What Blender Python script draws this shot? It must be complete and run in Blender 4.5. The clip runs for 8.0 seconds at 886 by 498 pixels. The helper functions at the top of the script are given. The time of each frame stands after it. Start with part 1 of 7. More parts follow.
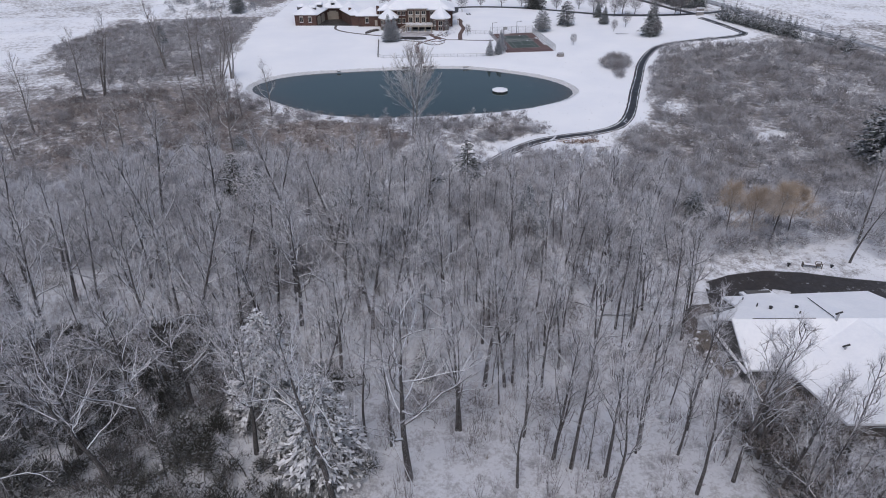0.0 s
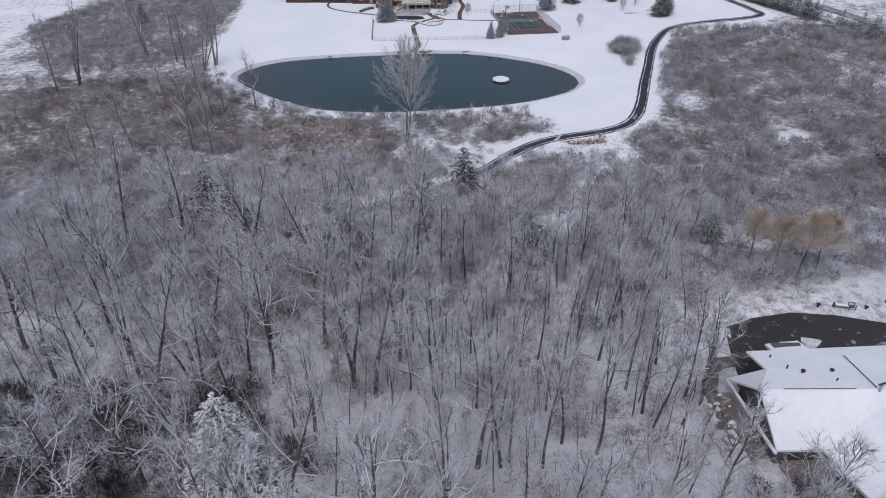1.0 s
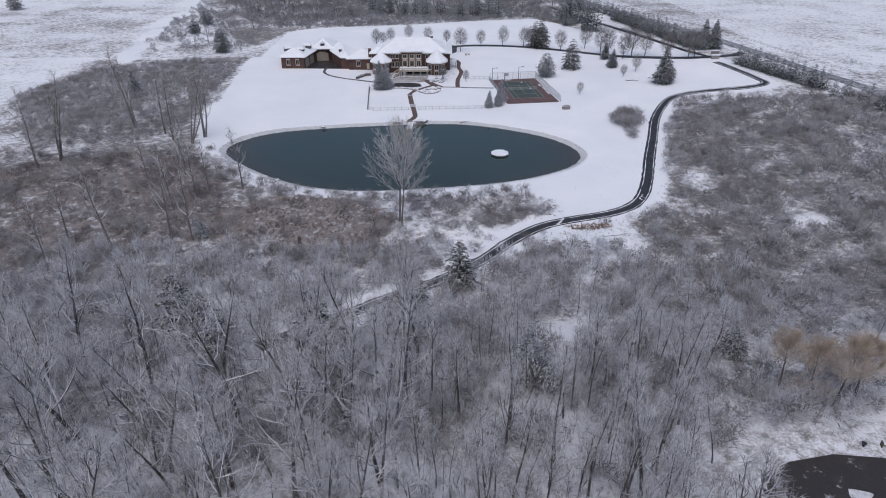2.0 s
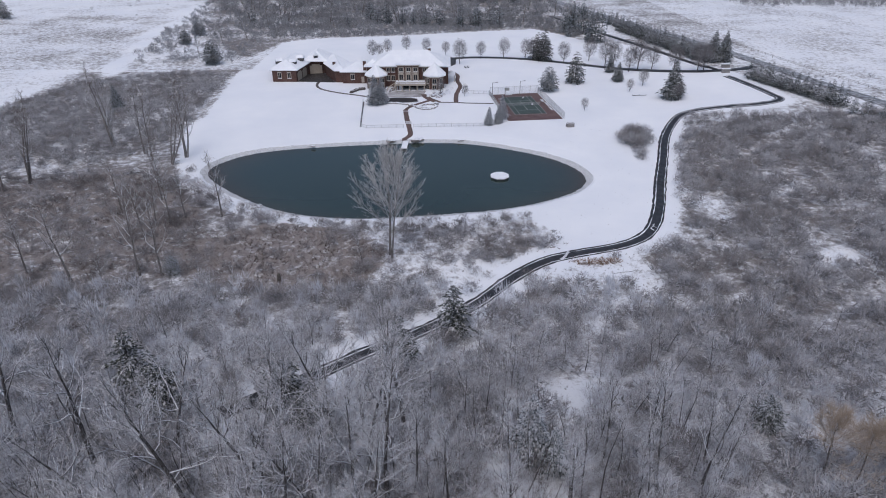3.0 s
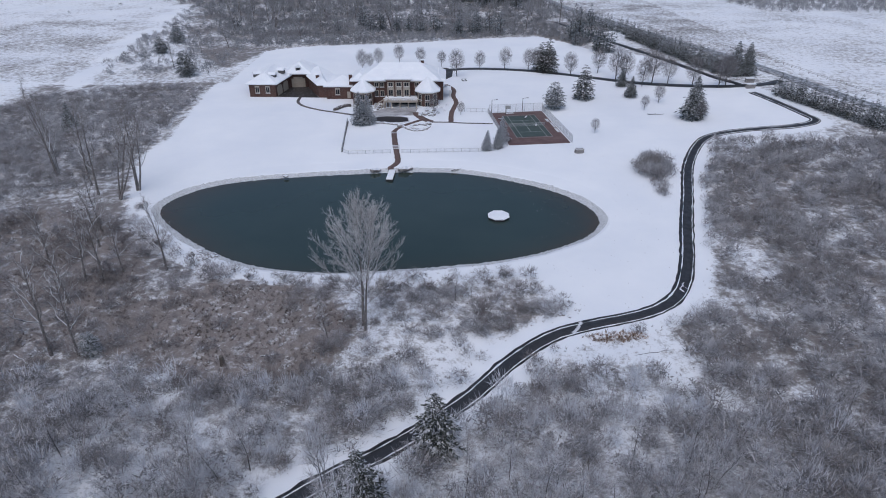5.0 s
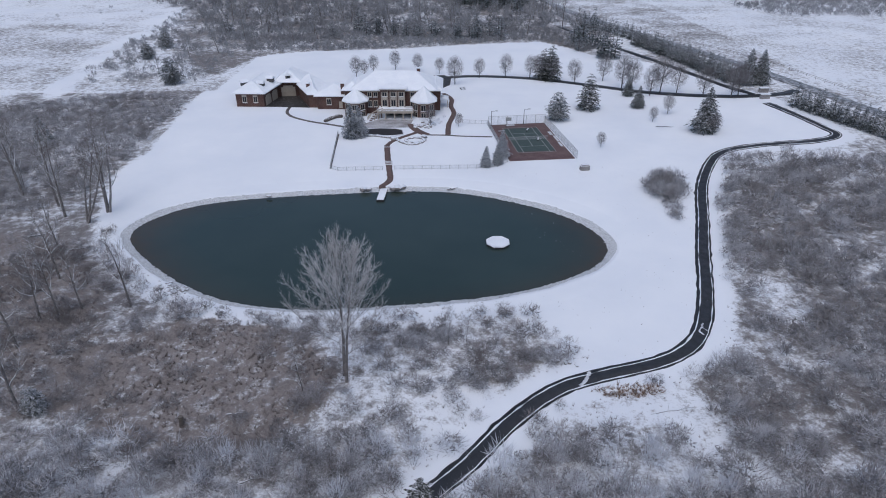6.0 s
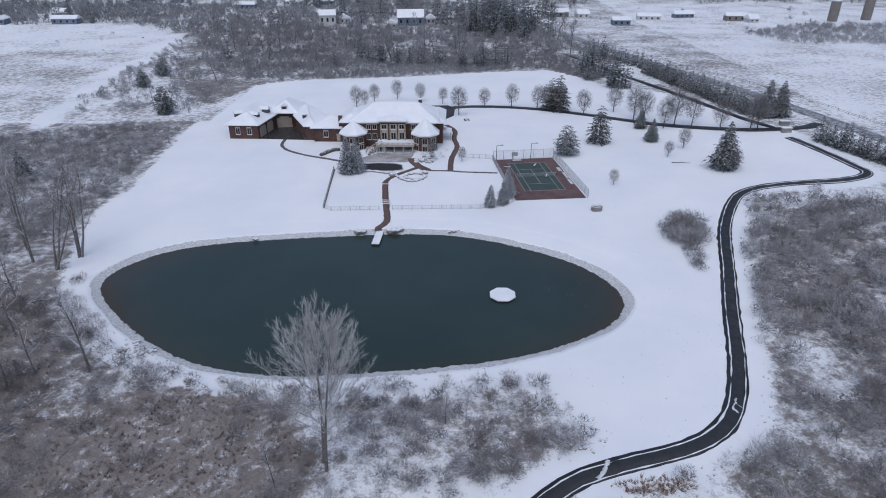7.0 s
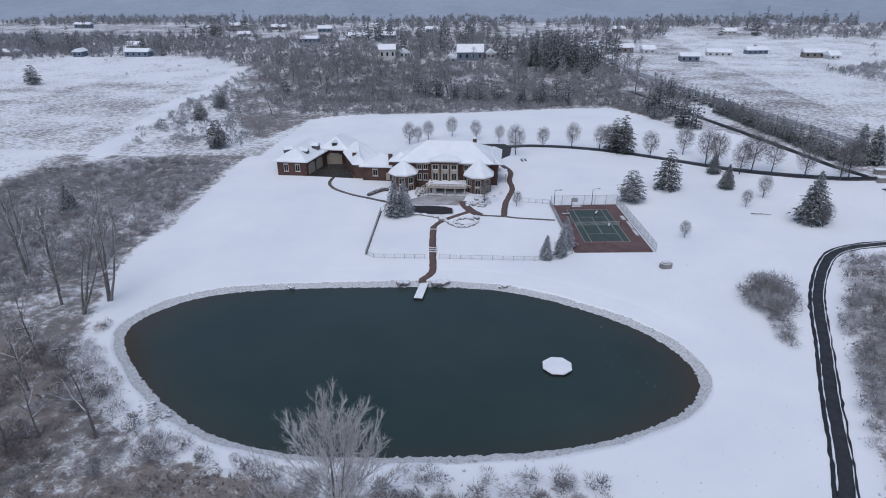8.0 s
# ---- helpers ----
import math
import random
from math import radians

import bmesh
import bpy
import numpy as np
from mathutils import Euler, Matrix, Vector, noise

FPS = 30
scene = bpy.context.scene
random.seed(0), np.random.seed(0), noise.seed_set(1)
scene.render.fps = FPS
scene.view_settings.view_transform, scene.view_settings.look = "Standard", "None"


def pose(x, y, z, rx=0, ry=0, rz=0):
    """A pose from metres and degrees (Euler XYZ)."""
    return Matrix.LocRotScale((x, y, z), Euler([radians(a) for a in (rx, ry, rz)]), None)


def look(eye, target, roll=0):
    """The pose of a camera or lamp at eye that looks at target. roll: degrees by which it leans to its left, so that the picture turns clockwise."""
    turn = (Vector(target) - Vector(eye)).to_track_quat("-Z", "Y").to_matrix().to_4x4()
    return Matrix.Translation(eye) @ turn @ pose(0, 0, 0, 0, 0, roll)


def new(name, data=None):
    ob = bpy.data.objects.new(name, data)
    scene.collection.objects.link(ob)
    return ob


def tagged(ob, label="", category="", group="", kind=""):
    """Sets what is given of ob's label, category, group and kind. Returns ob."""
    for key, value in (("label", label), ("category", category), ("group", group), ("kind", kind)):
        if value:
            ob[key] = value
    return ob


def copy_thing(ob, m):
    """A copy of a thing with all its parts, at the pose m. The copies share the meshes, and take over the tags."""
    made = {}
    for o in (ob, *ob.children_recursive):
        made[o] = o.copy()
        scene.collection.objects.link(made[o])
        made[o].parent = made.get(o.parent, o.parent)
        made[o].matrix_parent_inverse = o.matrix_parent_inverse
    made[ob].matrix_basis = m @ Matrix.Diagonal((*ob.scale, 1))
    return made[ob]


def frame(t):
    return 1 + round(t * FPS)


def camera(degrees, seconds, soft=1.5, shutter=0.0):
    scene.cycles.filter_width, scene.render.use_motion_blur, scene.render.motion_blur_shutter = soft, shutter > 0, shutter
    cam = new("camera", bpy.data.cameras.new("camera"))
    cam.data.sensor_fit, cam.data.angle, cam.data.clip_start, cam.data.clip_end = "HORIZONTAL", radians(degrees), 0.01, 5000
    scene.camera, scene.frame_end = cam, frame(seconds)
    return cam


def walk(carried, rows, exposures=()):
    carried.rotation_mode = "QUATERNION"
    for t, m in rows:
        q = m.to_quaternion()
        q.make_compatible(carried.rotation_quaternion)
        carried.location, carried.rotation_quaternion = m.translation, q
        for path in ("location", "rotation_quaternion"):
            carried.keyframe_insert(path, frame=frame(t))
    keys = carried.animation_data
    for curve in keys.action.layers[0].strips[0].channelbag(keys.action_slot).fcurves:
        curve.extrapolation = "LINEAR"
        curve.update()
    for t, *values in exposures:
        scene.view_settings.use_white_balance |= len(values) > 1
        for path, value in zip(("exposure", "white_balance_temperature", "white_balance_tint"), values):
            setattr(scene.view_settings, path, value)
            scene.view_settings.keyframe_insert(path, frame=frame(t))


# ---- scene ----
cam = camera(70.7, 8.0, soft=1.0)
METRES, EYE, TILT, LEAN, TURN = 113.27, 64.0, 0.0, 0.0, 0.0
ROWS = [
    (0.0, 0.0, 0.0, 0.0, -0.16, -31.09, 0.27),
    (0.5, 0.0063, 0.0629, 0.0147, -0.07, -32.71, 0.24),
    (1.0, 0.0133, 0.1254, 0.0297, 0.02, -34.09, 0.25),
    (1.5, 0.0185, 0.1881, 0.0471, 0.05, -32.33, 0.24),
    (2.0, 0.0244, 0.2512, 0.0584, 0.1, -29.93, 0.22),
    (3.5, 0.0453, 0.4348, 0.0504, 0.37, -29.34, 0.16),
    (4.0, 0.0517, 0.496, 0.0474, 0.42, -29.33, 0.14),
    (4.5, 0.0574, 0.5574, 0.0442, 0.46, -29.32, 0.13),
    (6.0, 0.0754, 0.7404, 0.037, 0.64, -29.23, 0.06),
    (6.5, 0.0806, 0.8024, 0.0345, 0.73, -28.48, 0.03),
    (7.0, 0.086, 0.8641, 0.0314, 1.28, -27.22, 0.05),
    (7.5, 0.089, 0.9254, 0.0279, 3.21, -25.84, 0.17),
    (8.0, 0.0907, 0.9878, 0.0238, 6.63, -24.44, 0.41),
]
walk(cam, [(t, pose(0, 0, EYE, TILT, LEAN, TURN) @ pose(METRES * x, METRES * y, METRES * z, 90 + pitch, roll, yaw)) for t, x, y, z, yaw, pitch, roll in ROWS],
     exposures=[(0.0, 0.03, 6300, 12), (1.0, 0.02, 6280, 12), (2.0, -0.04, 6250, 12), (3.5, -0.05, 6100, 12), (4.5, -0.08, 5950, 10), (6.5, -0.14, 5850, 10), (8.0, -0.13, 5850, 9)])

# ---------------------------------------------------------------- world and light
world = bpy.data.worlds.new("world")
scene.world = world
world.use_nodes = True
wn = world.node_tree.nodes
sky = wn.new("ShaderNodeTexSky")
sky.sky_type = "NISHITA"
sky.sun_disc = False
sky.sun_elevation = radians(62)
sky.sun_rotation = radians(200)
sky.air_density, sky.dust_density, sky.ozone_density = 1.0, 4.0, 1.2
wn["Background"].inputs["Strength"].default_value = 0.12
world.node_tree.links.new(sky.outputs["Color"], wn["Background"].inputs["Color"])
sun_data = bpy.data.lights.new("sun", "SUN")
sun_data.energy, sun_data.angle, sun_data.color = 0.7, radians(80), (1.0, 0.97, 0.93)
sun = new("sun", sun_data)
sun.matrix_world = look((18, -48, 140), (0, 0, 0))

# ---------------------------------------------------------------- materials


def material(name, rough=0.8, metal=0.0):
    m = bpy.data.materials.new(name)
    m.use_nodes = True
    b = m.node_tree.nodes["Principled BSDF"]
    b.inputs["Roughness"].default_value = rough
    b.inputs["Metallic"].default_value = metal
    return m, m.node_tree.nodes, m.node_tree.links, b


def noise_node(nodes, links, scale, detail=4.0, coord="Object", rough=0.6):
    tc = nodes.new("ShaderNodeTexCoord")
    n = nodes.new("ShaderNodeTexNoise")
    n.inputs["Scale"].default_value = scale
    n.inputs["Detail"].default_value = detail
    n.inputs["Roughness"].default_value = rough
    links.new(tc.outputs[coord], n.inputs["Vector"])
    return n.outputs["Fac"]


def ramp(nodes, links, fac, a, b, ca=(0, 0, 0), cb=(1, 1, 1)):
    r = nodes.new("ShaderNodeValToRGB")
    r.color_ramp.elements[0].position, r.color_ramp.elements[1].position = a, b
    r.color_ramp.elements[0].color, r.color_ramp.elements[1].color = (*ca, 1), (*cb, 1)
    links.new(fac, r.inputs["Fac"])
    return r.outputs["Color"]


def mix(nodes, links, fac, a, b, mode="MIX"):
    m = nodes.new("ShaderNodeMix")
    m.data_type, m.blend_type = "RGBA", mode
    for sock, v in ((m.inputs[0], fac), (m.inputs[6], a), (m.inputs[7], b)):
        if isinstance(v, (int, float)):
            sock.default_value = v
        elif isinstance(v, tuple):
            sock.default_value = (*v, 1)
        else:
            links.new(v, sock)
    return m.outputs[2]


def maths(nodes, links, op, a, b=0.0, clamp=False):
    m = nodes.new("ShaderNodeMath")
    m.operation, m.use_clamp = op, clamp
    for sock, v in zip(m.inputs, (a, b)):
        if isinstance(v, (int, float)):
            sock.default_value = v
        else:
            links.new(v, sock)
    return m.outputs[0]


def bump(nodes, links, b, height, strength, distance=0.1):
    n = nodes.new("ShaderNodeBump")
    n.inputs["Strength"].default_value, n.inputs["Distance"].default_value = strength, distance
    links.new(height, n.inputs["Height"])
    links.new(n.outputs["Normal"], b.inputs["Normal"])


def up_facing(nodes, links, lo, hi):
    g = nodes.new("ShaderNodeNewGeometry")
    s = nodes.new("ShaderNodeSeparateXYZ")
    links.new(g.outputs["Normal"], s.inputs[0])
    r = nodes.new("ShaderNodeMapRange")
    r.inputs["From Min"].default_value, r.inputs["From Max"].default_value = lo, hi
    links.new(s.outputs["Z"], r.inputs["Value"])
    return r.outputs["Result"]


def mottled(name, c1, c2, scale, rough=0.85, lo=0.35, hi=0.65, bump_scale=None, bump_strength=0.3, metal=0.0, snow=None):
    """Two colours in noise at two scales, with fine relief; snow: (lo, hi) of upward facing that lies under snow."""
    m, n, l, b = material(name, rough, metal)
    f1 = noise_node(n, l, scale, 5)
    f2 = noise_node(n, l, scale * 9, 4)
    f = maths(n, l, "ADD", maths(n, l, "MULTIPLY", f1, 0.65), maths(n, l, "MULTIPLY", f2, 0.35))
    col = ramp(n, l, f, lo, hi, c1, c2)
    if snow:
        up = maths(n, l, "ADD", up_facing(n, l, *snow), maths(n, l, "MULTIPLY", maths(n, l, "SUBTRACT", f2, 0.5), 1.6), True)
        col = mix(n, l, up, col, (0.72, 0.75, 0.80))
    l.new(col, b.inputs["Base Color"])
    bump(n, l, b, noise_node(n, l, bump_scale or scale * 12, 4), bump_strength, 0.05)
    return m


def ground_material():
    m, n, l, b = material("ground_cover", 0.75)
    at = n.new("ShaderNodeAttribute")
    at.attribute_name = "cover"
    sep = n.new("ShaderNodeSeparateColor")
    l.new(at.outputs["Color"], sep.inputs[0])
    weeds, reeds, wood_shade = sep.outputs[0], sep.outputs[1], sep.outputs[2]
    n1 = noise_node(n, l, 0.05, 5)
    n2 = noise_node(n, l, 0.55, 6, rough=0.7)
    n3 = noise_node(n, l, 3.0, 5, rough=0.75)
    snow = ramp(n, l, n1, 0.3, 0.7, (0.74, 0.77, 0.82), (0.82, 0.84, 0.87))
    soil = ramp(n, l, n3, 0.35, 0.65, (0.095, 0.088, 0.086), (0.27, 0.25, 0.245))
    straw = ramp(n, l, n3, 0.3, 0.7, (0.125, 0.107, 0.10), (0.31, 0.277, 0.262))
    # weeds that stand through the snow: patches at metre size broken by finer tufts
    tuft = maths(n, l, "ADD", maths(n, l, "MULTIPLY", n2, 0.6), maths(n, l, "MULTIPLY", n3, 0.4))
    patch = ramp(n, l, noise_node(n, l, 0.035, 4, rough=0.6), 0.36, 0.64, (0.78,) * 3, (1.1,) * 3)
    need = maths(n, l, "SUBTRACT", 0.78, maths(n, l, "MULTIPLY", maths(n, l, "MULTIPLY", weeds, patch), 0.42))
    show = maths(n, l, "MULTIPLY", maths(n, l, "SUBTRACT", tuft, need), 7.0, True)
    col = mix(n, l, show, snow, soil)
    need2 = maths(n, l, "SUBTRACT", 0.80, maths(n, l, "MULTIPLY", reeds, 0.475))
    show2 = maths(n, l, "MULTIPLY", maths(n, l, "SUBTRACT", tuft, need2), 7.0, True)
    col = mix(n, l, show2, col, straw)
    # shade under the near trees, mixed into the snow colour as blue-grey
    col = mix(n, l, maths(n, l, "MULTIPLY", wood_shade, maths(n, l, "ADD", 0.35, maths(n, l, "MULTIPLY", n3, 0.5), True)), col, mix(n, l, n2, (0.24, 0.25, 0.28), (0.44, 0.46, 0.52)))
    l.new(col, b.inputs["Base Color"])
    rough_h = maths(n, l, "MULTIPLY", n3, maths(n, l, "ADD", 0.12, weeds))
    bump(n, l, b, rough_h, 0.6, 0.25)
    return m


def twig_material(name, dark, frost, share, patch=0.12, tint=(0.5, 0.45, 0.42), own=0.4, rime=0.4):
    """Thin wood, part of it rimed: each twig has its own share of frost, and whole patches lean to one or the other; the tips carry the most."""
    m, n, l, b = material(name, 0.9)
    g = n.new("ShaderNodeNewGeometry")
    big = noise_node(n, l, patch, 3, rough=0.5)
    f = maths(n, l, "ADD", maths(n, l, "MULTIPLY", maths(n, l, "SUBTRACT", g.outputs["Random Per Island"], 0.5), own), maths(n, l, "ADD", 0.1, maths(n, l, "MULTIPLY", maths(n, l, "SUBTRACT", big, 0.5), 2.2)))
    at = n.new("ShaderNodeAttribute")
    at.attribute_name = "tip"
    f = maths(n, l, "ADD", f, maths(n, l, "ADD", 0.43, maths(n, l, "MULTIPLY", at.outputs["Fac"], rime)))
    own_tone = n.new("ShaderNodeAttribute")
    own_tone.attribute_name = "tone"
    f = maths(n, l, "ADD", f, maths(n, l, "MULTIPLY", own_tone.outputs["Fac"], 0.16))
    col = ramp(n, l, f, share - 0.22, share + 0.22, dark, frost)
    fine = noise_node(n, l, patch * 2.7, 2)
    col = mix(n, l, ramp(n, l, fine, 0.52, 0.72), col, mix(n, l, 0.45, col, tint))
    l.new(col, b.inputs["Base Color"])
    b.inputs["Specular IOR Level"].default_value = 0.2
    return m


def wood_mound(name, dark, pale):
    """Close-packed twigs inside a shrub: shade of the gaps put in as fine dark flecks between grey wood, each shrub a
    little lighter or browner.
    """
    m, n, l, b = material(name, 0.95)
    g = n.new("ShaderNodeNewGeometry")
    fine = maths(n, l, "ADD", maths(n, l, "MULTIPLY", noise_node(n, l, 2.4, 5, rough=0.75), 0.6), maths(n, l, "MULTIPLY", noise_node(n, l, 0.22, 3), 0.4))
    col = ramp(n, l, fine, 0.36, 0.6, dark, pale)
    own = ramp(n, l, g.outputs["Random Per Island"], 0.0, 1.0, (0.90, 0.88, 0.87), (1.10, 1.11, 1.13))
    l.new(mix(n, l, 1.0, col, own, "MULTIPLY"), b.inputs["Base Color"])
    b.inputs["Specular IOR Level"].default_value = 0.1
    bump(n, l, b, noise_node(n, l, 2.0, 4, rough=0.7), 1.0, 0.5)
    return m


def needle_material(name, share, green=(0.028, 0.042, 0.034), green2=(0.075, 0.095, 0.075), frost=(0.62, 0.66, 0.72)):
    m, n, l, b = material(name, 0.85)
    g = n.new("ShaderNodeNewGeometry")
    oi = n.new("ShaderNodeObjectInfo")
    f = noise_node(n, l, 1.3, 3)
    base = ramp(n, l, f, 0.35, 0.65, green, green2)
    up = up_facing(n, l, 0.15, 0.9)
    s = maths(n, l, "ADD", maths(n, l, "MULTIPLY", g.outputs["Random Per Island"], 0.6), maths(n, l, "ADD", maths(n, l, "MULTIPLY", up, 0.25), maths(n, l, "MULTIPLY", oi.outputs["Random"], 0.15)))
    w = maths(n, l, "MULTIPLY", maths(n, l, "SUBTRACT", s, 1.0 - share), 4.0, True)
    l.new(mix(n, l, w, base, frost), b.inputs["Base Color"])
    b.inputs["Specular IOR Level"].default_value = 0.2
    return m


def brick_material():
    m, n, l, b = material("red_brick", 0.85)
    tc = n.new("ShaderNodeTexCoord")
    br = n.new("ShaderNodeTexBrick")
    br.inputs["Scale"].default_value = 1.0
    br.inputs["Brick Width"].default_value, br.inputs["Row Height"].default_value = 0.22, 0.075
    br.inputs["Mortar Size"].default_value = 0.008
    br.inputs["Color1"].default_value, br.inputs["Color2"].default_value = (0.125, 0.056, 0.040, 1), (0.082, 0.038, 0.030, 1)
    br.inputs["Mortar"].default_value = (0.14, 0.11, 0.10, 1)
    mp = n.new("ShaderNodeMapping")
    mp.inputs["Rotation"].default_value = (radians(90), 0, 0)
    l.new(tc.outputs["Object"], mp.inputs["Vector"])
    l.new(mp.outputs["Vector"], br.inputs["Vector"])
    stain = ramp(n, l, noise_node(n, l, 0.4, 4), 0.3, 0.7, (0.6, 0.55, 0.55), (1.0, 1.0, 1.0))
    l.new(mix(n, l, 1.0, br.outputs["Color"], stain, "MULTIPLY"), b.inputs["Base Color"])
    return m


def water_material():
    m, n, l, b = material("pond_water", 0.06)
    col = ramp(n, l, noise_node(n, l, 0.03, 3), 0.35, 0.65, (0.027, 0.044, 0.041), (0.035, 0.054, 0.050))
    at = n.new("ShaderNodeAttribute")
    at.attribute_name = "shoal"
    f = maths(n, l, "MULTIPLY", at.outputs["Fac"], maths(n, l, "ADD", 0.3, noise_node(n, l, 0.4, 5)), True)
    l.new(mix(n, l, f, col, (0.060, 0.046, 0.032)), b.inputs["Base Color"])
    b.inputs["IOR"].default_value = 1.33
    b.inputs["Specular IOR Level"].default_value = 0.75
    bump(n, l, b, noise_node(n, l, 1.2, 3), 0.04, 0.02)
    return m


def asphalt_material(name="asphalt", base=(0.018, 0.019, 0.022), slush=0.76):
    m, n, l, b = material(name, 0.6)
    f = noise_node(n, l, 0.7, 6, rough=0.7)
    f2 = noise_node(n, l, 9.0, 4)
    col = ramp(n, l, f2, 0.3, 0.7, base, tuple(c * 1.9 for c in base))
    col = mix(n, l, ramp(n, l, f, slush - 0.06, slush + 0.06), col, (0.45, 0.47, 0.5))
    l.new(col, b.inputs["Base Color"])
    l.new(ramp(n, l, f, 0.3, 0.7, (0.35,) * 3, (0.75,) * 3), b.inputs["Roughness"])
    bump(n, l, b, f2, 0.3, 0.02)
    return m


SNOW = mottled("snow", (0.74, 0.77, 0.82), (0.84, 0.86, 0.89), 0.25, 0.7, bump_scale=1.5, bump_strength=0.15)
SNOW_DIRTY = mottled("trodden_snow", (0.45, 0.46, 0.48), (0.74, 0.76, 0.8), 0.8, 0.8, bump_scale=5, bump_strength=0.5)
GROUND = ground_material()
WATER = water_material()
ASPHALT = asphalt_material()
ASPHALT_WET = asphalt_material("wet_drive", (0.022, 0.019, 0.018), 0.66)
BANK = mottled("bank_stones", (0.22, 0.22, 0.225), (0.62, 0.64, 0.67), 2.6, 0.9, 0.30, 0.58, bump_scale=6, bump_strength=0.9)
STONE = mottled("field_stone", (0.12, 0.11, 0.105), (0.30, 0.28, 0.27), 1.5, 0.9, snow=(0.45, 0.8))
BARK = mottled("bark", (0.028, 0.024, 0.022), (0.085, 0.076, 0.072), 1.2, 0.95, snow=(0.35, 0.85))
GREY_BARK = mottled("grey_bark", (0.075, 0.066, 0.062), (0.22, 0.20, 0.19), 1.0, 0.95, snow=(0.3, 0.8))
STEM_BARK = mottled("stem_bark", (0.045, 0.04, 0.038), (0.14, 0.13, 0.127), 0.6, 0.95)
BARK_SNOWY = mottled("rimed_bark", (0.04, 0.035, 0.033), (0.13, 0.118, 0.11), 1.2, 0.95, snow=(0.10, 0.34))
PALE_BARK = mottled("pale_bark", (0.10, 0.085, 0.075), (0.34, 0.31, 0.29), 1.0, 0.95, snow=(0.0, 0.6))
TWIG = twig_material("rimed_twigs", (0.25, 0.235, 0.24), (0.64, 0.65, 0.69), 0.56, 0.2, (0.36, 0.32, 0.31), 0.8)
TWIG_BROWN = twig_material("brown_twigs", (0.13, 0.11, 0.105), (0.38, 0.36, 0.365), 0.68)
TWIG_DARK = twig_material("dark_twigs", (0.085, 0.072, 0.067), (0.33, 0.31, 0.305), 0.68)
TWIG_GREY = twig_material("grey_twigs", (0.12, 0.11, 0.112), (0.27, 0.265, 0.28), 0.62, 0.4, (0.2, 0.18, 0.18), rime=0.15)
TWIG_WHITE = twig_material("hoar_twigs", (0.30, 0.29, 0.30), (0.62, 0.64, 0.69), 0.58, 0.2)
TWIG_RIME = twig_material("rime_scrub_twigs", (0.23, 0.22, 0.225), (0.56, 0.575, 0.62), 0.60, 0.14, (0.34, 0.31, 0.31), 0.3)
TWIG_MARSH = twig_material("marsh_twigs", (0.165, 0.15, 0.147), (0.42, 0.41, 0.43), 0.66, 0.16, (0.26, 0.225, 0.21), 0.4, rime=0.25)
TWIG_PALE = twig_material("pale_twigs", (0.36, 0.335, 0.325), (0.74, 0.73, 0.73), 0.54)
TWIG_GOLD = twig_material("willow_twigs", (0.40, 0.325, 0.255), (0.60, 0.54, 0.485), 0.66, 0.12, (0.42, 0.36, 0.31))
# distance haze put into these twig colours: pale, bluish, low in contrast
TWIG_HAZED = twig_material("hazed_twigs", (0.25, 0.253, 0.266), (0.385, 0.395, 0.42), 0.62, 0.05, (0.29, 0.29, 0.31), rime=0.25)
SHRUB = twig_material("shrub_twigs", (0.26, 0.248, 0.25), (0.47, 0.475, 0.505), 0.64, 0.16, (0.33, 0.30, 0.295), 0.3)
# shade deep inside the shrubs is put into these darker inner tones
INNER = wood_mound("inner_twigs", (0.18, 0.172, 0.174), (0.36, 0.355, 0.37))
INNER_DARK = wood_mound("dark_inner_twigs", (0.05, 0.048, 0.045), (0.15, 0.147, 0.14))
# the same haze tone in the inner wood of far scrub
HAZED_INNER = wood_mound("hazed_scrub", (0.19, 0.19, 0.198), (0.30, 0.305, 0.32))
BRUSH_GREEN = twig_material("evergreen_brush", (0.04, 0.042, 0.037), (0.22, 0.225, 0.225), 0.74, 0.18, (0.10, 0.10, 0.085), rime=0.2)
REED = twig_material("dry_reeds", (0.12, 0.098, 0.09), (0.33, 0.295, 0.285), 0.64, 0.1, (0.42, 0.39, 0.385))
RUST = twig_material("rust_grass", (0.15, 0.085, 0.05), (0.34, 0.24, 0.18), 0.66, 0.3, (0.3, 0.24, 0.2))
NEEDLE = needle_material("spruce_needles", 0.52, (0.045, 0.056, 0.052), (0.10, 0.112, 0.10), (0.46, 0.48, 0.52))
NEEDLE_BLUE = needle_material("blue_spruce_needles", 0.60, (0.034, 0.046, 0.05), (0.085, 0.10, 0.105), (0.55, 0.58, 0.63))
NEEDLE_FROST = needle_material("frosted_pine_needles", 0.40, (0.034, 0.04, 0.036), (0.09, 0.098, 0.086), (0.56, 0.575, 0.61))
NEEDLE_SNOWY = needle_material("snowy_needles", 0.64, (0.05, 0.052, 0.05), (0.15, 0.15, 0.148), frost=(0.76, 0.78, 0.82))
# lightened greens and extra frost carry distance haze in the needle colour
NEEDLE_HAZED = needle_material("hazed_needles", 0.50, (0.09, 0.107, 0.108), (0.15, 0.168, 0.168), (0.30, 0.325, 0.36))
BRICK = brick_material()
TRIM = mottled("cream_trim", (0.36, 0.32, 0.27), (0.47, 0.425, 0.365), 1.0, 0.6)
DOOR_PAINT = mottled("garage_door_paint", (0.30, 0.26, 0.21), (0.40, 0.35, 0.29), 0.8, 0.6)
GLASS_DARK = mottled("window_glass", (0.012, 0.015, 0.02), (0.03, 0.035, 0.045), 0.5, 0.08)
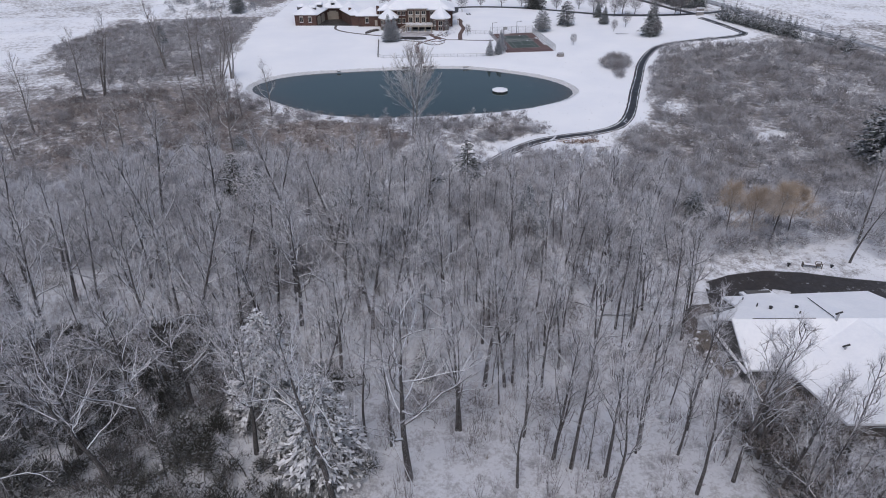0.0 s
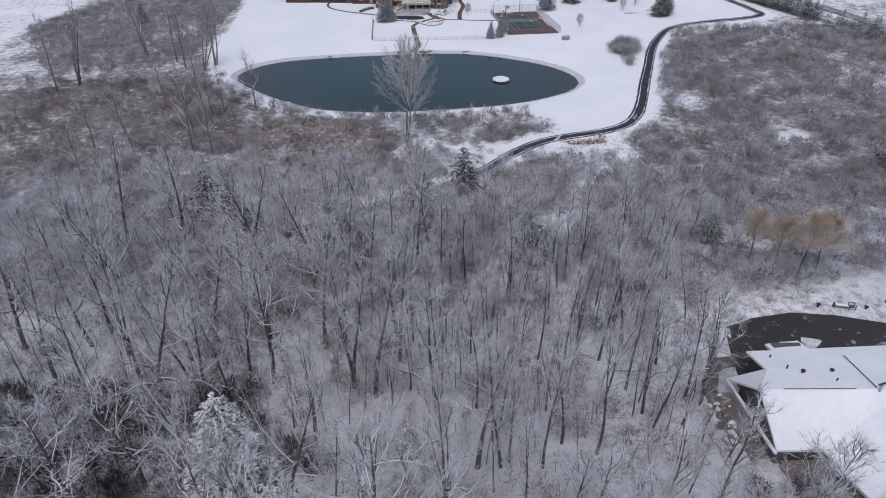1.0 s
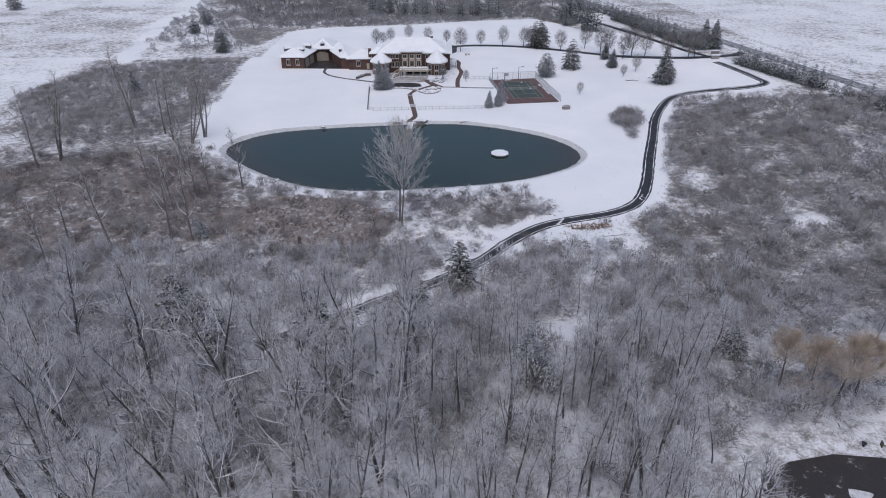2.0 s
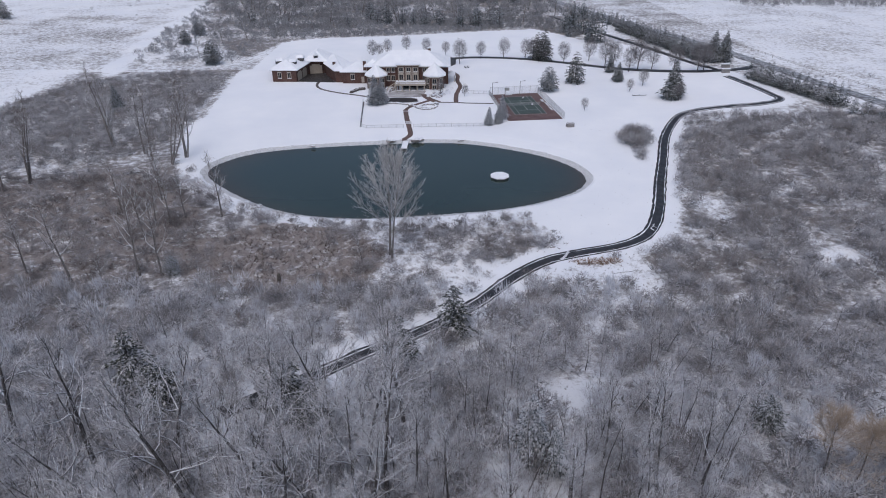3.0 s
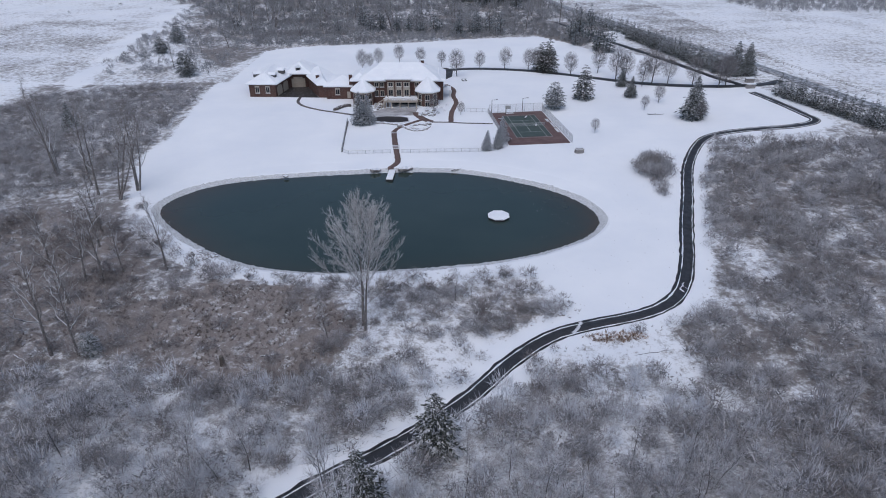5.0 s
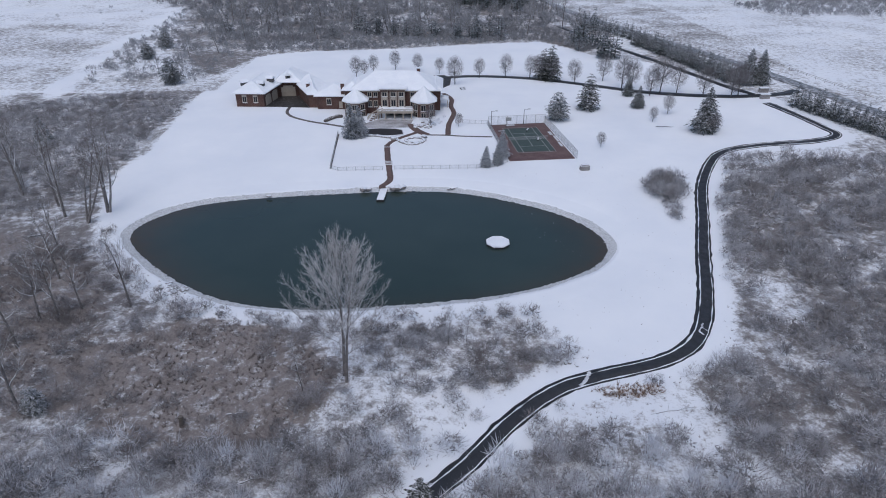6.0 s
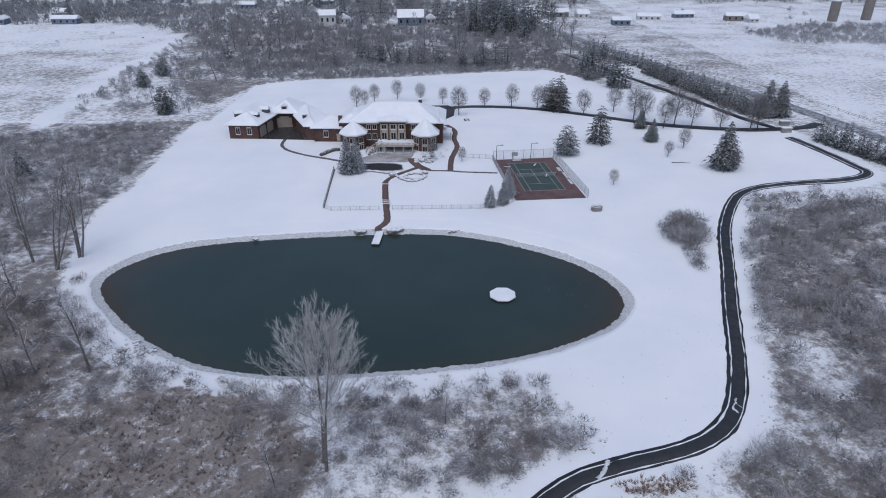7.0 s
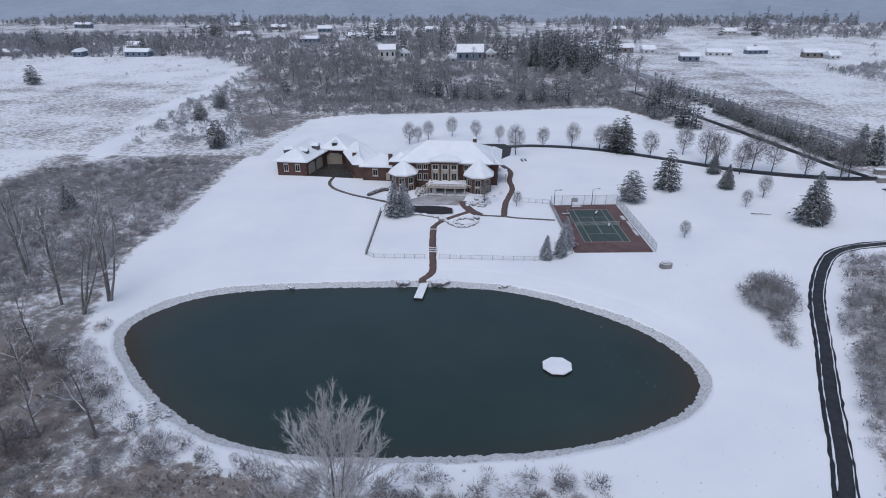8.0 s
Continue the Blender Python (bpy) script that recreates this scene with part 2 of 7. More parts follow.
SHINGLE = mottled("wood_shingles", (0.06, 0.05, 0.042), (0.17, 0.145, 0.125), 2.5, 0.9, snow=(1.2, 1.6))
SIDING = mottled("grey_siding", (0.065, 0.065, 0.065), (0.11, 0.11, 0.108), 0.9, 0.8)
PALE_SIDING = mottled("pale_siding", (0.45, 0.46, 0.47), (0.6, 0.61, 0.62), 0.3, 0.8)
FAR_SIDING = mottled("taupe_siding", (0.17, 0.15, 0.14), (0.24, 0.22, 0.21), 0.3, 0.8)
BLUE_SIDING = mottled("blue_siding", (0.12, 0.16, 0.22), (0.17, 0.21, 0.27), 0.3, 0.8)
WOOD = mottled("weathered_wood", (0.07, 0.06, 0.052), (0.18, 0.16, 0.145), 2.0, 0.9)
IRON = mottled("dark_iron", (0.02, 0.02, 0.022), (0.05, 0.05, 0.052), 3.0, 0.6, metal=0.3)
GALV = mottled("galvanised_steel", (0.34, 0.35, 0.37), (0.5, 0.51, 0.53), 3.0, 0.5, metal=0.5)
COURT_RED = mottled("red_court", (0.085, 0.045, 0.043), (0.155, 0.105, 0.103), 0.25, 0.8)
COURT_GREEN = mottled("green_court", (0.035, 0.058, 0.054), (0.06, 0.085, 0.08), 0.5, 0.8)
WHITE_LINE = mottled("court_line", (0.22, 0.23, 0.23), (0.42, 0.43, 0.43), 2.0, 0.8)
PAVER = mottled("brick_pavers", (0.075, 0.048, 0.042), (0.155, 0.105, 0.095), 1.2, 0.85)
PATH_DARK = mottled("bare_path", (0.06, 0.055, 0.055), (0.16, 0.14, 0.135), 0.9, 0.85)
# backdrop hills: distance haze painted as a pale blue-grey over the woods
HAZE_HILL = mottled("hazed_hill_woods", (0.27, 0.315, 0.385), (0.35, 0.395, 0.47), 0.012, 0.95, bump_scale=0.05, bump_strength=0.4)

# ---------------------------------------------------------------- building blocks


def smooth(a, b, v):
    u = np.clip((v - a) / (b - a), 0, 1)
    return u * u * (3 - 2 * u)


def inside(poly, x, y):
    """Which of the points lie in the polygon."""
    x, y = np.asarray(x, float), np.asarray(y, float)
    hit = np.zeros(x.shape, bool)
    for (ax, ay), (bx, by) in zip(poly, poly[1:] + poly[:1]):
        if ay != by:
            hit ^= ((ay > y) != (by > y)) & (x < (bx - ax) * (y - ay) / (by - ay) + ax)
    return hit


def away(poly, x, y, closed=True):
    """Distance from the points to the line through poly."""
    x, y = np.asarray(x, float), np.asarray(y, float)
    best = np.full(x.shape, 1e9)
    for (ax, ay), (bx, by) in zip(poly, poly[1:] + (poly[:1] if closed else [])):
        dx, dy = bx - ax, by - ay
        u = np.clip(((x - ax) * dx + (y - ay) * dy) / (dx * dx + dy * dy + 1e-9), 0, 1)
        best = np.minimum(best, np.hypot(x - ax - u * dx, y - ay - u * dy))
    return best


def spline(points, step, closed=False):
    """A smooth line through the points, with about that step."""
    p = [Vector((*q, 0)) for q in points]
    n, out = len(p), []
    for i in range(n if closed else n - 1):
        a, b, c, d = (p[(i + k) % n] if closed else p[min(max(i + k, 0), n - 1)] for k in (-1, 0, 1, 2))
        m = max(2, int((c - b).length / step))
        for k in range(m):
            u = k / m
            q = 0.5 * (2 * b + (c - a) * u + (2 * a - 5 * b + 4 * c - d) * u * u + (3 * b - a - 3 * c + d) * u ** 3)
            out.append((q.x, q.y))
    return out if closed else out + [tuple(points[-1])]


POND = spline([(-64.0, 208), (-62, 218.5), (-51, 226.8), (-25, 232.2), (7, 234.2), (29, 225.5), (40.5, 214.8), (43.2, 204), (36.5, 194.2), (19.5, 185.6), (-6, 181), (-22, 180.2), (-37, 184), (-52, 194.4)], 2.0, True)
LAWN = spline([(-68, 206), (-80, 243), (-79, 262), (-84, 305), (-87, 360), (-81, 388), (-60, 399), (-20, 405), (20, 417), (56, 424), (74, 392), (92, 372), (112, 318), (121, 300), (122, 268), (90, 258), (76, 236), (60, 188), (52, 168), (37, 163), (29, 170), (21, 179.5), (6, 177.5), (-20, 176), (-42, 181), (-57, 192)], 4.0, True)
DRIVE = spline([(-27, 106.5), (-17, 115.5), (-8, 124.6), (-1, 130.3), (10, 141.3), (17, 150), (24.5, 156.8), (31, 160), (44, 164.6), (51.5, 171), (57, 183), (62, 198.5), (68, 216), (75, 236.5), (83.5, 253), (90, 259), (99.5, 260.6), (115, 260), (123.6, 264.2), (123.2, 272), (121, 285), (118, 298)], 1.5)
UPPER = spline([(-6, 349), (3, 349), (19, 352.3), (43, 348.3), (69.5, 335.4), (84.5, 324.4), (100, 313.5), (113, 307.5), (127, 308.5), (136, 314)], 2.0)
SECOND = spline([(72, 470), (84, 430), (93, 397), (102.3, 362.4), (108.1, 339.5), (113, 321), (118, 309)], 3.0)
PUBLIC = spline([(-40, 1000), (30, 740), (72, 610), (98.5, 470), (112, 411.6), (127, 366.9), (139, 328), (147.4, 295.2), (160, 250), (185, 170), (215, 60)], 5.0)


def base_height(x, y):
    x, y = np.asarray(x, float), np.asarray(y, float)
    z = 2.4 + 7.0 * (1 - smooth(85, 152, y))
    z = z + 4.5 * smooth(70, 125, x) * smooth(200, 270, y) * (1 - smooth(420, 600, y))
    z = z + 2.5 * smooth(60, 150, x) * (1 - smooth(200, 270, y)) * smooth(100, 160, y)
    z = z - 0.6 * (1 - smooth(1.8, 13.0, away(POND, x, y)))
    z = z + 0.5 * np.sin(x * 0.043 + 1.0) * np.sin(y * 0.037) * smooth(8, 40, away(LAWN, x, y) * ~inside(LAWN, x, y))
    return z


def height(x, y):
    """The ground: a shelf by the pond, a hill to the south, and the basin of the pond."""
    z = base_height(x, y)
    d = away(POND, x, y)
    return np.where(inside(POND, x, y), -1.0, z - 1.9 * smooth(5.0, 2.3, d))


def ground_z(x, y):
    return float(height(np.array([x]), np.array([y]))[0])


def mesh_from(name, verts, faces, mat, sharp=True):
    """A mesh from arrays: verts n x 3, faces m x 3 or m x 4."""
    verts, faces = np.asarray(verts, np.float32), np.asarray(faces, np.int32)
    me = bpy.data.meshes.new(name)
    k = faces.shape[1]
    me.vertices.add(len(verts))
    me.vertices.foreach_set("co", verts.ravel())
    me.loops.add(faces.size)
    me.loops.foreach_set("vertex_index", faces.ravel())
    me.polygons.add(len(faces))
    me.polygons.foreach_set("loop_start", np.arange(0, faces.size, k, dtype=np.int32))
    me.update(calc_edges=True)
    if not sharp:
        me.polygons.foreach_set("use_smooth", np.ones(len(faces), bool))
    me.materials.append(mat)
    return me


def rimed_tips(me, n):
    """Marks how far out each corner lies on the first n slivers of a mesh: nought at the foot, one at the tip."""
    tip = np.zeros(len(me.vertices), np.float32)
    tip[2:3 * n:3] = 1.0
    me.attributes.new("tip", "FLOAT", "POINT").data.foreach_set("value", tip)
    return me


def thing(name, x=0.0, y=0.0, z=0.0, turn=0.0):
    """An empty at a thing's base."""
    ob = new(name)
    ob.matrix_basis = pose(x, y, z, 0, 0, turn)
    return ob


def part(name, bm, mat, parent=None, label="", soft=False):
    me = bpy.data.meshes.new(name)
    bm.to_mesh(me)
    bm.free()
    me.materials.append(mat)
    if soft:
        me.polygons.foreach_set("use_smooth", np.ones(len(me.polygons), bool))
    ob = new(name, me)
    ob.parent = parent
    return tagged(ob, label)


def part_me(name, me, parent=None, label=""):
    ob = new(name, me)
    ob.parent = parent
    return tagged(ob, label)


def box(bm, x0, x1, y0, y1, z0, z1, turn=0.0, about=(0, 0), bev=0.0):
    """A box between the given limits, turned about a point of the plan."""
    m = Matrix.Translation((*about, 0)) @ Matrix.Rotation(radians(turn), 4, "Z") @ Matrix.Translation(((x0 + x1) / 2 - about[0], (y0 + y1) / 2 - about[1], (z0 + z1) / 2)) @ Matrix.Diagonal((x1 - x0, y1 - y0, z1 - z0, 1))
    made = bmesh.ops.create_cube(bm, size=1, matrix=m)
    if bev:
        edges = {e for v in made["verts"] for e in v.link_edges}
        bmesh.ops.bevel(bm, geom=list(edges), offset=bev, segments=1, affect="EDGES")
    return bm


def rod(bm, a, b, r0, r1=None, sides=8):
    a, b = Vector(a), Vector(b)
    m = Matrix.Translation((a + b) / 2) @ (b - a).to_track_quat("Z", "Y").to_matrix().to_4x4()
    bmesh.ops.create_cone(bm, cap_ends=True, segments=sides, radius1=r0, radius2=r0 if r1 is None else r1, depth=(b - a).length, matrix=m)
    return bm


def prism(bm, plan, z0, z1):
    """An upright block over a plan of corners, counter-clockwise."""
    low = [bm.verts.new((x, y, z0)) for x, y in plan]
    top = [bm.verts.new((x, y, z1)) for x, y in plan]
    n = len(plan)
    for i in range(n):
        bm.faces.new((low[i], low[(i + 1) % n], top[(i + 1) % n], top[i]))
    bm.faces.new(top)
    bm.faces.new(low[::-1])
    return bm


def hip(bm, x0, x1, y0, y1, z, rise, ridge=0.5, thick=0.35, gable=False):
    """A hipped (or gabled) roof over a rectangle, ridge along its longer side, with a thick edge of snow."""
    along_x = (x1 - x0) >= (y1 - y0)
    half = min(x1 - x0, y1 - y0) / 2
    inset = 0.02 if gable else half * 2 * ridge
    cx, cy = (x0 + x1) / 2, (y0 + y1) / 2
    if along_x:
        r = [(x0 + inset, cy), (x1 - inset, cy)]
    else:
        r = [(cx, y0 + inset), (cx, y1 - inset)]
    lo = [bm.verts.new((x, y, z)) for x, y in ((x0, y0), (x1, y0), (x1, y1), (x0, y1))]
    up = [bm.verts.new((x, y, z + thick)) for x, y in ((x0, y0), (x1, y0), (x1, y1), (x0, y1))]
    a, b = (bm.verts.new((*q, z + thick + rise)) for q in r)
    for i in range(4):
        bm.faces.new((lo[i], lo[(i + 1) % 4], up[(i + 1) % 4], up[i]))
    bm.faces.new(lo[::-1])
    if along_x:
        for f in ((up[0], up[1], b, a), (up[1], up[2], b), (up[2], up[3], a, b), (up[3], up[0], a)):
            bm.faces.new(f)
    else:
        for f in ((up[0], up[1], a), (up[1], up[2], b, a), (up[2], up[3], b), (up[3], up[0], a, b)):
            bm.faces.new(f)
    return bm


def strip(line, left, right, lift=0.08, edge=None, wob=0.0, seed=0):
    """A sheet along a line of the plan, between two offsets to its side, laid on the ground, its edges turned down."""
    rng = np.random.default_rng(seed)
    p = np.array(line, float)
    t = np.gradient(p, axis=0)
    t /= np.linalg.norm(t, axis=1)[:, None]
    nrm = np.stack([-t[:, 1], t[:, 0]], 1)
    rows = []
    for off, down in ((left, 0.25), (left, 0), ((left + right) / 2, 0), (right, 0), (right, 0.25)):
        o = off + (rng.normal(0, wob, len(p)) if wob else 0)
        q = p + nrm * (np.ones(len(p)) * o)[:, None]
        crown = 0.03 if off not in (left, right) else 0
        rows.append(np.column_stack([q, base_height(q[:, 0], q[:, 1]) + lift + crown - down]))
    v = np.concatenate(rows)
    n = len(p)
    f = [(k * n + i, (k + 1) * n + i, (k + 1) * n + i + 1, k * n + i + 1) for k in range(4) for i in range(n - 1)]
    return v, f


# ---------------------------------------------------------------- ground, water, roads


def grid_line(lo, hi, fine_lo, fine_hi, fine, grow=1.18):
    a = list(np.arange(fine_lo, fine_hi + 0.01, fine))
    s, x = fine, fine_hi
    while x < hi:
        s *= grow
        x += s
        a.append(x)
    s, x = fine, fine_lo
    while x > lo:
        s *= grow
        x -= s
        a.insert(0, x)
    return np.array(a)


TRACK = [(-178, 530), (-172, 495), (-163, 413), (-149, 339), (-146, 322)]
CLEARINGS = [(71, 183, 4, 9), (44, 151, 4, 9), (49, 141, 3, 4), (105, 251, 12, 3), (34, 153, 9, 3.2), (8, 148, 5, 3), (65, 205, 3, 14), (88, 158, 7, 3), (61, 142, 5, 3), (22, 112, 5, 4), (12, 155, 9, 2.5)]
REEDS_AT = [(-42, 172), (-30, 176), (-18, 170), (-9, 160), (-15, 148), (-30, 143), (-46, 152), (-48, 163)]
MEADOW_W = [(-125, 190), (-100, 140), (-66, 140), (-50, 158), (-58, 182), (-68, 196), (-90, 206)]


def cover(x, y):
    """How much weeds and reeds cover each spot, and how far painted woodland shade darkens it: n x 4."""
    lawn = inside(LAWN, x, y)
    d = away(LAWN, x, y)
    out = np.where(lawn, 0, smooth(0.0, 4.0, d))
    near_drive = smooth(2.2, 6.0, away(DRIVE, x, y, False))
    thick = (x > 45) & (y < 262) & (y > 112) | (x < -82) & (x > -160) & (y > 205) & (y < 325)
    weeds = out * near_drive * np.where(y > 430, 0.85, np.where(thick, 0.95, np.where(x < -45, 1.02, 0.86)))
    weeds = np.where(y < 112, 0.73 + 0.05 * smooth(85, 112, y), weeds) * np.where(y < 112, near_drive, 1)
    field = ((x < -118) & (y > 215)) | (x > 150) & (y > 280)
    weeds = np.where(field & ~thick, np.where(x > 0, 0.72, 0.66), weeds)
    weeds = np.where((x < -84) & (y > 328) & (y < 480), 0.80, weeds)
    weeds = weeds * (0.45 + 0.55 * smooth(1.5, 5.0, away(TRACK, x, y, False)))
    for cx, cy, rx, ry in CLEARINGS:
        weeds = weeds * (1 - 0.25 * smooth(1.3, 0.5, np.hypot((x - cx) / rx, (y - cy) / ry)))
    woods = inside([(-92, 352), (-130, 398), (-150, 470), (-190, 560), (-150, 640), (60, 640), (86, 520), (98, 440), (90, 412), (72, 406), (56, 426), (20, 420), (-20, 408), (-62, 402), (-84, 392)], x, y)
    weeds = np.where(woods & ~lawn, 1.02, weeds)
    # weed cover of the far woods floor also stands in for haze
    weeds = np.where((y > 600) & ~inside([(-175, 430), (-215, 560), (-330, 600), (-700, 560), (-700, 200), (-120, 200)], x, y) & ~inside([(120, 420), (90, 560), (84, 640), (150, 800), (520, 700), (560, 300), (160, 250)], x, y), 0.9, weeds)
    reeds = (1 - smooth(0, 7, away(REEDS_AT, x, y)) * ~inside(REEDS_AT, x, y)) * 0.9 + (1 - smooth(0, 9, away(MEADOW_W, x, y)) * ~inside(MEADOW_W, x, y)) * 0.8
    reeds = reeds * 1.07 + 0.9 * smooth(1.2, 0.5, np.hypot((x - 35.5) / 5, (y - 156.3) / 1.6))
    reeds = np.clip(reeds, 0, 1) * smooth(0, 3, d)
    # mask of the painted tree shade, strongest on the southern slope
    wood_shade = (1 - smooth(110, 150, y)) * (0.75 - 0.3 * smooth(62, 78, y)) * near_drive * (1 - 0.85 * smooth(6, 0, away([(40, 82), (56, 86), (72, 84)], x, y, False)))
    return np.column_stack([weeds, reeds, wood_shade, np.ones_like(x)]).astype(np.float32)


def build_ground():
    gx = grid_line(-2500, 2500, -130, 165, 2.4)
    gy = grid_line(-400, 4200, 10, 440, 2.4)
    X, Y = np.meshgrid(gx, gy)
    x, y = X.ravel(), Y.ravel()
    z = height(x, y)
    out = np.where(inside(LAWN, x, y), 0, smooth(0.0, 4.0, away(LAWN, x, y)))
    wav = 0.5 + 0.5 * np.sin(x * 0.31 + np.sin(y * 0.23) * 2) * np.sin(y * 0.27 + np.sin(x * 0.19) * 2)
    z = z + out * 0.25 * (wav - 0.5) * (np.abs(x) < 170) * (y < 450) * smooth(3.0, 9.0, away(DRIVE, x, y, False)) * smooth(2.0, 6.0, away(POND, x, y))
    n = len(gx)
    i, j = np.meshgrid(np.arange(n - 1), np.arange(len(gy) - 1))
    k = (j * n + i).ravel()
    faces = np.column_stack([k, k + 1, k + n + 1, k + n])
    me = mesh_from("ground", np.column_stack([x, y, z]), faces, GROUND, sharp=False)
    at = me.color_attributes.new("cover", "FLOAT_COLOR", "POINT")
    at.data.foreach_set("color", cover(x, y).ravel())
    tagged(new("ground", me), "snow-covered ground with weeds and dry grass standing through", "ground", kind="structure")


def build_pond():
    rim = np.array(POND)
    mid = np.array([-8.0, 207.5])
    rings = (1.03, 0.985, 0.95, 0.88, 0.75, 0.001)
    v = np.concatenate([np.column_stack([mid + (rim - mid) * k, np.full(len(rim), 1.2)]) for k in rings])
    n = len(rim)
    f = [(k * n + i, k * n + (i + 1) % n, (k + 1) * n + (i + 1) % n, (k + 1) * n + i) for k in range(len(rings) - 1) for i in range(n)]
    me = mesh_from("water", v, f, WATER)
    ends = np.abs((rim[:, 0] - mid[0]) / 55) ** 3
    shoal = np.concatenate([np.clip(a * (0.35 + ends), 0, 1) for a in (1.0, 0.9, 0.55, 0.25, 0.0, 0.0)])
    at = me.color_attributes.new("shoal", "FLOAT_COLOR", "POINT")
    at.data.foreach_set("color", np.column_stack([shoal] * 3 + [np.ones(len(v))]).astype(np.float32).ravel())
    tagged(new("water", me), "dark teal still water of an oval pond", "pond", kind="structure")
    # stony rim
    rng = np.random.default_rng(5)
    p = np.array(spline(POND, 0.4, True))
    t = np.roll(p, -1, 0) - np.roll(p, 1, 0)
    t /= np.linalg.norm(t, axis=1)[:, None]
    nrm = np.stack([t[:, 1], -t[:, 0]], 1)
    if away([(0, 207)] * 2, *(p[:1] + nrm[:1]).T)[0] < away([(0, 207)] * 2, *p[:1].T)[0]:
        nrm = -nrm
    rows = []
    wide = 1.0 + 0.12 * np.sin(np.arange(len(p)) * 0.05) + 0.08 * np.sin(np.arange(len(p)) * 0.23 + 1)
    for off, zz in ((-2.2, 0.35), (-0.5, 1.0), (0.0, 1.22), (0.3, 1.34), (0.6, 1.44), (0.9, 1.53), (1.2, 1.62), (1.5, 1.7), (1.75, None), (2.3, None)):
        q = p + nrm * (off * np.where(off > 0, wide, 1.0) + rng.normal(0, 0.09, len(p)))[:, None]
        z = (np.full(len(p), zz) if zz is not None else base_height(q[:, 0], q[:, 1]) + (0.02 if off < 2.0 else -0.2)) + rng.normal(0, 0.055, len(p)) * (off > -0.1)
        rows.append(np.column_stack([q, z]))
    n, v = len(p), np.concatenate(rows)
    f = [(k * n + i, k * n + (i + 1) % n, (k + 1) * n + (i + 1) % n, (k + 1) * n + i) for k in range(len(rows) - 1) for i in range(n)]
    rows = []
    for off, up in ((1.65, -0.25), (1.8, 0.05), (2.6, 0.05), (3.6, 0.04), (5.2, 0.03), (6.6, 0.02), (8.5, -0.05)):
        q = p + nrm * (off + (wide - 1) * 1.8 * (off < 2) + (rng.normal(0, 0.06, len(p)) if off < 3 else 0))[:, None]
        rows.append(np.column_stack([q, base_height(q[:, 0], q[:, 1]) + up]))
    w = np.concatenate(rows)
    me = mesh_from("ground_lip", w, [(k * n + i, k * n + (i + 1) % n, (k + 1) * n + (i + 1) % n, (k + 1) * n + i) for k in range(len(rows) - 1) for i in range(n)], GROUND, sharp=False)
    me.color_attributes.new("cover", "FLOAT_COLOR", "POINT").data.foreach_set("color", cover(w[:, 0], w[:, 1]).ravel())
    tagged(new("ground_lip", me), "smooth snow along the top of the bank", "snow", kind="structure")
    tagged(new("pond_bank", mesh_from("pond_bank", v, f, BANK)), "grey stony bank round the pond, dusted with snow", "bank", kind="structure")


def build_roads():
    def lay(name, line, l, r, lift, mat, label, wob=0.0, seed=0):
        return tagged(new(name, mesh_from(name, *strip(line, l, r, lift, wob=wob, seed=seed), mat)), label, "road", kind="structure")
    road = lay("road", DRIVE, 1.6, -1.6, 0.10, ASPHALT, "narrow wet black asphalt drive between snow edges", 0.09, 1)
    for name, a, b, wob, seed in (("snow_ridge", 1.0, 0.84, 0.07, 2), ("snow_ridge", -1.16, -1.3, 0.06, 3)):
        ob = new(name, mesh_from(name, *strip(DRIVE[6:], a, b, 0.17, wob=wob, seed=seed), SNOW))
        ob.parent = road
    for pts, w in (([(28.9, 158.0), (30.0, 159.4), (31.0, 161.4)], 0.5), ([(52.6, 171.2), (52.2, 172.4), (53.2, 173.6)], 0.2), ([(53.6, 172.4), (53.0, 173.4), (53.6, 174.6)], 0.16)):
        ob = new("slush_ridge", mesh_from("slush_ridge", *strip(spline(pts, 0.3), w / 2, -w / 2, 0.16, wob=0.07, seed=9), SNOW_DIRTY))
        ob.parent = road
    lay("road_upper", UPPER, 1.8, -1.8, 0.10, ASPHALT, "wet asphalt drive curving to the brick house", 0.06, 6)
    lay("road_second", SECOND, 1.2, -1.2, 0.10, ASPHALT, "wet asphalt lane along a row of spruces", 0.06, 7)
    lay("road_public", PUBLIC, 3.4, -3.4, 0.12, asphalt_material("road_asphalt", (0.085, 0.085, 0.09), 0.52), "grey asphalt country road beside a snowy field", 0.08, 8)


build_ground()
build_pond()
build_roads()
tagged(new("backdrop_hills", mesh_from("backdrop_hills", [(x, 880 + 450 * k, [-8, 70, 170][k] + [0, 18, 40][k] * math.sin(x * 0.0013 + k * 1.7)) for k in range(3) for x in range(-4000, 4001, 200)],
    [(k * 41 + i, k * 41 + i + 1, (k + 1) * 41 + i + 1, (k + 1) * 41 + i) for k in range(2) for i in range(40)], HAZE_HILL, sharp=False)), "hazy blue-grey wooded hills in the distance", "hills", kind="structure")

# ---------------------------------------------------------------- plants: generators


def unit(v):
    return v / (np.linalg.norm(v, axis=-1, keepdims=True) + 1e-9)


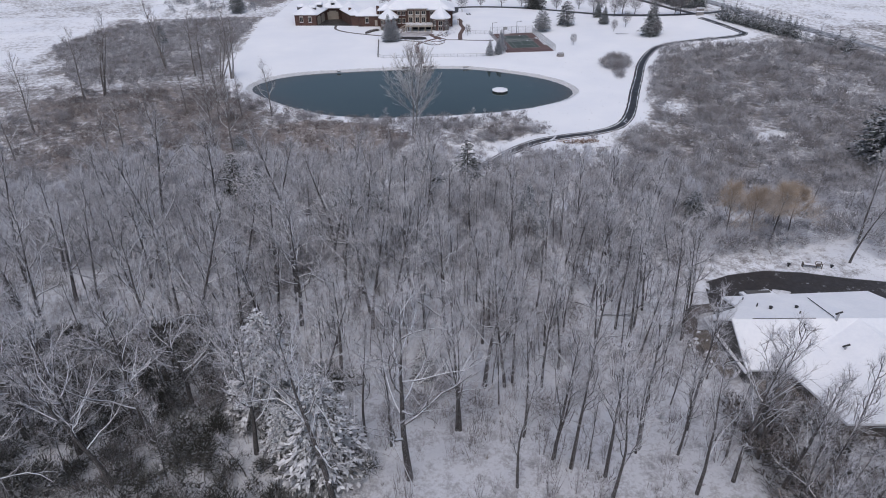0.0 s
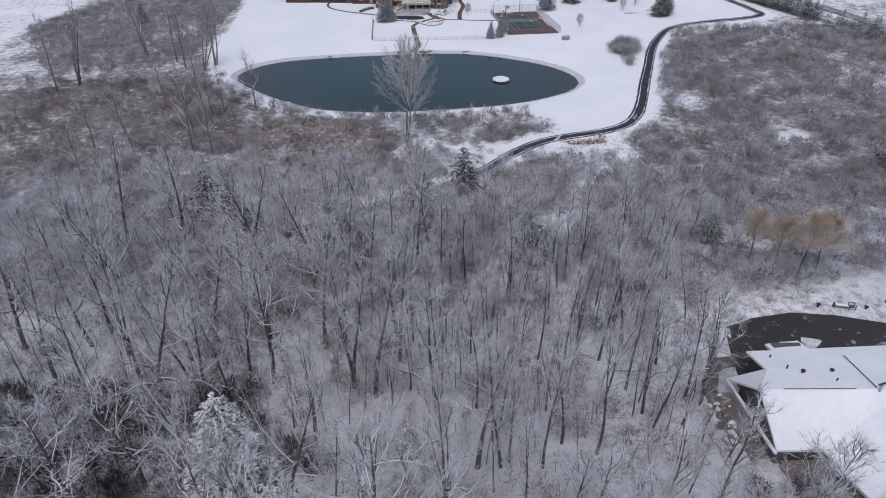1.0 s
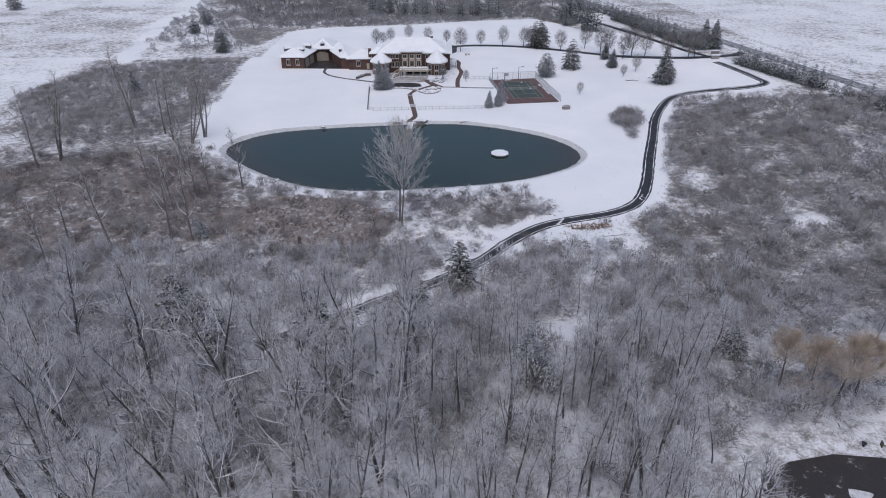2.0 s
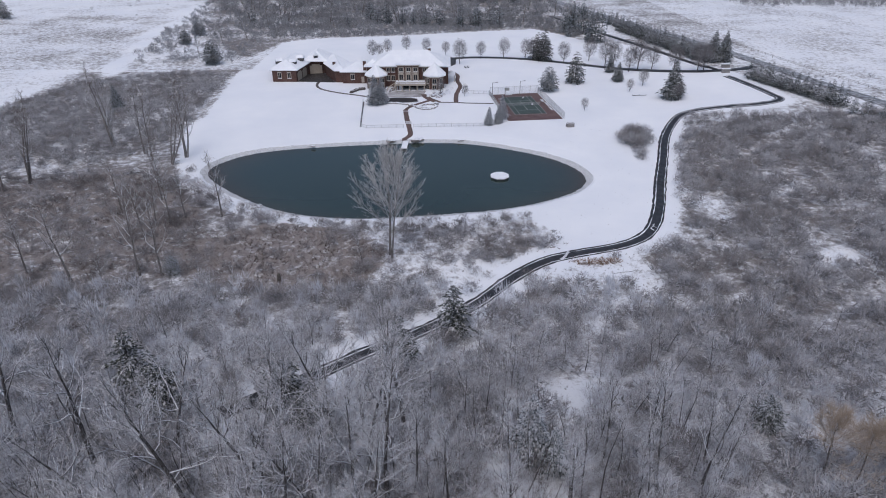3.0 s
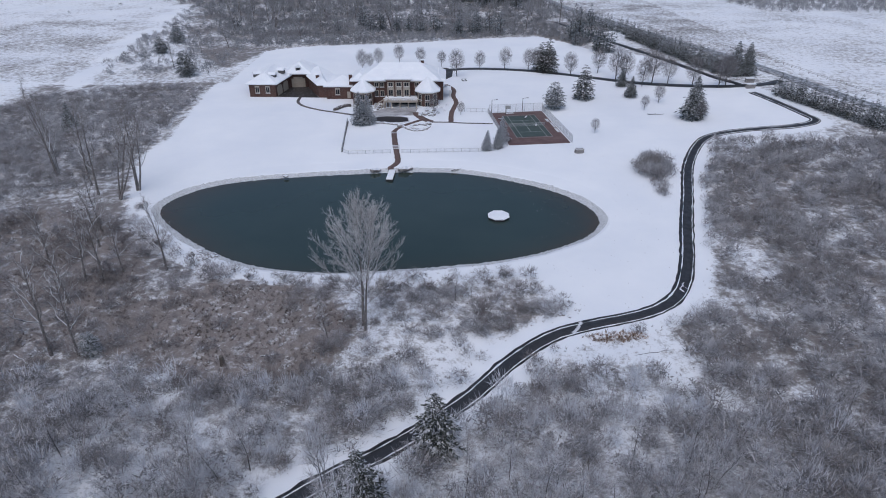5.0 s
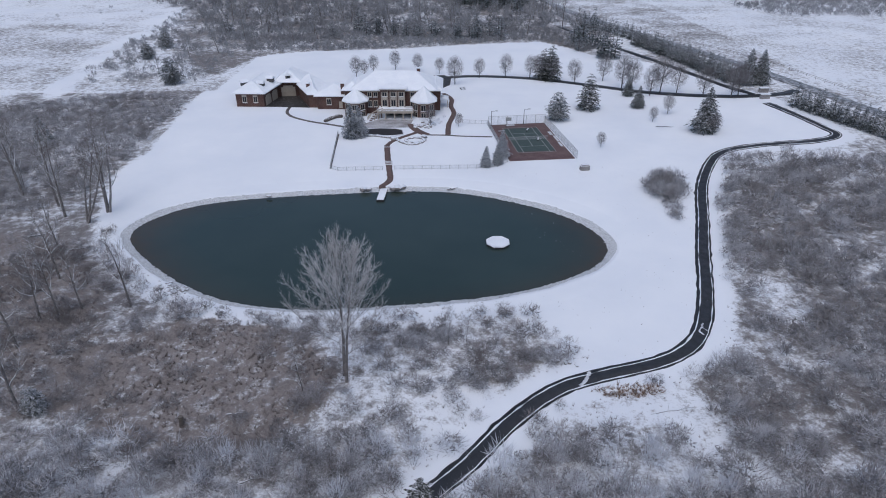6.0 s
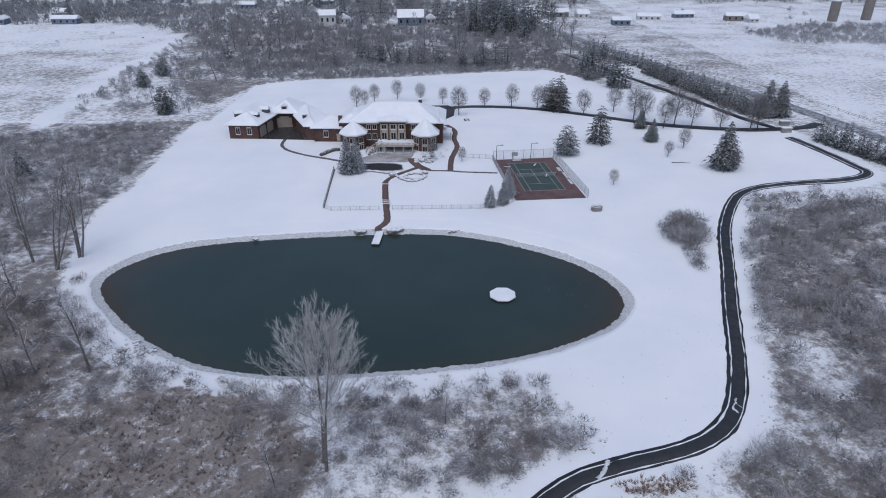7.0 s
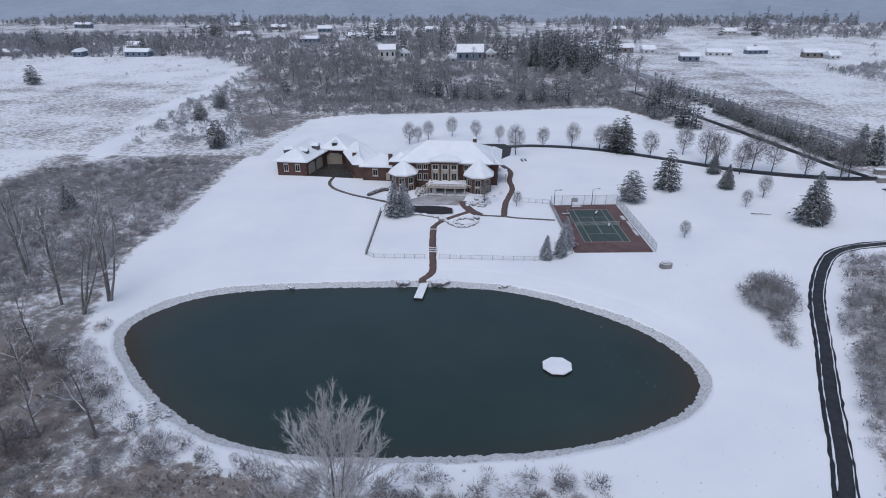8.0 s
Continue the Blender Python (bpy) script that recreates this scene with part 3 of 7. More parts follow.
def frusta(P0, P1, R0, R1, sides):
    """Open tapered tubes as one set of verts and quads."""
    P0, P1 = np.asarray(P0, float), np.asarray(P1, float)
    d = unit(P1 - P0)
    ref = np.where(np.abs(d[:, 2:3]) > 0.9, np.array([[1.0, 0, 0]]), np.array([[0, 0, 1.0]]))
    u = unit(np.cross(d, ref))
    w = np.cross(d, u)
    a = np.arange(sides) * 2 * math.pi / sides
    ring = u[:, None, :] * np.cos(a)[None, :, None] + w[:, None, :] * np.sin(a)[None, :, None]
    v = np.concatenate([P0[:, None] + ring * np.asarray(R0)[:, None, None], P1[:, None] + ring * np.asarray(R1)[:, None, None]], 1)
    n = len(P0)
    b = (np.arange(n) * 2 * sides)[:, None]
    k = np.arange(sides)[None]
    f = np.stack([b + k, b + (k + 1) % sides, b + sides + (k + 1) % sides, b + sides + k], -1).reshape(-1, 4)
    return v.reshape(-1, 3), f


def stem_tubes(lines, radii, sides):
    """Upright stems, each one unbroken tapered tube: verts and quads."""
    V, F, k = [], [], 0
    a = np.arange(sides) * 2 * math.pi / sides
    for p, r in zip(lines, radii):
        p = np.asarray(p, float)
        d = unit(np.gradient(p, axis=0))
        u = unit(np.cross(d, np.array([[0, 1.0, 0]])))
        w = np.cross(d, u)
        V.append((p[:, None] + (u[:, None] * np.cos(a)[None, :, None] + w[:, None] * np.sin(a)[None, :, None]) * np.asarray(r)[:, None, None]).reshape(-1, 3))
        F += [(k + i * sides + j, k + i * sides + (j + 1) % sides, k + (i + 1) * sides + (j + 1) % sides, k + (i + 1) * sides + j) for i in range(len(p) - 1) for j in range(sides)]
        k += len(p) * sides
    return np.concatenate(V), F


def slivers(P0, P1, width, rng):
    """Thin tapering twigs, one triangle each: n x 3 x 3."""
    P0, P1 = np.asarray(P0, float), np.asarray(P1, float)
    side = unit(np.cross(P1 - P0, rng.normal(size=P0.shape))) * (np.asarray(width) / 2).reshape(-1, 1)
    return np.stack([P0 - side, P0 + side, P1], 1)


def grow(rng, start, heading, length, steps, wander, lift):
    """A wandering line of points; lift bends it upward."""
    pts, d = [np.array(start, float)], unit(np.array(heading, float))
    for _ in range(steps):
        d = unit(d + rng.normal(0, wander, 3) + np.array([0, 0, lift]))
        pts.append(pts[-1] + d * length / steps)
    return np.array(pts)


def at_line(pts, f):
    k = f * (len(pts) - 1)
    i = min(int(k), len(pts) - 2)
    return pts[i] + (pts[i + 1] - pts[i]) * (k - i), unit(pts[i + 1] - pts[i])


def bare_tree_meshes(name, seed, H, r, first=0.35, limbs=13, spread=0.9, angle=50, twigs=5, tert=4, sec=5, lean=0.05, bark=None, twig=None, tw=0.026, reach=0.42, lift=0.12, stems=1, thick=1.0, fine=1.0, splay=0.12, crook=0.12, trunk_bark=None):
    """Trunk, limbs and twigs of a leafless tree as three meshes."""
    rng = np.random.default_rng(seed)
    stem_lines, stem_radii = [], []
    L0, L1, LA, LB = [], [], [], []
    S0, S1, SA, SB = [], [], [], []
    tw0, tw1, wid = [], [], []
    for s in range(stems):
        off = rng.normal(0, 0.25, 3) * (stems > 1)
        off[2] = 0
        tr = grow(rng, off, (rng.normal(0, lean + splay * (stems > 1)), rng.normal(0, lean + splay * (stems > 1)), 1), H * (1 - 0.12 * s), 9, 0.035, 0.02)
        tr[0][2] -= 0.4
        rad = r * (1 - np.linspace(0, 1, 10) ** 0.8 * 0.93)
        stem_lines.append(tr)
        stem_radii.append(rad)
        for i in range(limbs):
            f = first + (1 - first) * ((i + rng.uniform(0.1, 0.9)) / limbs) ** 0.9
            f = min(f, 0.985)
            p, d = at_line(tr, f)
            az = i * 2.4 + rng.uniform(-0.5, 0.5)
            an = radians(angle * (1.15 - 0.65 * f) + rng.uniform(-8, 8))
            head = np.array([math.cos(az) * math.sin(an), math.sin(az) * math.sin(an), math.cos(an)])
            ln = H * reach * spread * (1.12 - 0.85 * (f - first) / (1 - first)) * rng.uniform(0.75, 1.15)
            lb = grow(rng, p, head, ln, 6, crook, lift)
            r0 = max(0.045 * thick, r * (1 - f ** 0.8 * 0.9) * 0.6)
            lr = np.linspace(r0, 0.022 * thick, 7)
            L0 += list(lb[:-1]); L1 += list(lb[1:]); LA += list(lr[:-1]); LB += list(lr[1:])
            for j in range(sec):
                g = 0.22 + 0.75 * (j + rng.uniform(0, 1)) / sec
                q, dd = at_line(lb, g)
                h2 = unit(dd + rng.normal(0, 0.55, 3) + np.array([0, 0, 0.25]))
                ln2 = ln * 0.52 * (1.25 - 0.7 * g) * rng.uniform(0.7, 1.2)
                sb = grow(rng, q, h2, ln2, 2, 0.18, lift)
                sr = np.linspace(max(0.028 * thick, r0 * 0.45 * (1 - 0.6 * g)), 0.015 * thick, 3)
                S0 += list(sb[:-1]); S1 += list(sb[1:]); SA += list(sr[:-1]); SB += list(sr[1:])
                for k in range(tert):
                    w, d3 = at_line(sb, 0.2 + 0.78 * (k + rng.uniform(0, 1)) / tert)
                    h3 = unit(d3 + rng.normal(0, 0.6, 3) + np.array([0, 0, 0.2]))
                    ln3 = max(0.6, ln2 * 0.6 * rng.uniform(0.6, 1.3))
                    e = w + h3 * ln3
                    tw0.append(w); tw1.append(e); wid.append(tw * 1.9)
                    for _ in range(twigs):
                        u = rng.uniform(0.1, 1.0)
                        b = w + (e - w) * u
                        tw0.append(b)
                        tw1.append(b + unit(h3 + rng.normal(0, 0.5, 3) + np.array([0, 0, 0.2])) * rng.uniform(0.5, 1.2) * fine)
                        wid.append(tw)
    v, f = stem_tubes(stem_lines, stem_radii, 7)
    trunk = mesh_from(name + "_trunk", v, f, trunk_bark or BARK, sharp=False)
    v1, f1 = frusta(L0, L1, LA, LB, 4)
    v2, f2 = frusta(S0, S1, SA, SB, 3)
    limb = mesh_from(name + "_limbs", np.concatenate([v1, v2]), np.concatenate([f1, f2 + len(v1)]), bark or BARK_SNOWY, sharp=False)
    tri = slivers(tw0, tw1, np.array(wid), rng)
    crown = rimed_tips(mesh_from(name + "_twigs", tri.reshape(-1, 3), np.arange(len(tri) * 3).reshape(-1, 3), twig or TWIG), len(tri))
    return trunk, limb, crown


def vase_tree_meshes(name, seed, H, wide, stems, leaders, bark, twig, r=0.34):
    """A leafless tree whose leaders fan upward and fill an egg-shaped crown."""
    rng = np.random.default_rng(seed)
    mid, tall = H * 0.64, H * 0.38

    def fill(p):
        e = (p - np.array([0, 0, mid])) / np.array([wide, wide, tall if p[2] > mid else tall * 0.95])
        return float(np.linalg.norm(e))
    lines, radii, L, S, A, B, W = [], [], [], [], [], [], []
    for s in range(stems):
        side = (s - (stems - 1) / 2) * 2
        tr = grow(rng, (side * 0.8, rng.normal(0, 0.2), -0.4), (side * 0.07, 0.02, 1), H * 0.86, 10, 0.03, 0.02)
        tr_r = r * (1 - np.linspace(0, 1, 11) ** 0.8 * 0.94) * (1.0 - 0.25 * s)
        lines.append(tr)
        radii.append(tr_r)
        for i in range(leaders):
            f = 0.27 + 0.65 * ((i + rng.uniform(0, 0.9)) / leaders)
            p, _ = at_line(tr, f)
            az = i * 2.4 + rng.uniform(-0.4, 0.4)
            an = radians(rng.uniform(38, 64) * (1.2 - 0.7 * f))
            d = np.array([math.cos(az) * math.sin(an), math.sin(az) * math.sin(an), math.cos(an)])
            ln = 3.0
            while ln < H * 0.6 and fill(p + (d + np.array([0, 0, 0.25])) * (ln + 0.5)) < 0.96:
                ln += 0.5
            lb = grow(rng, p, d, ln * rng.uniform(0.85, 1.05), 6, 0.07, 0.05)
            r0 = r * (1 - f ** 0.8 * 0.94) * 0.42
            lr = np.linspace(max(0.035, r0 * 0.8), 0.014, 7)
            L += [(lb[k], lb[k + 1], lr[k], lr[k + 1]) for k in range(6)]
            n2 = 5 + int(ln * 1.3)
            for j in range(n2):
                g = 0.18 + 0.8 * (j + rng.uniform(0, 1)) / n2
                q, dd = at_line(lb, g)
                h2 = unit(dd + rng.normal(0, 0.42, 3) + np.array([0, 0, 0.28]))
                l2 = (0.8 + 0.26 * ln * (1.15 - g)) * rng.uniform(0.7, 1.2)
                sb = grow(rng, q, h2, l2, 2, 0.12, 0.1)
                if fill(sb[2]) > 1.04:
                    continue
                S += [(sb[0], sb[1], 0.024, 0.016), (sb[1], sb[2], 0.016, 0.009)]
                for _ in range(19):
                    w, d3 = at_line(sb, rng.uniform(0.1, 1.0))
                    A.append(w)
                    B.append(w + unit(d3 + rng.normal(0, 0.45, 3) + np.array([0, 0, 0.25])) * rng.uniform(0.4, 1.1))
                    W.append(0.022)

    def tubes(rows, sides):
        return frusta([t[0] for t in rows], [t[1] for t in rows], [t[2] for t in rows], [t[3] for t in rows], sides)
    trunk = mesh_from(name + "_trunk", *stem_tubes(lines, radii, 8), GREY_BARK, sharp=False)
    v1, f1 = tubes(L, 4)
    v2, f2 = tubes(S, 3)
    limb = mesh_from(name + "_limbs", np.concatenate([v1, v2]), np.concatenate([f1, f2 + len(v1)]), bark, sharp=False)
    tri = slivers(A, B, np.array(W), rng)
    return trunk, limb, rimed_tips(mesh_from(name + "_twigs", tri.reshape(-1, 3), np.arange(len(tri) * 3).reshape(-1, 3), twig), len(tri))


def tree_thing(name, meshes, label, group="", category="tree"):
    ob = thing(name, 0, 0, -500)
    for n, me in zip(("trunk", "branchwork", "crown"), meshes):
        tagged(part_me(n, me, ob), kind="" if n == "trunk" else "stuff")
    return tagged(ob, label, category, group)


def conifer_meshes(name, seed, H, R, whorls=22, per=9, needles=11, mat=None, bottom=0.06, shape=0.85, droop=0.35, width=0.16, open_=0.0, long=0.18):
    """Trunk and boughs of a conifer; the boughs are fans of short sprays."""
    rng = np.random.default_rng(seed)
    v, f = frusta([(0, 0, -0.3), (0, 0, H * 0.5)], [(0, 0, H * 0.5), (0, 0, H)], [H * 0.018, H * 0.011], [H * 0.011, 0.01], 6)
    trunk = mesh_from(name + "_trunk", v, f, BARK, sharp=False)
    A, B, W = [], [], []
    for i in range(whorls):
        u = bottom + (0.985 - bottom) * (i + rng.uniform(-0.3, 0.3)) / (whorls - 1)
        u = min(max(u, bottom), 0.985)
        rr = R * (1 - u) ** shape * rng.uniform(0.85, 1.12) * min(1, 0.65 + 2.2 * (u - bottom)) + 0.12
        n = max(4, int(per * (0.45 + 0.75 * (1 - u))))
        for k in range(n):
            if rng.random() < open_:
                continue
            az = 2 * math.pi * (k + rng.uniform(-0.4, 0.4)) / n + i
            ln = rr * rng.uniform(0.75, 1.15)
            o = np.array([math.cos(az), math.sin(az), 0])
            base = np.array([0, 0, u * H + rng.uniform(-0.02, 0.02) * H])
            tip = base + o * ln + np.array([0, 0, -droop * ln * rng.uniform(0.5, 1.2) + 0.5 * ln * max(0, u - 0.75)])
            for m in range(needles):
                g = rng.uniform(0.12, 1.0)
                p = base + (tip - base) * g + np.array([0, 0, 0.10 * ln * math.sin(g * 3.14)])
                sd = np.cross(o, [0, 0, 1.0]) * rng.choice([-1, 1]) * rng.uniform(0.1, 0.9)
                q = p + unit(o * 0.8 + sd + np.array([0, 0, rng.normal(-0.22, 0.22)])) * (0.22 + long * ln * rng.uniform(0.5, 1.0))
                A.append(p); B.append(q); W.append(width * rng.uniform(0.8, 1.6) * (0.6 + 0.12 * ln))
    rngw = np.random.default_rng(seed + 1)
    P0, P1 = np.array(A), np.array(B)
    d = unit(P1 - P0)
    side = unit(np.cross(d, np.array([0, 0, 1.0]) + rngw.normal(0, 0.45, d.shape))) * (np.array(W) / 2)[:, None]
    mid = P0 + (P1 - P0) * 0.45
    verts = np.stack([P0, mid + side, P1, mid - side], 1).reshape(-1, 3)
    boughs = mesh_from(name + "_boughs", verts, np.arange(len(verts)).reshape(-1, 4), mat or NEEDLE)
    return trunk, boughs


def conifer_thing(name, meshes, label, group="", category="conifer"):
    ob = thing(name, 0, 0, -500)
    for n, me in zip(("trunk", "crown"), meshes):
        tagged(part_me(n, me, ob), kind="" if n == "trunk" else "stuff")
    return tagged(ob, label, category, group)


def shrub_template(seed, stems, fine, wide, width, top=1.0, long=0.26, shell=0.45, lobes=5):
    """A unit-high shrub as triangles n x 3 x 3: stems that fan from the foot, and fine twigs that fill a lobed dome."""
    rng = np.random.default_rng(seed)
    lob = [(rng.uniform(0, 6.283), rng.uniform(0.15, 0.62), rng.uniform(0.36, 0.58)) for _ in range(lobes)]
    A, B, W = [], [], []
    for s in range(stems):
        az, k = rng.uniform(0, 6.283), math.sqrt(rng.random())
        tip = np.array([math.cos(az) * k * wide, math.sin(az) * k * wide, top * math.sqrt(max(0.1, 1 - (k * 0.9) ** 2)) * rng.uniform(0.7, 0.95)])
        A.append(np.array([math.cos(az) * k * wide * 0.3, math.sin(az) * k * wide * 0.3, -0.05]))
        B.append(tip)
        W.append(width * 1.2)
    for _ in range(fine):
        az, out, rad = lob[rng.integers(lobes)]
        c = np.array([math.cos(az) * out * wide, math.sin(az) * out * wide, (1 - 0.55 * out) * top - rad * 0.9])
        d = unit(rng.normal(0, 1, 3) * np.array([1, 1, 0.8]) + np.array([0, 0, 0.45]))
        ext = np.array([wide * 1.1, wide * 1.1, 1.0])
        r = rad * rng.uniform(shell, shell + 0.3)
        p = c + d * r * ext
        q = c + unit(d + rng.normal(0, 0.22, 3) + np.array([0, 0, 0.2])) * ext * (r + rad * long * rng.uniform(0.5, 1.1))
        if p[2] < 0.02:
            p[2] = rng.uniform(0.02, 0.2)
            q[2] = max(q[2], p[2] + 0.1)
        A.append(p)
        B.append(q)
        W.append(width * rng.uniform(0.7, 1.2))
    return slivers(A, B, W, rng)


def scatter(templates, x, y, size, seed, sink=0.0, squash=0.15):
    """Many turned and scaled copies of templates, joined: triangles n x 3 x 4, the fourth value a tone of each plant's own."""
    rng = np.random.default_rng(seed)
    which = rng.integers(0, len(templates), len(x))
    out = []
    z = base_height(x, y)
    tones = np.random.default_rng(seed + 900).normal(0, 0.5, len(x)).clip(-1, 1)
    for k, tpl in enumerate(templates):
        s = np.where(which == k)[0]
        if not len(s):
            continue
        a = rng.uniform(0, 6.283, len(s))
        c, sn = np.cos(a), np.sin(a)
        sz = size[s]
        sx = sz * rng.uniform(1 - squash, 1 + squash, len(s))
        t = tpl[None]
        X = (t[..., 0] * c[:, None, None] - t[..., 1] * sn[:, None, None]) * sx[:, None, None] + x[s][:, None, None]
        Y = (t[..., 0] * sn[:, None, None] + t[..., 1] * c[:, None, None]) * sx[:, None, None] + y[s][:, None, None]
        Z = t[..., 2] * sz[:, None, None] + (z[s] - sink)[:, None, None]
        tone = np.broadcast_to(tones[s][:, None, None], X.shape)
        out.append(np.stack([X, Y, Z, tone], -1).reshape(-1, 3, 4))
    return np.concatenate(out)


def stuff(name, tri, mat, label, category, inner=None):
    """Many small plants as one mesh; inner: a second set of triangles with its own material."""
    n = len(tri)
    if inner:
        tri = np.concatenate([tri, inner[0]])
    v = tri.reshape(-1, 4)
    me = rimed_tips(mesh_from(name, v[:, :3], np.arange(len(v)).reshape(-1, 3), mat), n)
    me.attributes.new("tone", "FLOAT", "POINT").data.foreach_set("value", np.ascontiguousarray(v[:, 3], np.float32))
    if inner:
        me.materials.append(inner[1])
        me.polygons.foreach_set("material_index", (np.arange(len(tri)) >= n).astype(np.int32))
    return tagged(new(name, me), label, category, kind="stuff")


def spread(seed, box_, gap, keep):
    """Jittered points over a rectangle of the plan, thinned by keep(x, y) in 0..1."""
    rng = np.random.default_rng(seed)
    x0, x1, y0, y1 = box_
    X, Y = np.meshgrid(np.arange(x0, x1, gap), np.arange(y0, y1, gap))
    x = X.ravel() + rng.uniform(-0.5, 0.5, X.size) * gap
    y = Y.ravel() + rng.uniform(-0.5, 0.5, X.size) * gap
    k = rng.random(x.size) < keep(x, y)
    return x[k], y[k]


def patchy(x, y, size, seed):
    """Smooth random field in 0..1."""
    r = np.random.default_rng(seed)
    f = 0
    for _ in range(6):
        a, p, s = r.uniform(0, 6.283), r.uniform(0, 6.283), r.uniform(0.6, 1.6) / size * 6.283
        f = f + np.sin((x * np.cos(a) + y * np.sin(a)) * s + p)
    return 1 / (1 + np.exp(-f * 1.1))


WOODS_NEAR = [(-92, 398), (-118, 420), (-130, 478), (60, 478), (86, 470), (98, 440), (90, 412), (74, 400), (56, 426), (20, 418), (-20, 406), (-62, 400)]
STRIP_W = [(-96, 336), (-94, 392), (-118, 420), (-130, 478), (-160, 478), (-158, 413), (-144, 339)]
WOODS_DEEP = [(-130, 474), (-150, 500), (-170, 540), (-235, 590), (-230, 720), (40, 720), (80, 560), (92, 474)]
HOMES = [(-85, 585, 17), (-39, 588, 15), (-20, 580, 22), (-144, 712, 18), (-114, 712, 16), (-183, 690, 18), (-112, 549, 7), (-60, 562, 9), (-103, 421, 6), (-265, 742, 16), (-258, 821, 20), (-316, 838, 24), (-322, 635, 16), (-338, 585, 12), (-290, 590, 18), (-82, 794, 15)]
NEAR_LOT = [(33, 50), (33, 72), (40, 87), (56, 90), (72, 90), (72, 45), (38, 47)]


def open_ground(x, y):
    """1 where shrubs may stand: off the lawn, the drives, the lot and the clearings."""
    k = (~inside(LAWN, x, y)) * smooth(2.2, 6.0, away(DRIVE[10:], x, y, False)) * (~inside(NEAR_LOT, x, y))
    k = k * (away(PUBLIC, x, y, False) > 9) * (away(POND, x, y) > 2.6) * (away(SECOND, x, y, False) > 6)
    for cx, cy, rx, ry in CLEARINGS:
        k = k * smooth(0.55, 1.2, np.hypot((x - cx) / rx, (y - cy) / ry))
    return k


# ---------------------------------------------------------------- thickets, reeds and far woods
SHRUBS = [shrub_template(10 + i, 5, 245, 0.75 + 0.07 * i, 0.0182, 0.95, 0.62, 0.36, 6) for i in range(6)]
BRUSHES = [shrub_template(10 + i, 5, 170, 0.75 + 0.07 * i, 0.022, 0.95, 0.7, 0.34, 6) for i in range(6)]
SAPLINGS = [shrub_template(30 + i, 12, 190, 0.42 + 0.05 * i, 0.018, 1.0, 0.7, 0.35) for i in range(4)]
THIN = [shrub_template(60 + i, 4, 84, 0.7, 0.05, 1.0, 0.85, 0.28, 5) for i in range(4)]
MINI = [shrub_template(50 + i, 4, 40, 0.5, 0.055, 1.0, 0.75, 0.35, lobes=4) for i in range(4)]


def core_template(seed, wide, lobes, top=0.95, n=60, broad=0.065):
    """The dense inside of the same shrub: crossed bundles of twigs that fill its lobes."""
    rng = np.random.default_rng(seed)
    lob = [(rng.uniform(0, 6.283), rng.uniform(0.15, 0.62), rng.uniform(0.36, 0.58)) for _ in range(lobes)]
    A, B = [], []
    ext = np.array([wide * 1.1, wide * 1.1, 1.0])
    for i in range(n):
        az, out, rad = lob[i % lobes]
        c = np.array([math.cos(az) * out * wide, math.sin(az) * out * wide, (1 - 0.55 * out) * top - rad * 0.9])
        d = unit(rng.normal(0, 1, 3) * np.array([1, 1, 0.8]) + np.array([0, 0, 0.3]))
        p = c + d * rad * rng.uniform(0.0, 0.42) * ext
        q = c + unit(d + rng.normal(0, 0.5, 3) + np.array([0, 0, 0.3])) * rad * rng.uniform(0.4, 0.68) * ext
        p[2], q[2] = max(p[2], 0.02), max(q[2], 0.12)
        A.append(p)
        B.append(q)
    return slivers(A, B, np.full(n, broad) * rng.uniform(0.6, 1.3, n), rng)


CORES = [core_template(10 + i, 0.75 + 0.07 * i, 6) for i in range(6)]
THIN_CORES = [core_template(60 + i, 0.7, 5, 1.0, 22, 0.15) for i in range(4)]
MINI_CORES = [core_template(50 + i, 0.5, 4, 1.0, 16, 0.2) for i in range(4)]


def tuft_template(seed, n, wide, width):
    """Grass blades that lean from one foot."""
    rng = np.random.default_rng(seed)
    az = rng.uniform(0, 6.283)
    A = [np.array([rng.normal(0, 0.12), rng.normal(0, 0.12), -0.03]) for _ in range(n)]
    B = [p + np.array([math.cos(az) * 0.45 + rng.normal(0, 0.4), math.sin(az) * 0.45 + rng.normal(0, 0.4), 0]) * wide + np.array([0, 0, rng.uniform(0.35, 1.0)]) for p in A]
    return slivers(A, B, np.full(n, width), rng)


TUFTS = [tuft_template(70 + i, 14, 0.9, 0.06) for i in range(5)]


def stem_template(seed, twigs):
    """One thin upright stem, one high, with a few short branches that point up."""
    rng = np.random.default_rng(seed)
    line = grow(rng, (0, 0, -0.02), (rng.normal(0, 0.06), rng.normal(0, 0.06), 1), 1.0, 4, 0.05, 0.03)
    r = np.linspace(0.0085, 0.002, 5)
    v, f = frusta(line[:-1], line[1:], r[:-1], r[1:], 3)
    tri = [v[f[:, [0, 1, 2]]], v[f[:, [0, 2, 3]]]]
    A, B = [], []
    for _ in range(twigs):
        p, d = at_line(line, rng.uniform(0.35, 0.98))
        A.append(p)
        B.append(p + unit(d * 0.9 + rng.normal(0, 0.42, 3)) * rng.uniform(0.08, 0.2))
    return np.concatenate(tri + [slivers(A, B, np.full(twigs, 0.0034), rng)])


STEMS = [stem_template(90 + i, 16) for i in range(6)]
WHIPS = [shrub_template(80 + i, 7, 75, 0.26, 0.0085, 1.0, 0.6, 0.2, 7) for i in range(5)]


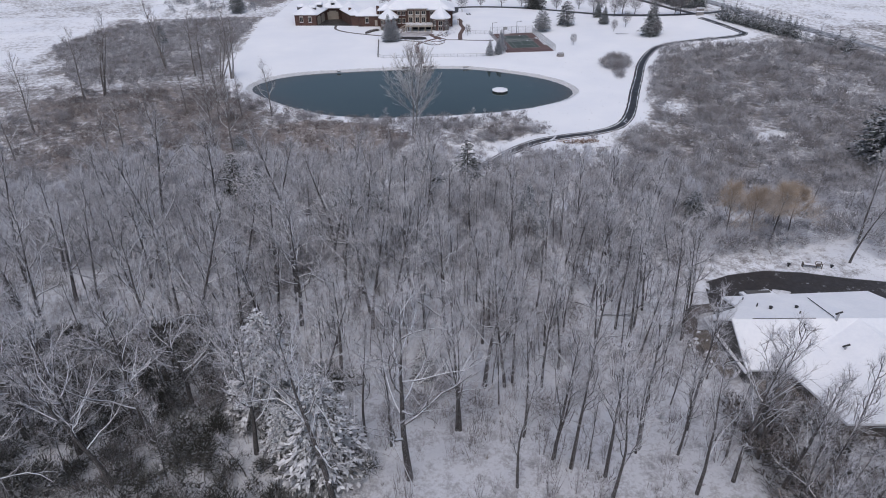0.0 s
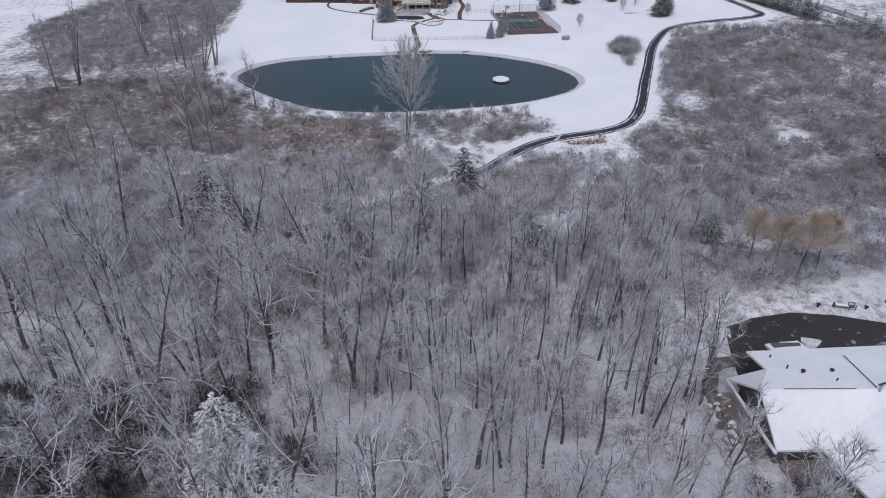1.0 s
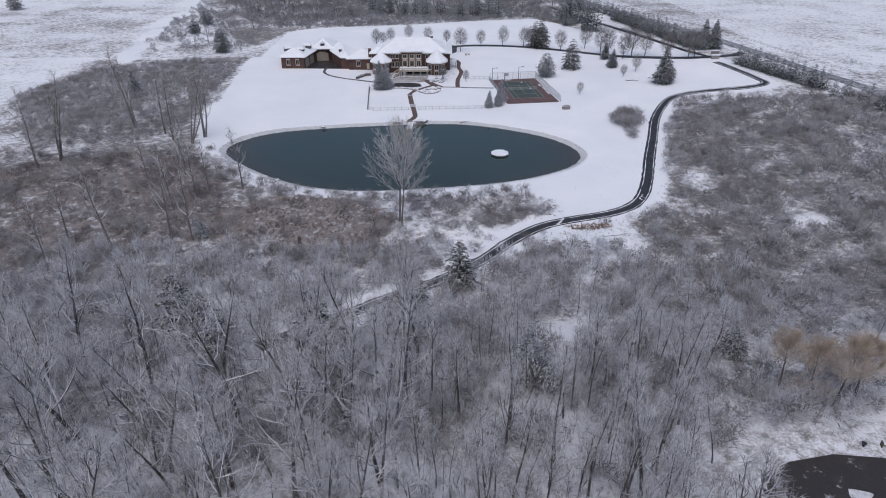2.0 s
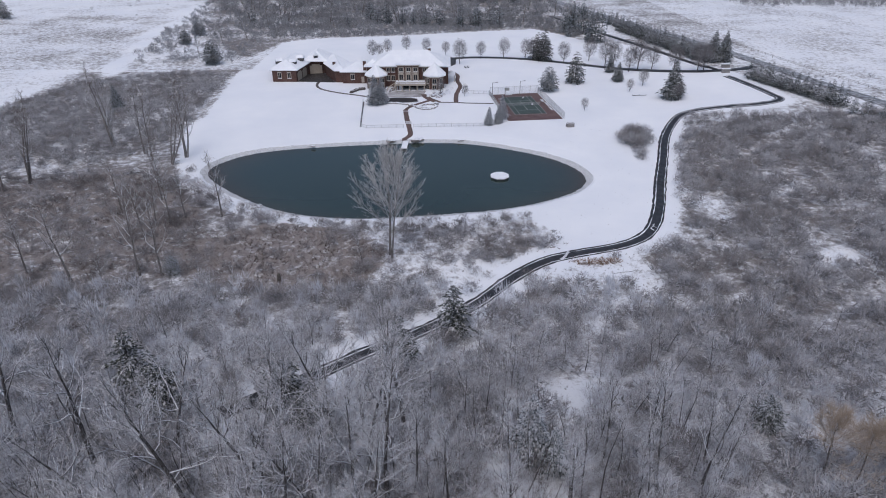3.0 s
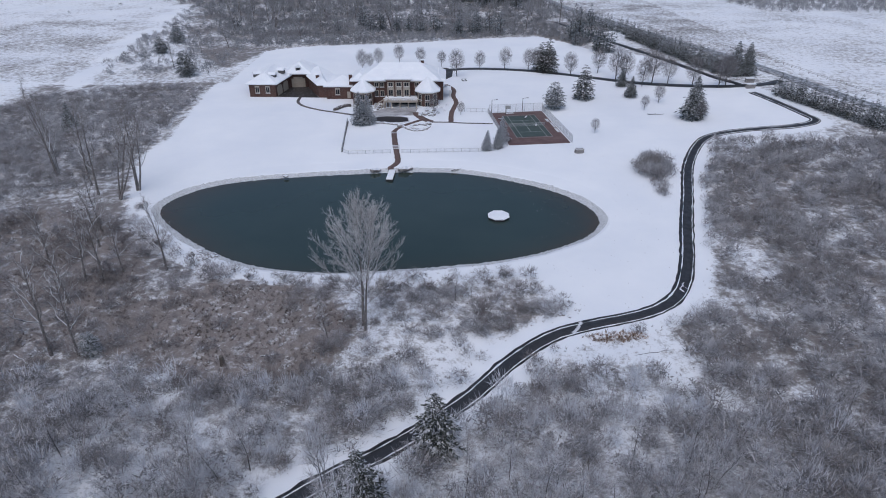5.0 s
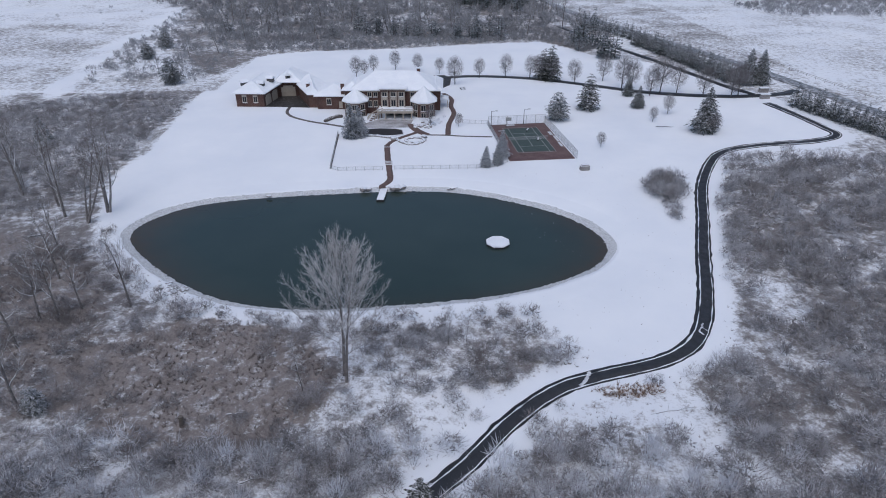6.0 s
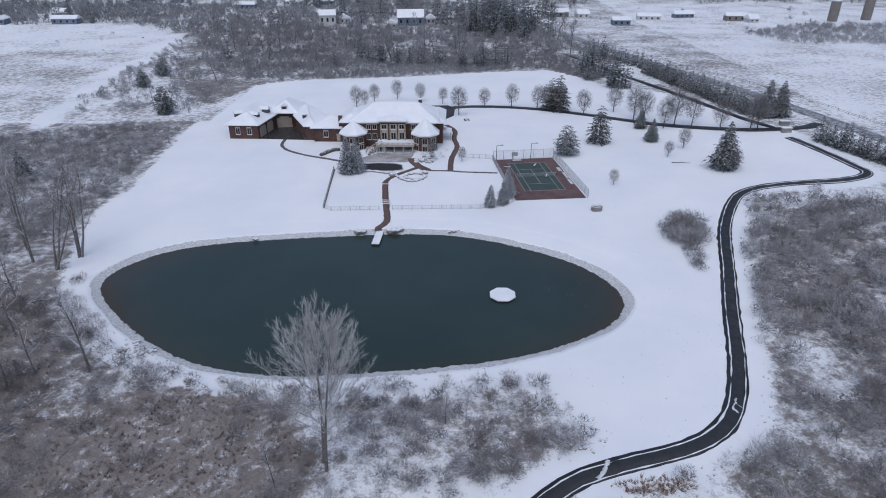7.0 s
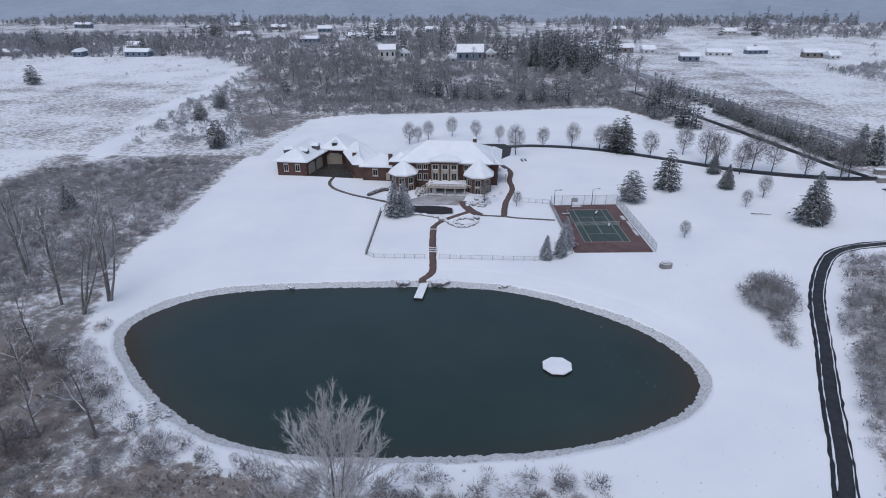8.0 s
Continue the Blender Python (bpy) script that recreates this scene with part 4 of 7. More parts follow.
def build_thickets():
    rng = np.random.default_rng(3)

    def east(x, y):
        zone = (x > 40) & (y > 118) & (x + y * 0.0 > 34) & ~((x < 60) & (y > 168))
        return zone * open_ground(x, y) * (0.55 + 0.45 * smooth(0.15, 0.4, patchy(x, y, 26, 1)))
    x, y = spread(11, (40, 158, 118, 258), 3.0, east)
    keep = (away(UPPER, x, y, False) > 6) & ~((y > 246) & (x > 112)) & (away(DRIVE, x, y, False) > 4.5) & (open_ground(x, y) > 0.4)
    x, y = x[keep], y[keep]
    size = np.minimum(2.2 + 3.4 * rng.random(len(x)) ** 1.5, 0.75 * away(DRIVE, x, y, False))
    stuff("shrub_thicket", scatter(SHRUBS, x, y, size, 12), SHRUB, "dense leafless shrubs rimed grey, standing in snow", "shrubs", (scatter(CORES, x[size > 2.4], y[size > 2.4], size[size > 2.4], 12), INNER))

    def south(x, y):
        return (y < 124) * (y > 84) * open_ground(x, y) * (0.5 + 0.5 * smooth(0.2, 0.5, patchy(x, y, 22, 2))) + (y >= 124) * (y < 146) * (x < 42) * open_ground(x, y) * 0.7 * smooth(0.15, 0.5, patchy(x, y, 17, 3))
    x, y = spread(13, (-95, 105, 84, 146), 2.55, south)
    size = 1.8 + 3.2 * rng.random(len(x)) ** 1.4
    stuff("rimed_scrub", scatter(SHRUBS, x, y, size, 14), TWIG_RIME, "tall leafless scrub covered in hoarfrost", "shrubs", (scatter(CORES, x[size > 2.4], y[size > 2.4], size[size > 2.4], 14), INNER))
    x, y = spread(34, (-80, 60, 92, 146), 4.2, lambda x, y: 0.7 * open_ground(x, y))
    stuff("hoary_saplings", scatter(SAPLINGS, x, y, rng.uniform(3.5, 6.5, len(x)), 35), TWIG_WHITE, "whitened saplings standing above the scrub", "saplings")

    def west(x, y):
        return (x < 30) * (y > 126) * (y < 206) * open_ground(x, y) * (0.74 + 0.26 * smooth(0.3, 0.6, patchy(x, y, 19, 4))) * np.where(inside(REEDS_AT, x, y), 0.35, 1.0)
    x, y = spread(15, (-125, 30, 126, 206), 2.6, west)
    size = 1.1 + 2.4 * rng.random(len(x)) ** 1.3
    stuff("marsh_shrubs", scatter(BRUSHES, x, y, size, 16), TWIG_MARSH, "scattered frosted shrubs in wet ground by the pond", "shrubs", (scatter(CORES, x[size > 2.5], y[size > 2.5], size[size > 2.5] * 0.9, 62), INNER))

    x, y = spread(48, (-72, 24, 166, 212), 2.1, lambda x, y: (x + y < 178) * (~inside(POND, x, y)) * smooth(2.6, 4.2, away(POND, x, y)) * smooth(17, 11, away(POND, x, y)) * 0.8 * smooth(0.2, 0.5, patchy(x, y, 13, 20)))
    stuff("bank_shrubs", scatter(SHRUBS, x, y, rng.uniform(0.9, 2.6, len(x)), 49), TWIG_MARSH, "bushy grey shrubs behind the pond bank", "shrubs")

    x, y = spread(60, (-4, 28, 150, 172), 1.7, lambda x, y: 0.6 * (away([(6, 155), (12, 158.5), (18, 161.5), (24.5, 165)], x, y, False) < 2.8) * (away(DRIVE, x, y, False) > 4.6) + 0.9 * (np.hypot((x - 6) / 5, (y - 169.5) / 2.5) < 1))
    size = np.minimum(rng.uniform(1.6, 3.2, len(x)), 0.62 * away(DRIVE, x, y, False))
    stuff("roadside_shrubs", scatter(SHRUBS, x, y, size, 61), TWIG_RIME, "thick hedge-like row of rimed bushes above the drive", "shrubs", (scatter(CORES, x, y, size, 61), INNER))

    def northwest(x, y):
        zone = inside([(-84, 236), (-86, 262), (-90, 318), (-118, 322), (-150, 306), (-160, 262), (-122, 206), (-96, 214)], x, y)
        return zone * 0.95
    x, y = spread(17, (-165, -80, 200, 325), 2.5, northwest)
    size = rng.uniform(1.7, 3.7, len(x))
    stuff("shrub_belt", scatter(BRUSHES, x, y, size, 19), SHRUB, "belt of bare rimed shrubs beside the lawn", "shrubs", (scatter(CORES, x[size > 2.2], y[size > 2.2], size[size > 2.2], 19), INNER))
    x, y = spread(18, (56, 76, 210, 246), 1.8, lambda x, y: 1.0 * (np.hypot((x - 63.9 - (y - 233) * 0.12) / 4.2, (y - 233.5) / 7.6) < 1) + 1.0 * (np.hypot((x - 62.2 - (y - 220) * 0.2) / 1.4, (y - 221) / 5.5) < 1))
    size = rng.uniform(3.0, 5.0, len(x)) * np.where(y < 226, 0.55, 1.0)
    stuff("drive_shrubs", scatter(SHRUBS, x, y, size, 52), SHRUB, "dense round clump of rimed bushes beside the drive", "shrubs", (scatter(CORES, x, y, size, 52), INNER))

    x, y = spread(30, (-78, -6, 24, 70), 2.0, lambda x, y: smooth(6, 26, -x - 0.4 * (y - 30) + 8) * 0.95)
    size = rng.uniform(1.5, 4.2, len(x))
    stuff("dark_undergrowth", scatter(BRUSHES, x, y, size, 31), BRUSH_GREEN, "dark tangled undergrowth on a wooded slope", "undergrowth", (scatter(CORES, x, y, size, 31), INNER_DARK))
    x, y = spread(50, (33, 72, 30, 56), 2.0, lambda x, y: 0.85 * ((x < 37.5) | (y < 54) & (x < 43) | (y < 47)) * smooth(30, 37, x + (y - 40) * 0.15))
    size = rng.uniform(1.8, 4.2, len(x))
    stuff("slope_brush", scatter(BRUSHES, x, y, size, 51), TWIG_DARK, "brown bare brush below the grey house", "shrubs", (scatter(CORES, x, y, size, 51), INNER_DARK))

    x, y = spread(32, (-74, 42, 26, 106), 2.15, lambda x, y: 0.85 * (~inside(NEAR_LOT, x, y)) * (0.25 + 0.75 * patchy(x, y, 18, 12)))
    stuff("forest_saplings", scatter(WHIPS, x, y, rng.uniform(2.5, 7.5, len(x)), 33), TWIG_MARSH, "thin bare saplings between woodland trees", "saplings")
    x, y = spread(36, (-74, 42, 26, 112), 1.5, lambda x, y: 0.5 * (~inside(NEAR_LOT, x, y)) * patchy(x, y, 12, 14) * (away(DRIVE, x, y, False) > 3))
    stuff("forest_weeds", scatter(TUFTS, x, y, rng.uniform(0.3, 0.9, len(x)), 37), TWIG_BROWN, "dry weeds and brush on a snowy forest floor", "weeds")
    x, y = spread(38, (-66, 40, 52, 96), 2.8, lambda x, y: 0.6 * (~inside(NEAR_LOT, x, y)) * smooth(0.2, 0.5, patchy(x, y, 14, 15)))
    stuff("forest_brush", scatter(BRUSHES, x, y, rng.uniform(1.6, 4.0, len(x)), 39), TWIG_MARSH, "rimed low brush at the edge of the woods", "shrubs")

    # close upright stems between the trees
    x, y = spread(53, (-50, 36, 58, 104), 2.6, lambda x, y: 0.36 * (~inside(NEAR_LOT, x, y)) * smooth(0.15, 0.6, patchy(x, y, 15, 22)) * (away(DRIVE, x, y, False) > 4))
    stuff("upright_stems", scatter(STEMS, x, y, rng.uniform(5.0, 11.0, len(x)), 54), STEM_BARK, "thin dark upright stems standing close in the woods", "saplings")

    # reeds and rank grass
    def reed(x, y):
        return inside(REEDS_AT, x, y) * (0.35 + 0.6 * smooth(0.25, 0.6, patchy(x, y, 11, 21))) + inside(MEADOW_W, x, y) * 0.75 * smooth(0.25, 0.5, patchy(x, y, 15, 5))
    x, y = spread(20, (-125, -5, 136, 206), 0.9, lambda x, y: reed(x, y) * open_ground(x, y))
    stuff("reed_bed", scatter(TUFTS, x, y, rng.uniform(0.5, 1.2, len(x)), 21), REED, "flattened brown reeds and dry grass by the pond", "reeds")

    # weeds standing through the snow
    def weed(x, y):
        return (~inside(LAWN, x, y)) * smooth(2.4, 4.5, away(DRIVE, x, y, False)) * 0.7 * (0.12 + 0.88 * patchy(x, y, 9, 6))
    x, y = spread(22, (-60, 90, 112, 250), 1.1, weed)
    x2, y2 = spread(47, (-60, 20, 168, 200), 1.2, lambda x, y: (away(POND, x, y) < 8) * (~inside(POND, x, y)) * (away(POND, x, y) > 1.6) * 0.7 * patchy(x, y, 7, 19))
    x, y = np.append(x, x2), np.append(y, y2)
    stuff("dry_weeds", scatter(TUFTS, x, y, rng.uniform(0.2, 0.7, len(x)), 23), TWIG_BROWN, "dry weed tufts poking out of the snow", "weeds")

    x, y = spread(58, (26, 74, 164, 250), 1.0, lambda x, y: inside(LAWN, x, y) * (away(POND, x, y) > 3) * (0.9 * smooth(4.5, 2.4, away(DRIVE, x, y, False)) * smooth(0.4, 0.75, patchy(x, y, 8, 31)) * (y < 215) + 0.16 * smooth(0.6, 0.85, patchy(x * 1.6 + y * 0.9, y * 0.35 - x * 0.2, 9, 32))))
    keep = away(DRIVE, x, y, False) > 2.2
    stuff("lawn_grass", scatter(TUFTS, x[keep], y[keep], rng.uniform(0.1, 0.26, keep.sum()), 59), TWIG_BROWN, "short dead grass showing through the snow of the lawn", "grass")

    # woods behind the lawn and beyond
    def clear(x, y):
        k = np.where((away(SECOND, x, y, False) < 7) | (away(PUBLIC, x, y, False) < 11), 0.0, 1.0)
        for cx, cy, r in HOMES:
            k = k * smooth(0.7, 1.1, np.hypot(x - cx, y - cy) / r)
        return k

    def north(x, y):
        edge = smooth(1.5, 5, away(LAWN, x, y)) * (~inside(LAWN, x, y))
        return inside(WOODS_NEAR, x, y) * edge * clear(x, y) * (0.5 + 0.5 * smooth(0.2, 0.5, patchy(x, y, 24, 7)))
    x, y = spread(24, (-180, 110, 345, 480), 2.95, north)
    size = rng.uniform(2.0, 4.0, len(x))
    stuff("north_scrub", scatter(THIN, x, y, size, 25), TWIG_HAZED, "soft grey scrub behind the snowy lawn", "shrubs", (scatter(THIN_CORES, x, y, size, 25), HAZED_INNER))
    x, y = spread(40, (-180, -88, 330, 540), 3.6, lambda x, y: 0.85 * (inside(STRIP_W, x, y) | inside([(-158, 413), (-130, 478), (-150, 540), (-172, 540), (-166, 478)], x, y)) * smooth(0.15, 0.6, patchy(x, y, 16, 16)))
    stuff("strip_shrubs", scatter(THIN, x, y, rng.uniform(1.4, 4.2, len(x)), 41), TWIG_HAZED, "scattered shrubs on a snowy strip between field and lawn", "shrubs")

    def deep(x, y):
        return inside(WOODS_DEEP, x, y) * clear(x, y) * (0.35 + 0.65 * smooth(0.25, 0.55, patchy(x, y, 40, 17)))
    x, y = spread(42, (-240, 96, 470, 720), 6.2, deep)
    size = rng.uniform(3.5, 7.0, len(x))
    stuff("north_woods", scatter(THIN, x, y, size, 43), TWIG_HAZED, "grey leafless woods among snowy clearings", "woods", (scatter(THIN_CORES, x, y, size, 43), HAZED_INNER))

    def beyond(x, y):
        open_field = inside([(-230, 400), (-215, 545), (-330, 560), (-900, 560), (-900, 200), (-120, 200)], x, y) | inside([(120, 420), (90, 560), (84, 640), (150, 780), (520, 700), (560, 300), (160, 250)], x, y)
        belt = inside([(-420, 562), (-240, 600), (-230, 690), (-420, 720), (-700, 700), (-700, 580)], x, y)
        return (~open_field) * (y > 560) * clear(x, y) * np.where(belt, 0.85, 0.8 * smooth(0.3, 0.6, patchy(x, y, 150, 8)) * (y > 690))
    x, y = spread(26, (-800, 800, 560, 960), 11.5, beyond)
    xb, yb = spread(45, (-700, -235, 562, 720), 10.0, lambda x, y: 0.9 * inside([(-420, 562), (-240, 600), (-230, 690), (-420, 720), (-700, 700), (-700, 580)], x, y) * clear(x, y))
    xc, yc = spread(46, (-620, 560, 870, 950), 12.0, lambda x, y: 0.9 * smooth(0.2, 0.4, patchy(x, y, 120, 18)))
    x, y = np.concatenate([x, xb, xc]), np.concatenate([y, yb, yc])
    keep = ~((x < -330) & (y > 730) & (y < 860))
    x, y = x[keep], y[keep]
    size = rng.uniform(6, 12, len(x))
    stuff("far_woods", scatter(MINI, x, y, size, 27), TWIG_HAZED, "hazy grey woods among distant houses", "woods", (scatter(MINI_CORES, x, y, size, 27), HAZED_INNER))
    x, y = spread(28, (-700, 520, 200, 900), 22, lambda x, y: ((x < -175) | (x > 160)) * 0.16 * patchy(x, y, 90, 9))
    x2, y2 = spread(44, (195, 330, 480, 600), 5.0, lambda x, y: inside([(200, 545), (262, 590), (330, 590), (330, 480), (214, 492)], x, y) * 0.8)
    x, y = np.append(x, x2), np.append(y, y2)
    keep = (away(PUBLIC, x, y, False) > 12) & ~((x > 150) & (y < 262))
    stuff("field_shrubs", scatter(THIN, x[keep], y[keep], np.where(x[keep] > 195, 4.2, 2.0) * rng.uniform(0.6, 1.4, keep.sum()), 29), TWIG_HAZED, "lone shrubs in snowy fields", "shrubs")


build_thickets()

# ---------------------------------------------------------------- trees that stand singly


def plant(kinds, spots, seed, lo=0.85, hi=1.15):
    """Copies of the tree kinds at spots (x, y) or (x, y, size)."""
    rng = random.Random(seed)
    for i, s in enumerate(spots):
        k = kinds[rng.randrange(len(kinds))]
        f = s[2] if len(s) > 2 else rng.uniform(lo, hi)
        ob = copy_thing(k, pose(s[0], s[1], ground_z(s[0], s[1]) - 0.05, rng.uniform(-2, 2), rng.uniform(-2, 2), rng.uniform(0, 360)))
        ob.matrix_basis = ob.matrix_basis @ Matrix.Diagonal((f, f, f, 1))


def drop_kinds(kinds):
    """The patterns themselves leave the place once copied."""
    for k in kinds:
        for o in (*k.children_recursive, k):
            bpy.data.objects.remove(o)


def round_tree_meshes(name, seed, H, wide, first, twig, fine, width):
    """A small tree whose fine crown starts low and is egg-shaped."""
    rng = np.random.default_rng(seed)
    tr = grow(rng, (0, 0, -0.3), (0, 0, 1), H * 0.8, 6, 0.03, 0.02)
    rad = np.linspace(0.15, 0.03, 7)
    v, f = frusta(tr[:-1], tr[1:], rad[:-1], rad[1:], 7)
    trunk = mesh_from(name + "_trunk", v, f, BARK, sharp=False)
    L0, L1, A, B, W = [], [], [], [], []
    mid, tall = H * (first + 1) / 2, H * (1 - first) / 2
    for i in range(26):
        d = unit(rng.normal(0, 1, 3) + np.array([0, 0, 0.3]))
        tip = np.array([0, 0, mid]) + d * np.array([wide, wide, tall]) * rng.uniform(0.7, 0.95)
        p, _ = at_line(tr, min(0.95, max(0.15, (tip[2] - np.hypot(tip[0], tip[1]) * 0.7) / (H * 0.8))))
        L0.append(p)
        L1.append(tip)
        for _ in range(fine):
            e = unit(rng.normal(0, 1, 3))
            q = np.array([0, 0, mid]) + e * np.array([wide, wide, tall]) * rng.uniform(0.35, 0.92)
            A.append(q)
            B.append(q + unit(e * 0.7 + rng.normal(0, 0.4, 3) + np.array([0, 0, 0.5])) * rng.uniform(0.4, 0.95))
            W.append(width)
    v, f = frusta(L0, L1, [0.05] * 26, [0.015] * 26, 4)
    limb = mesh_from(name + "_limbs", v, f, BARK, sharp=False)
    tri = slivers(A, B, np.array(W), rng)
    return trunk, limb, rimed_tips(mesh_from(name + "_twigs", tri.reshape(-1, 3), np.arange(len(tri) * 3).reshape(-1, 3), twig), len(tri))


def build_trees():
    wood = "bare woodland tree with snow along its limbs"
    F = "woodland trees"
    big = [tree_thing("bare_tree", bare_tree_meshes("oak%d" % i, 100 + i, 18 + i, 0.36, 0.26, 15, 1.0, 64, 4, 5, 6, lean=0.07, lift=0.07, reach=0.44, thick=1.5, crook=0.2), wood, F) for i in range(4)]
    slim = [tree_thing("slender_tree", bare_tree_meshes("ash%d" % i, 120 + i, 18.5, 0.235, 0.28, 14, 0.72, 44, 5, 4, 4, lean=0.045, lift=0.10, twig=TWIG, thick=1.4, crook=0.15), "slender bare tree with fine frosted twigs", F) for i in range(4)]
    pole = [tree_thing("young_tree", bare_tree_meshes("pole%d" % i, 140 + i, 12.5, 0.125, 0.18, 10, 0.66, 46, 5, 4, 3, lean=0.05, lift=0.10, tw=0.028, twig=TWIG), "young bare tree rimed with frost", F) for i in range(4)]
    # trees whose feet are seen
    plant(big, [(5.0, 57.0, 0.9), (-3.6, 43.5, 1.25), (-20, 70, 0.95), (-7.0, 67.2, 0.9), (25, 76, 0.85), (66, 85.5, 0.62), (71, 92, 0.7)], 1)
    plant(slim, [(7.5, 57, 1.0), (1.4, 50.1, 0.8), (11.8, 46, 1.0), (13.4, 44.6, 1.05), (24.8, 64.5, 0.9), (30.5, 66.7, 0.95), (32.4, 66.3, 0.9), (33.9, 69.6, 0.85), (-12.1, 77.5, 1.0), (5.2, 65.4, 0.9), (21.5, 73.5, 0.9), (16.8, 43.5, 1), (21.3, 47.2, 1), (30, 43, 1), (27.5, 50, 1.0), (33, 47, 1.0)], 2)
    rng = random.Random(4)
    taken = [(5, 57), (-3.6, 43.5)]

    def rows(n, x0, x1, y0, y1, gap):
        out = []
        for _ in range(n * 30):
            p = (rng.uniform(x0, x1), rng.uniform(y0, y1))
            if len(out) < n and all(math.hypot(p[0] - q[0], p[1] - q[1]) > gap for q in taken) and not inside(NEAR_LOT, p[0], p[1]) and away(DRIVE, p[0], p[1], False) > 5:
                out.append(p)
                taken.append(p)
        return out
    plant(big, rows(52, -68, 2, 38, 100, 3.8), 5, 0.75, 1.05)
    plant(big, rows(26, -62, 2, 68, 106, 3.0), 29, 0.6, 0.9)
    plant(slim, rows(50, -12, 36, 40, 98, 2.8), 6, 0.6, 0.95)
    plant(pole, rows(74, -74, 42, 44, 106, 2.2), 7, 0.6, 1.05)
    plant(pole, rows(34, -40, 36, 62, 86, 2.0), 27, 0.6, 1.0)
    plant(slim, rows(12, -30, 34, 64, 84, 2.0), 28, 0.6, 0.85)
    plant(pole, rows(40, -45, 45, 100, 128, 3.0), 8, 0.5, 0.75)
    plant(slim, rows(34, 30, 66, 32, 50, 2.2), 9, 0.6, 0.85)
    plant(pole, rows(16, 60, 130, 95, 150, 6.0), 10, 0.5, 0.7)
    # marsh trees west of the pond: tall, thin, dark
    marsh = [tree_thing("marsh_tree", bare_tree_meshes("marsh%d" % i, 160 + i, 15.5, 0.26, 0.26, 14, 0.85, 50, 2, 3, 4, lean=0.09, lift=0.09, twig=TWIG_BROWN, tw=0.028, thick=1.2, bark=PALE_BARK, crook=0.16, trunk_bark=GREY_BARK), "tall grey-brown half-dead tree in a marsh", "marsh trees") for i in range(3)]
    fork = [tree_thing("forked_tree", bare_tree_meshes("fork%d" % i, 170 + i, 16.5, 0.25, 0.30, 9, 0.7, 48, 2, 3, 4, lean=0.06, lift=0.10, stems=3, twig=TWIG_BROWN, tw=0.028, thick=1.1, bark=PALE_BARK, splay=0.16, crook=0.14, trunk_bark=GREY_BARK), "tall bare tree forking low into several stems", "marsh trees") for i in range(2)]
    plant(fork, [(-109, 199, 1.5), (-100.3, 228.5, 1.45), (-74, 219, 1.35), (-76, 213.5, 1.25)], 11)
    plant(marsh, [(-113, 193.5, 1.30), (-113, 165, 1.30), (-77.3, 183.3, 0.85), (-58.6, 151.2, 1.17), (-70.8, 148, 1.17), (-82.5, 152, 0.91), (-63.7, 146.2, 0.52), (-77.2, 135.5, 0.91), (-54, 151.2, 1.10), (-71.8, 195.7, 0.98), (-59, 178.2, 0.78), (-83, 216.5, 1.3), (-87.5, 222, 1.3), (-69.1, 188.8, 0.91), (-65, 174.8, 0.91), (-61.5, 174.6, 0.98), (-104.6, 142.4, 1.04), (-50.6, 179.2, 1.01), (-64, 166.6, 1.04)], 12)
    # the pale tree at the pond and two saplings
    pale = tree_thing("poplar", vase_tree_meshes("poplar", 187, 27.0, 10.0, 2, 27, PALE_BARK, TWIG_PALE), "tall pale twin-stemmed bare poplar by the pond")
    plant([pale], [(-7.7, 159.6, 1.0)], 13)
    plant(pole, [(-13.1, 154.9, 0.75), (8.5, 168, 0.45), (11.5, 169, 0.4)], 14)
    # willows with golden twigs
    will = tree_thing("willow", bare_tree_meshes("willow", 190, 9.5, 0.22, 0.3, 15, 1.15, 62, 15, 5, 6, lean=0.08, lift=0.06, fine=1.6, twig=TWIG_GOLD, tw=0.020, thick=1.1, reach=0.46), "bare willow with golden-orange twigs", "willows")
    plant([will], [(56, 92.2, 1.0), (53, 93.5, 0.85), (49.5, 94.5, 0.9), (60, 94, 0.9)], 15)
    # small round trees along the upper drive
    lol = [tree_thing("ornamental_tree", round_tree_meshes("lime%d" % i, 200 + i, 9.2, 2.9, 0.14, TWIG_GREY, 90, 0.045), "small bare ornamental tree with an oval crown", "trees along the drive") for i in range(3)]
    plant(lol, [(-31.3, 351, 1.0), (-28, 352, 0.8), (-24.7, 357.7, 0.9), (-15.7, 363.9, 0.95), (-5.5, 360.3, 0.9), (3.8, 356.6, 0.8), (10.5, 339, 1.3), (20.9, 350, 0.95), (31.9, 351, 1.1), (42, 349, 1.1), (45.5, 347, 1.2), (50.5, 344.5, 1.2), (59, 339.5, 1.15), (71.8, 345, 1.25), (76.8, 333, 1.45), (80, 331, 1.3), (84.2, 320, 1.3), (88.5, 322, 1.55), (94, 319.6, 1.25), (101, 312, 1.3), (109, 307, 1.45), (112.5, 309, 1.4), (90.8, 273, 0.8), (77, 290, 0.6), (84, 297, 0.8)], 16)
    plant(lol, [(11.4, 284.5, 0.55), (2.0, 286.5, 0.75), (54.5, 265.5, 0.55)], 17)
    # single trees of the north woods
    tall = [tree_thing("woods_tree", bare_tree_meshes("woods%d" % i, 220 + i, 15.0, 0.24, 0.3, 11, 0.75, 40, 3, 3, 4, lean=0.05, lift=0.12, twig=TWIG_HAZED, tw=0.09, thick=2.0, bark=PALE_BARK, stems=1 + (i == 2), trunk_bark=GREY_BARK), "tall grey bare tree above far scrub", "trees of the north woods") for i in range(3)]
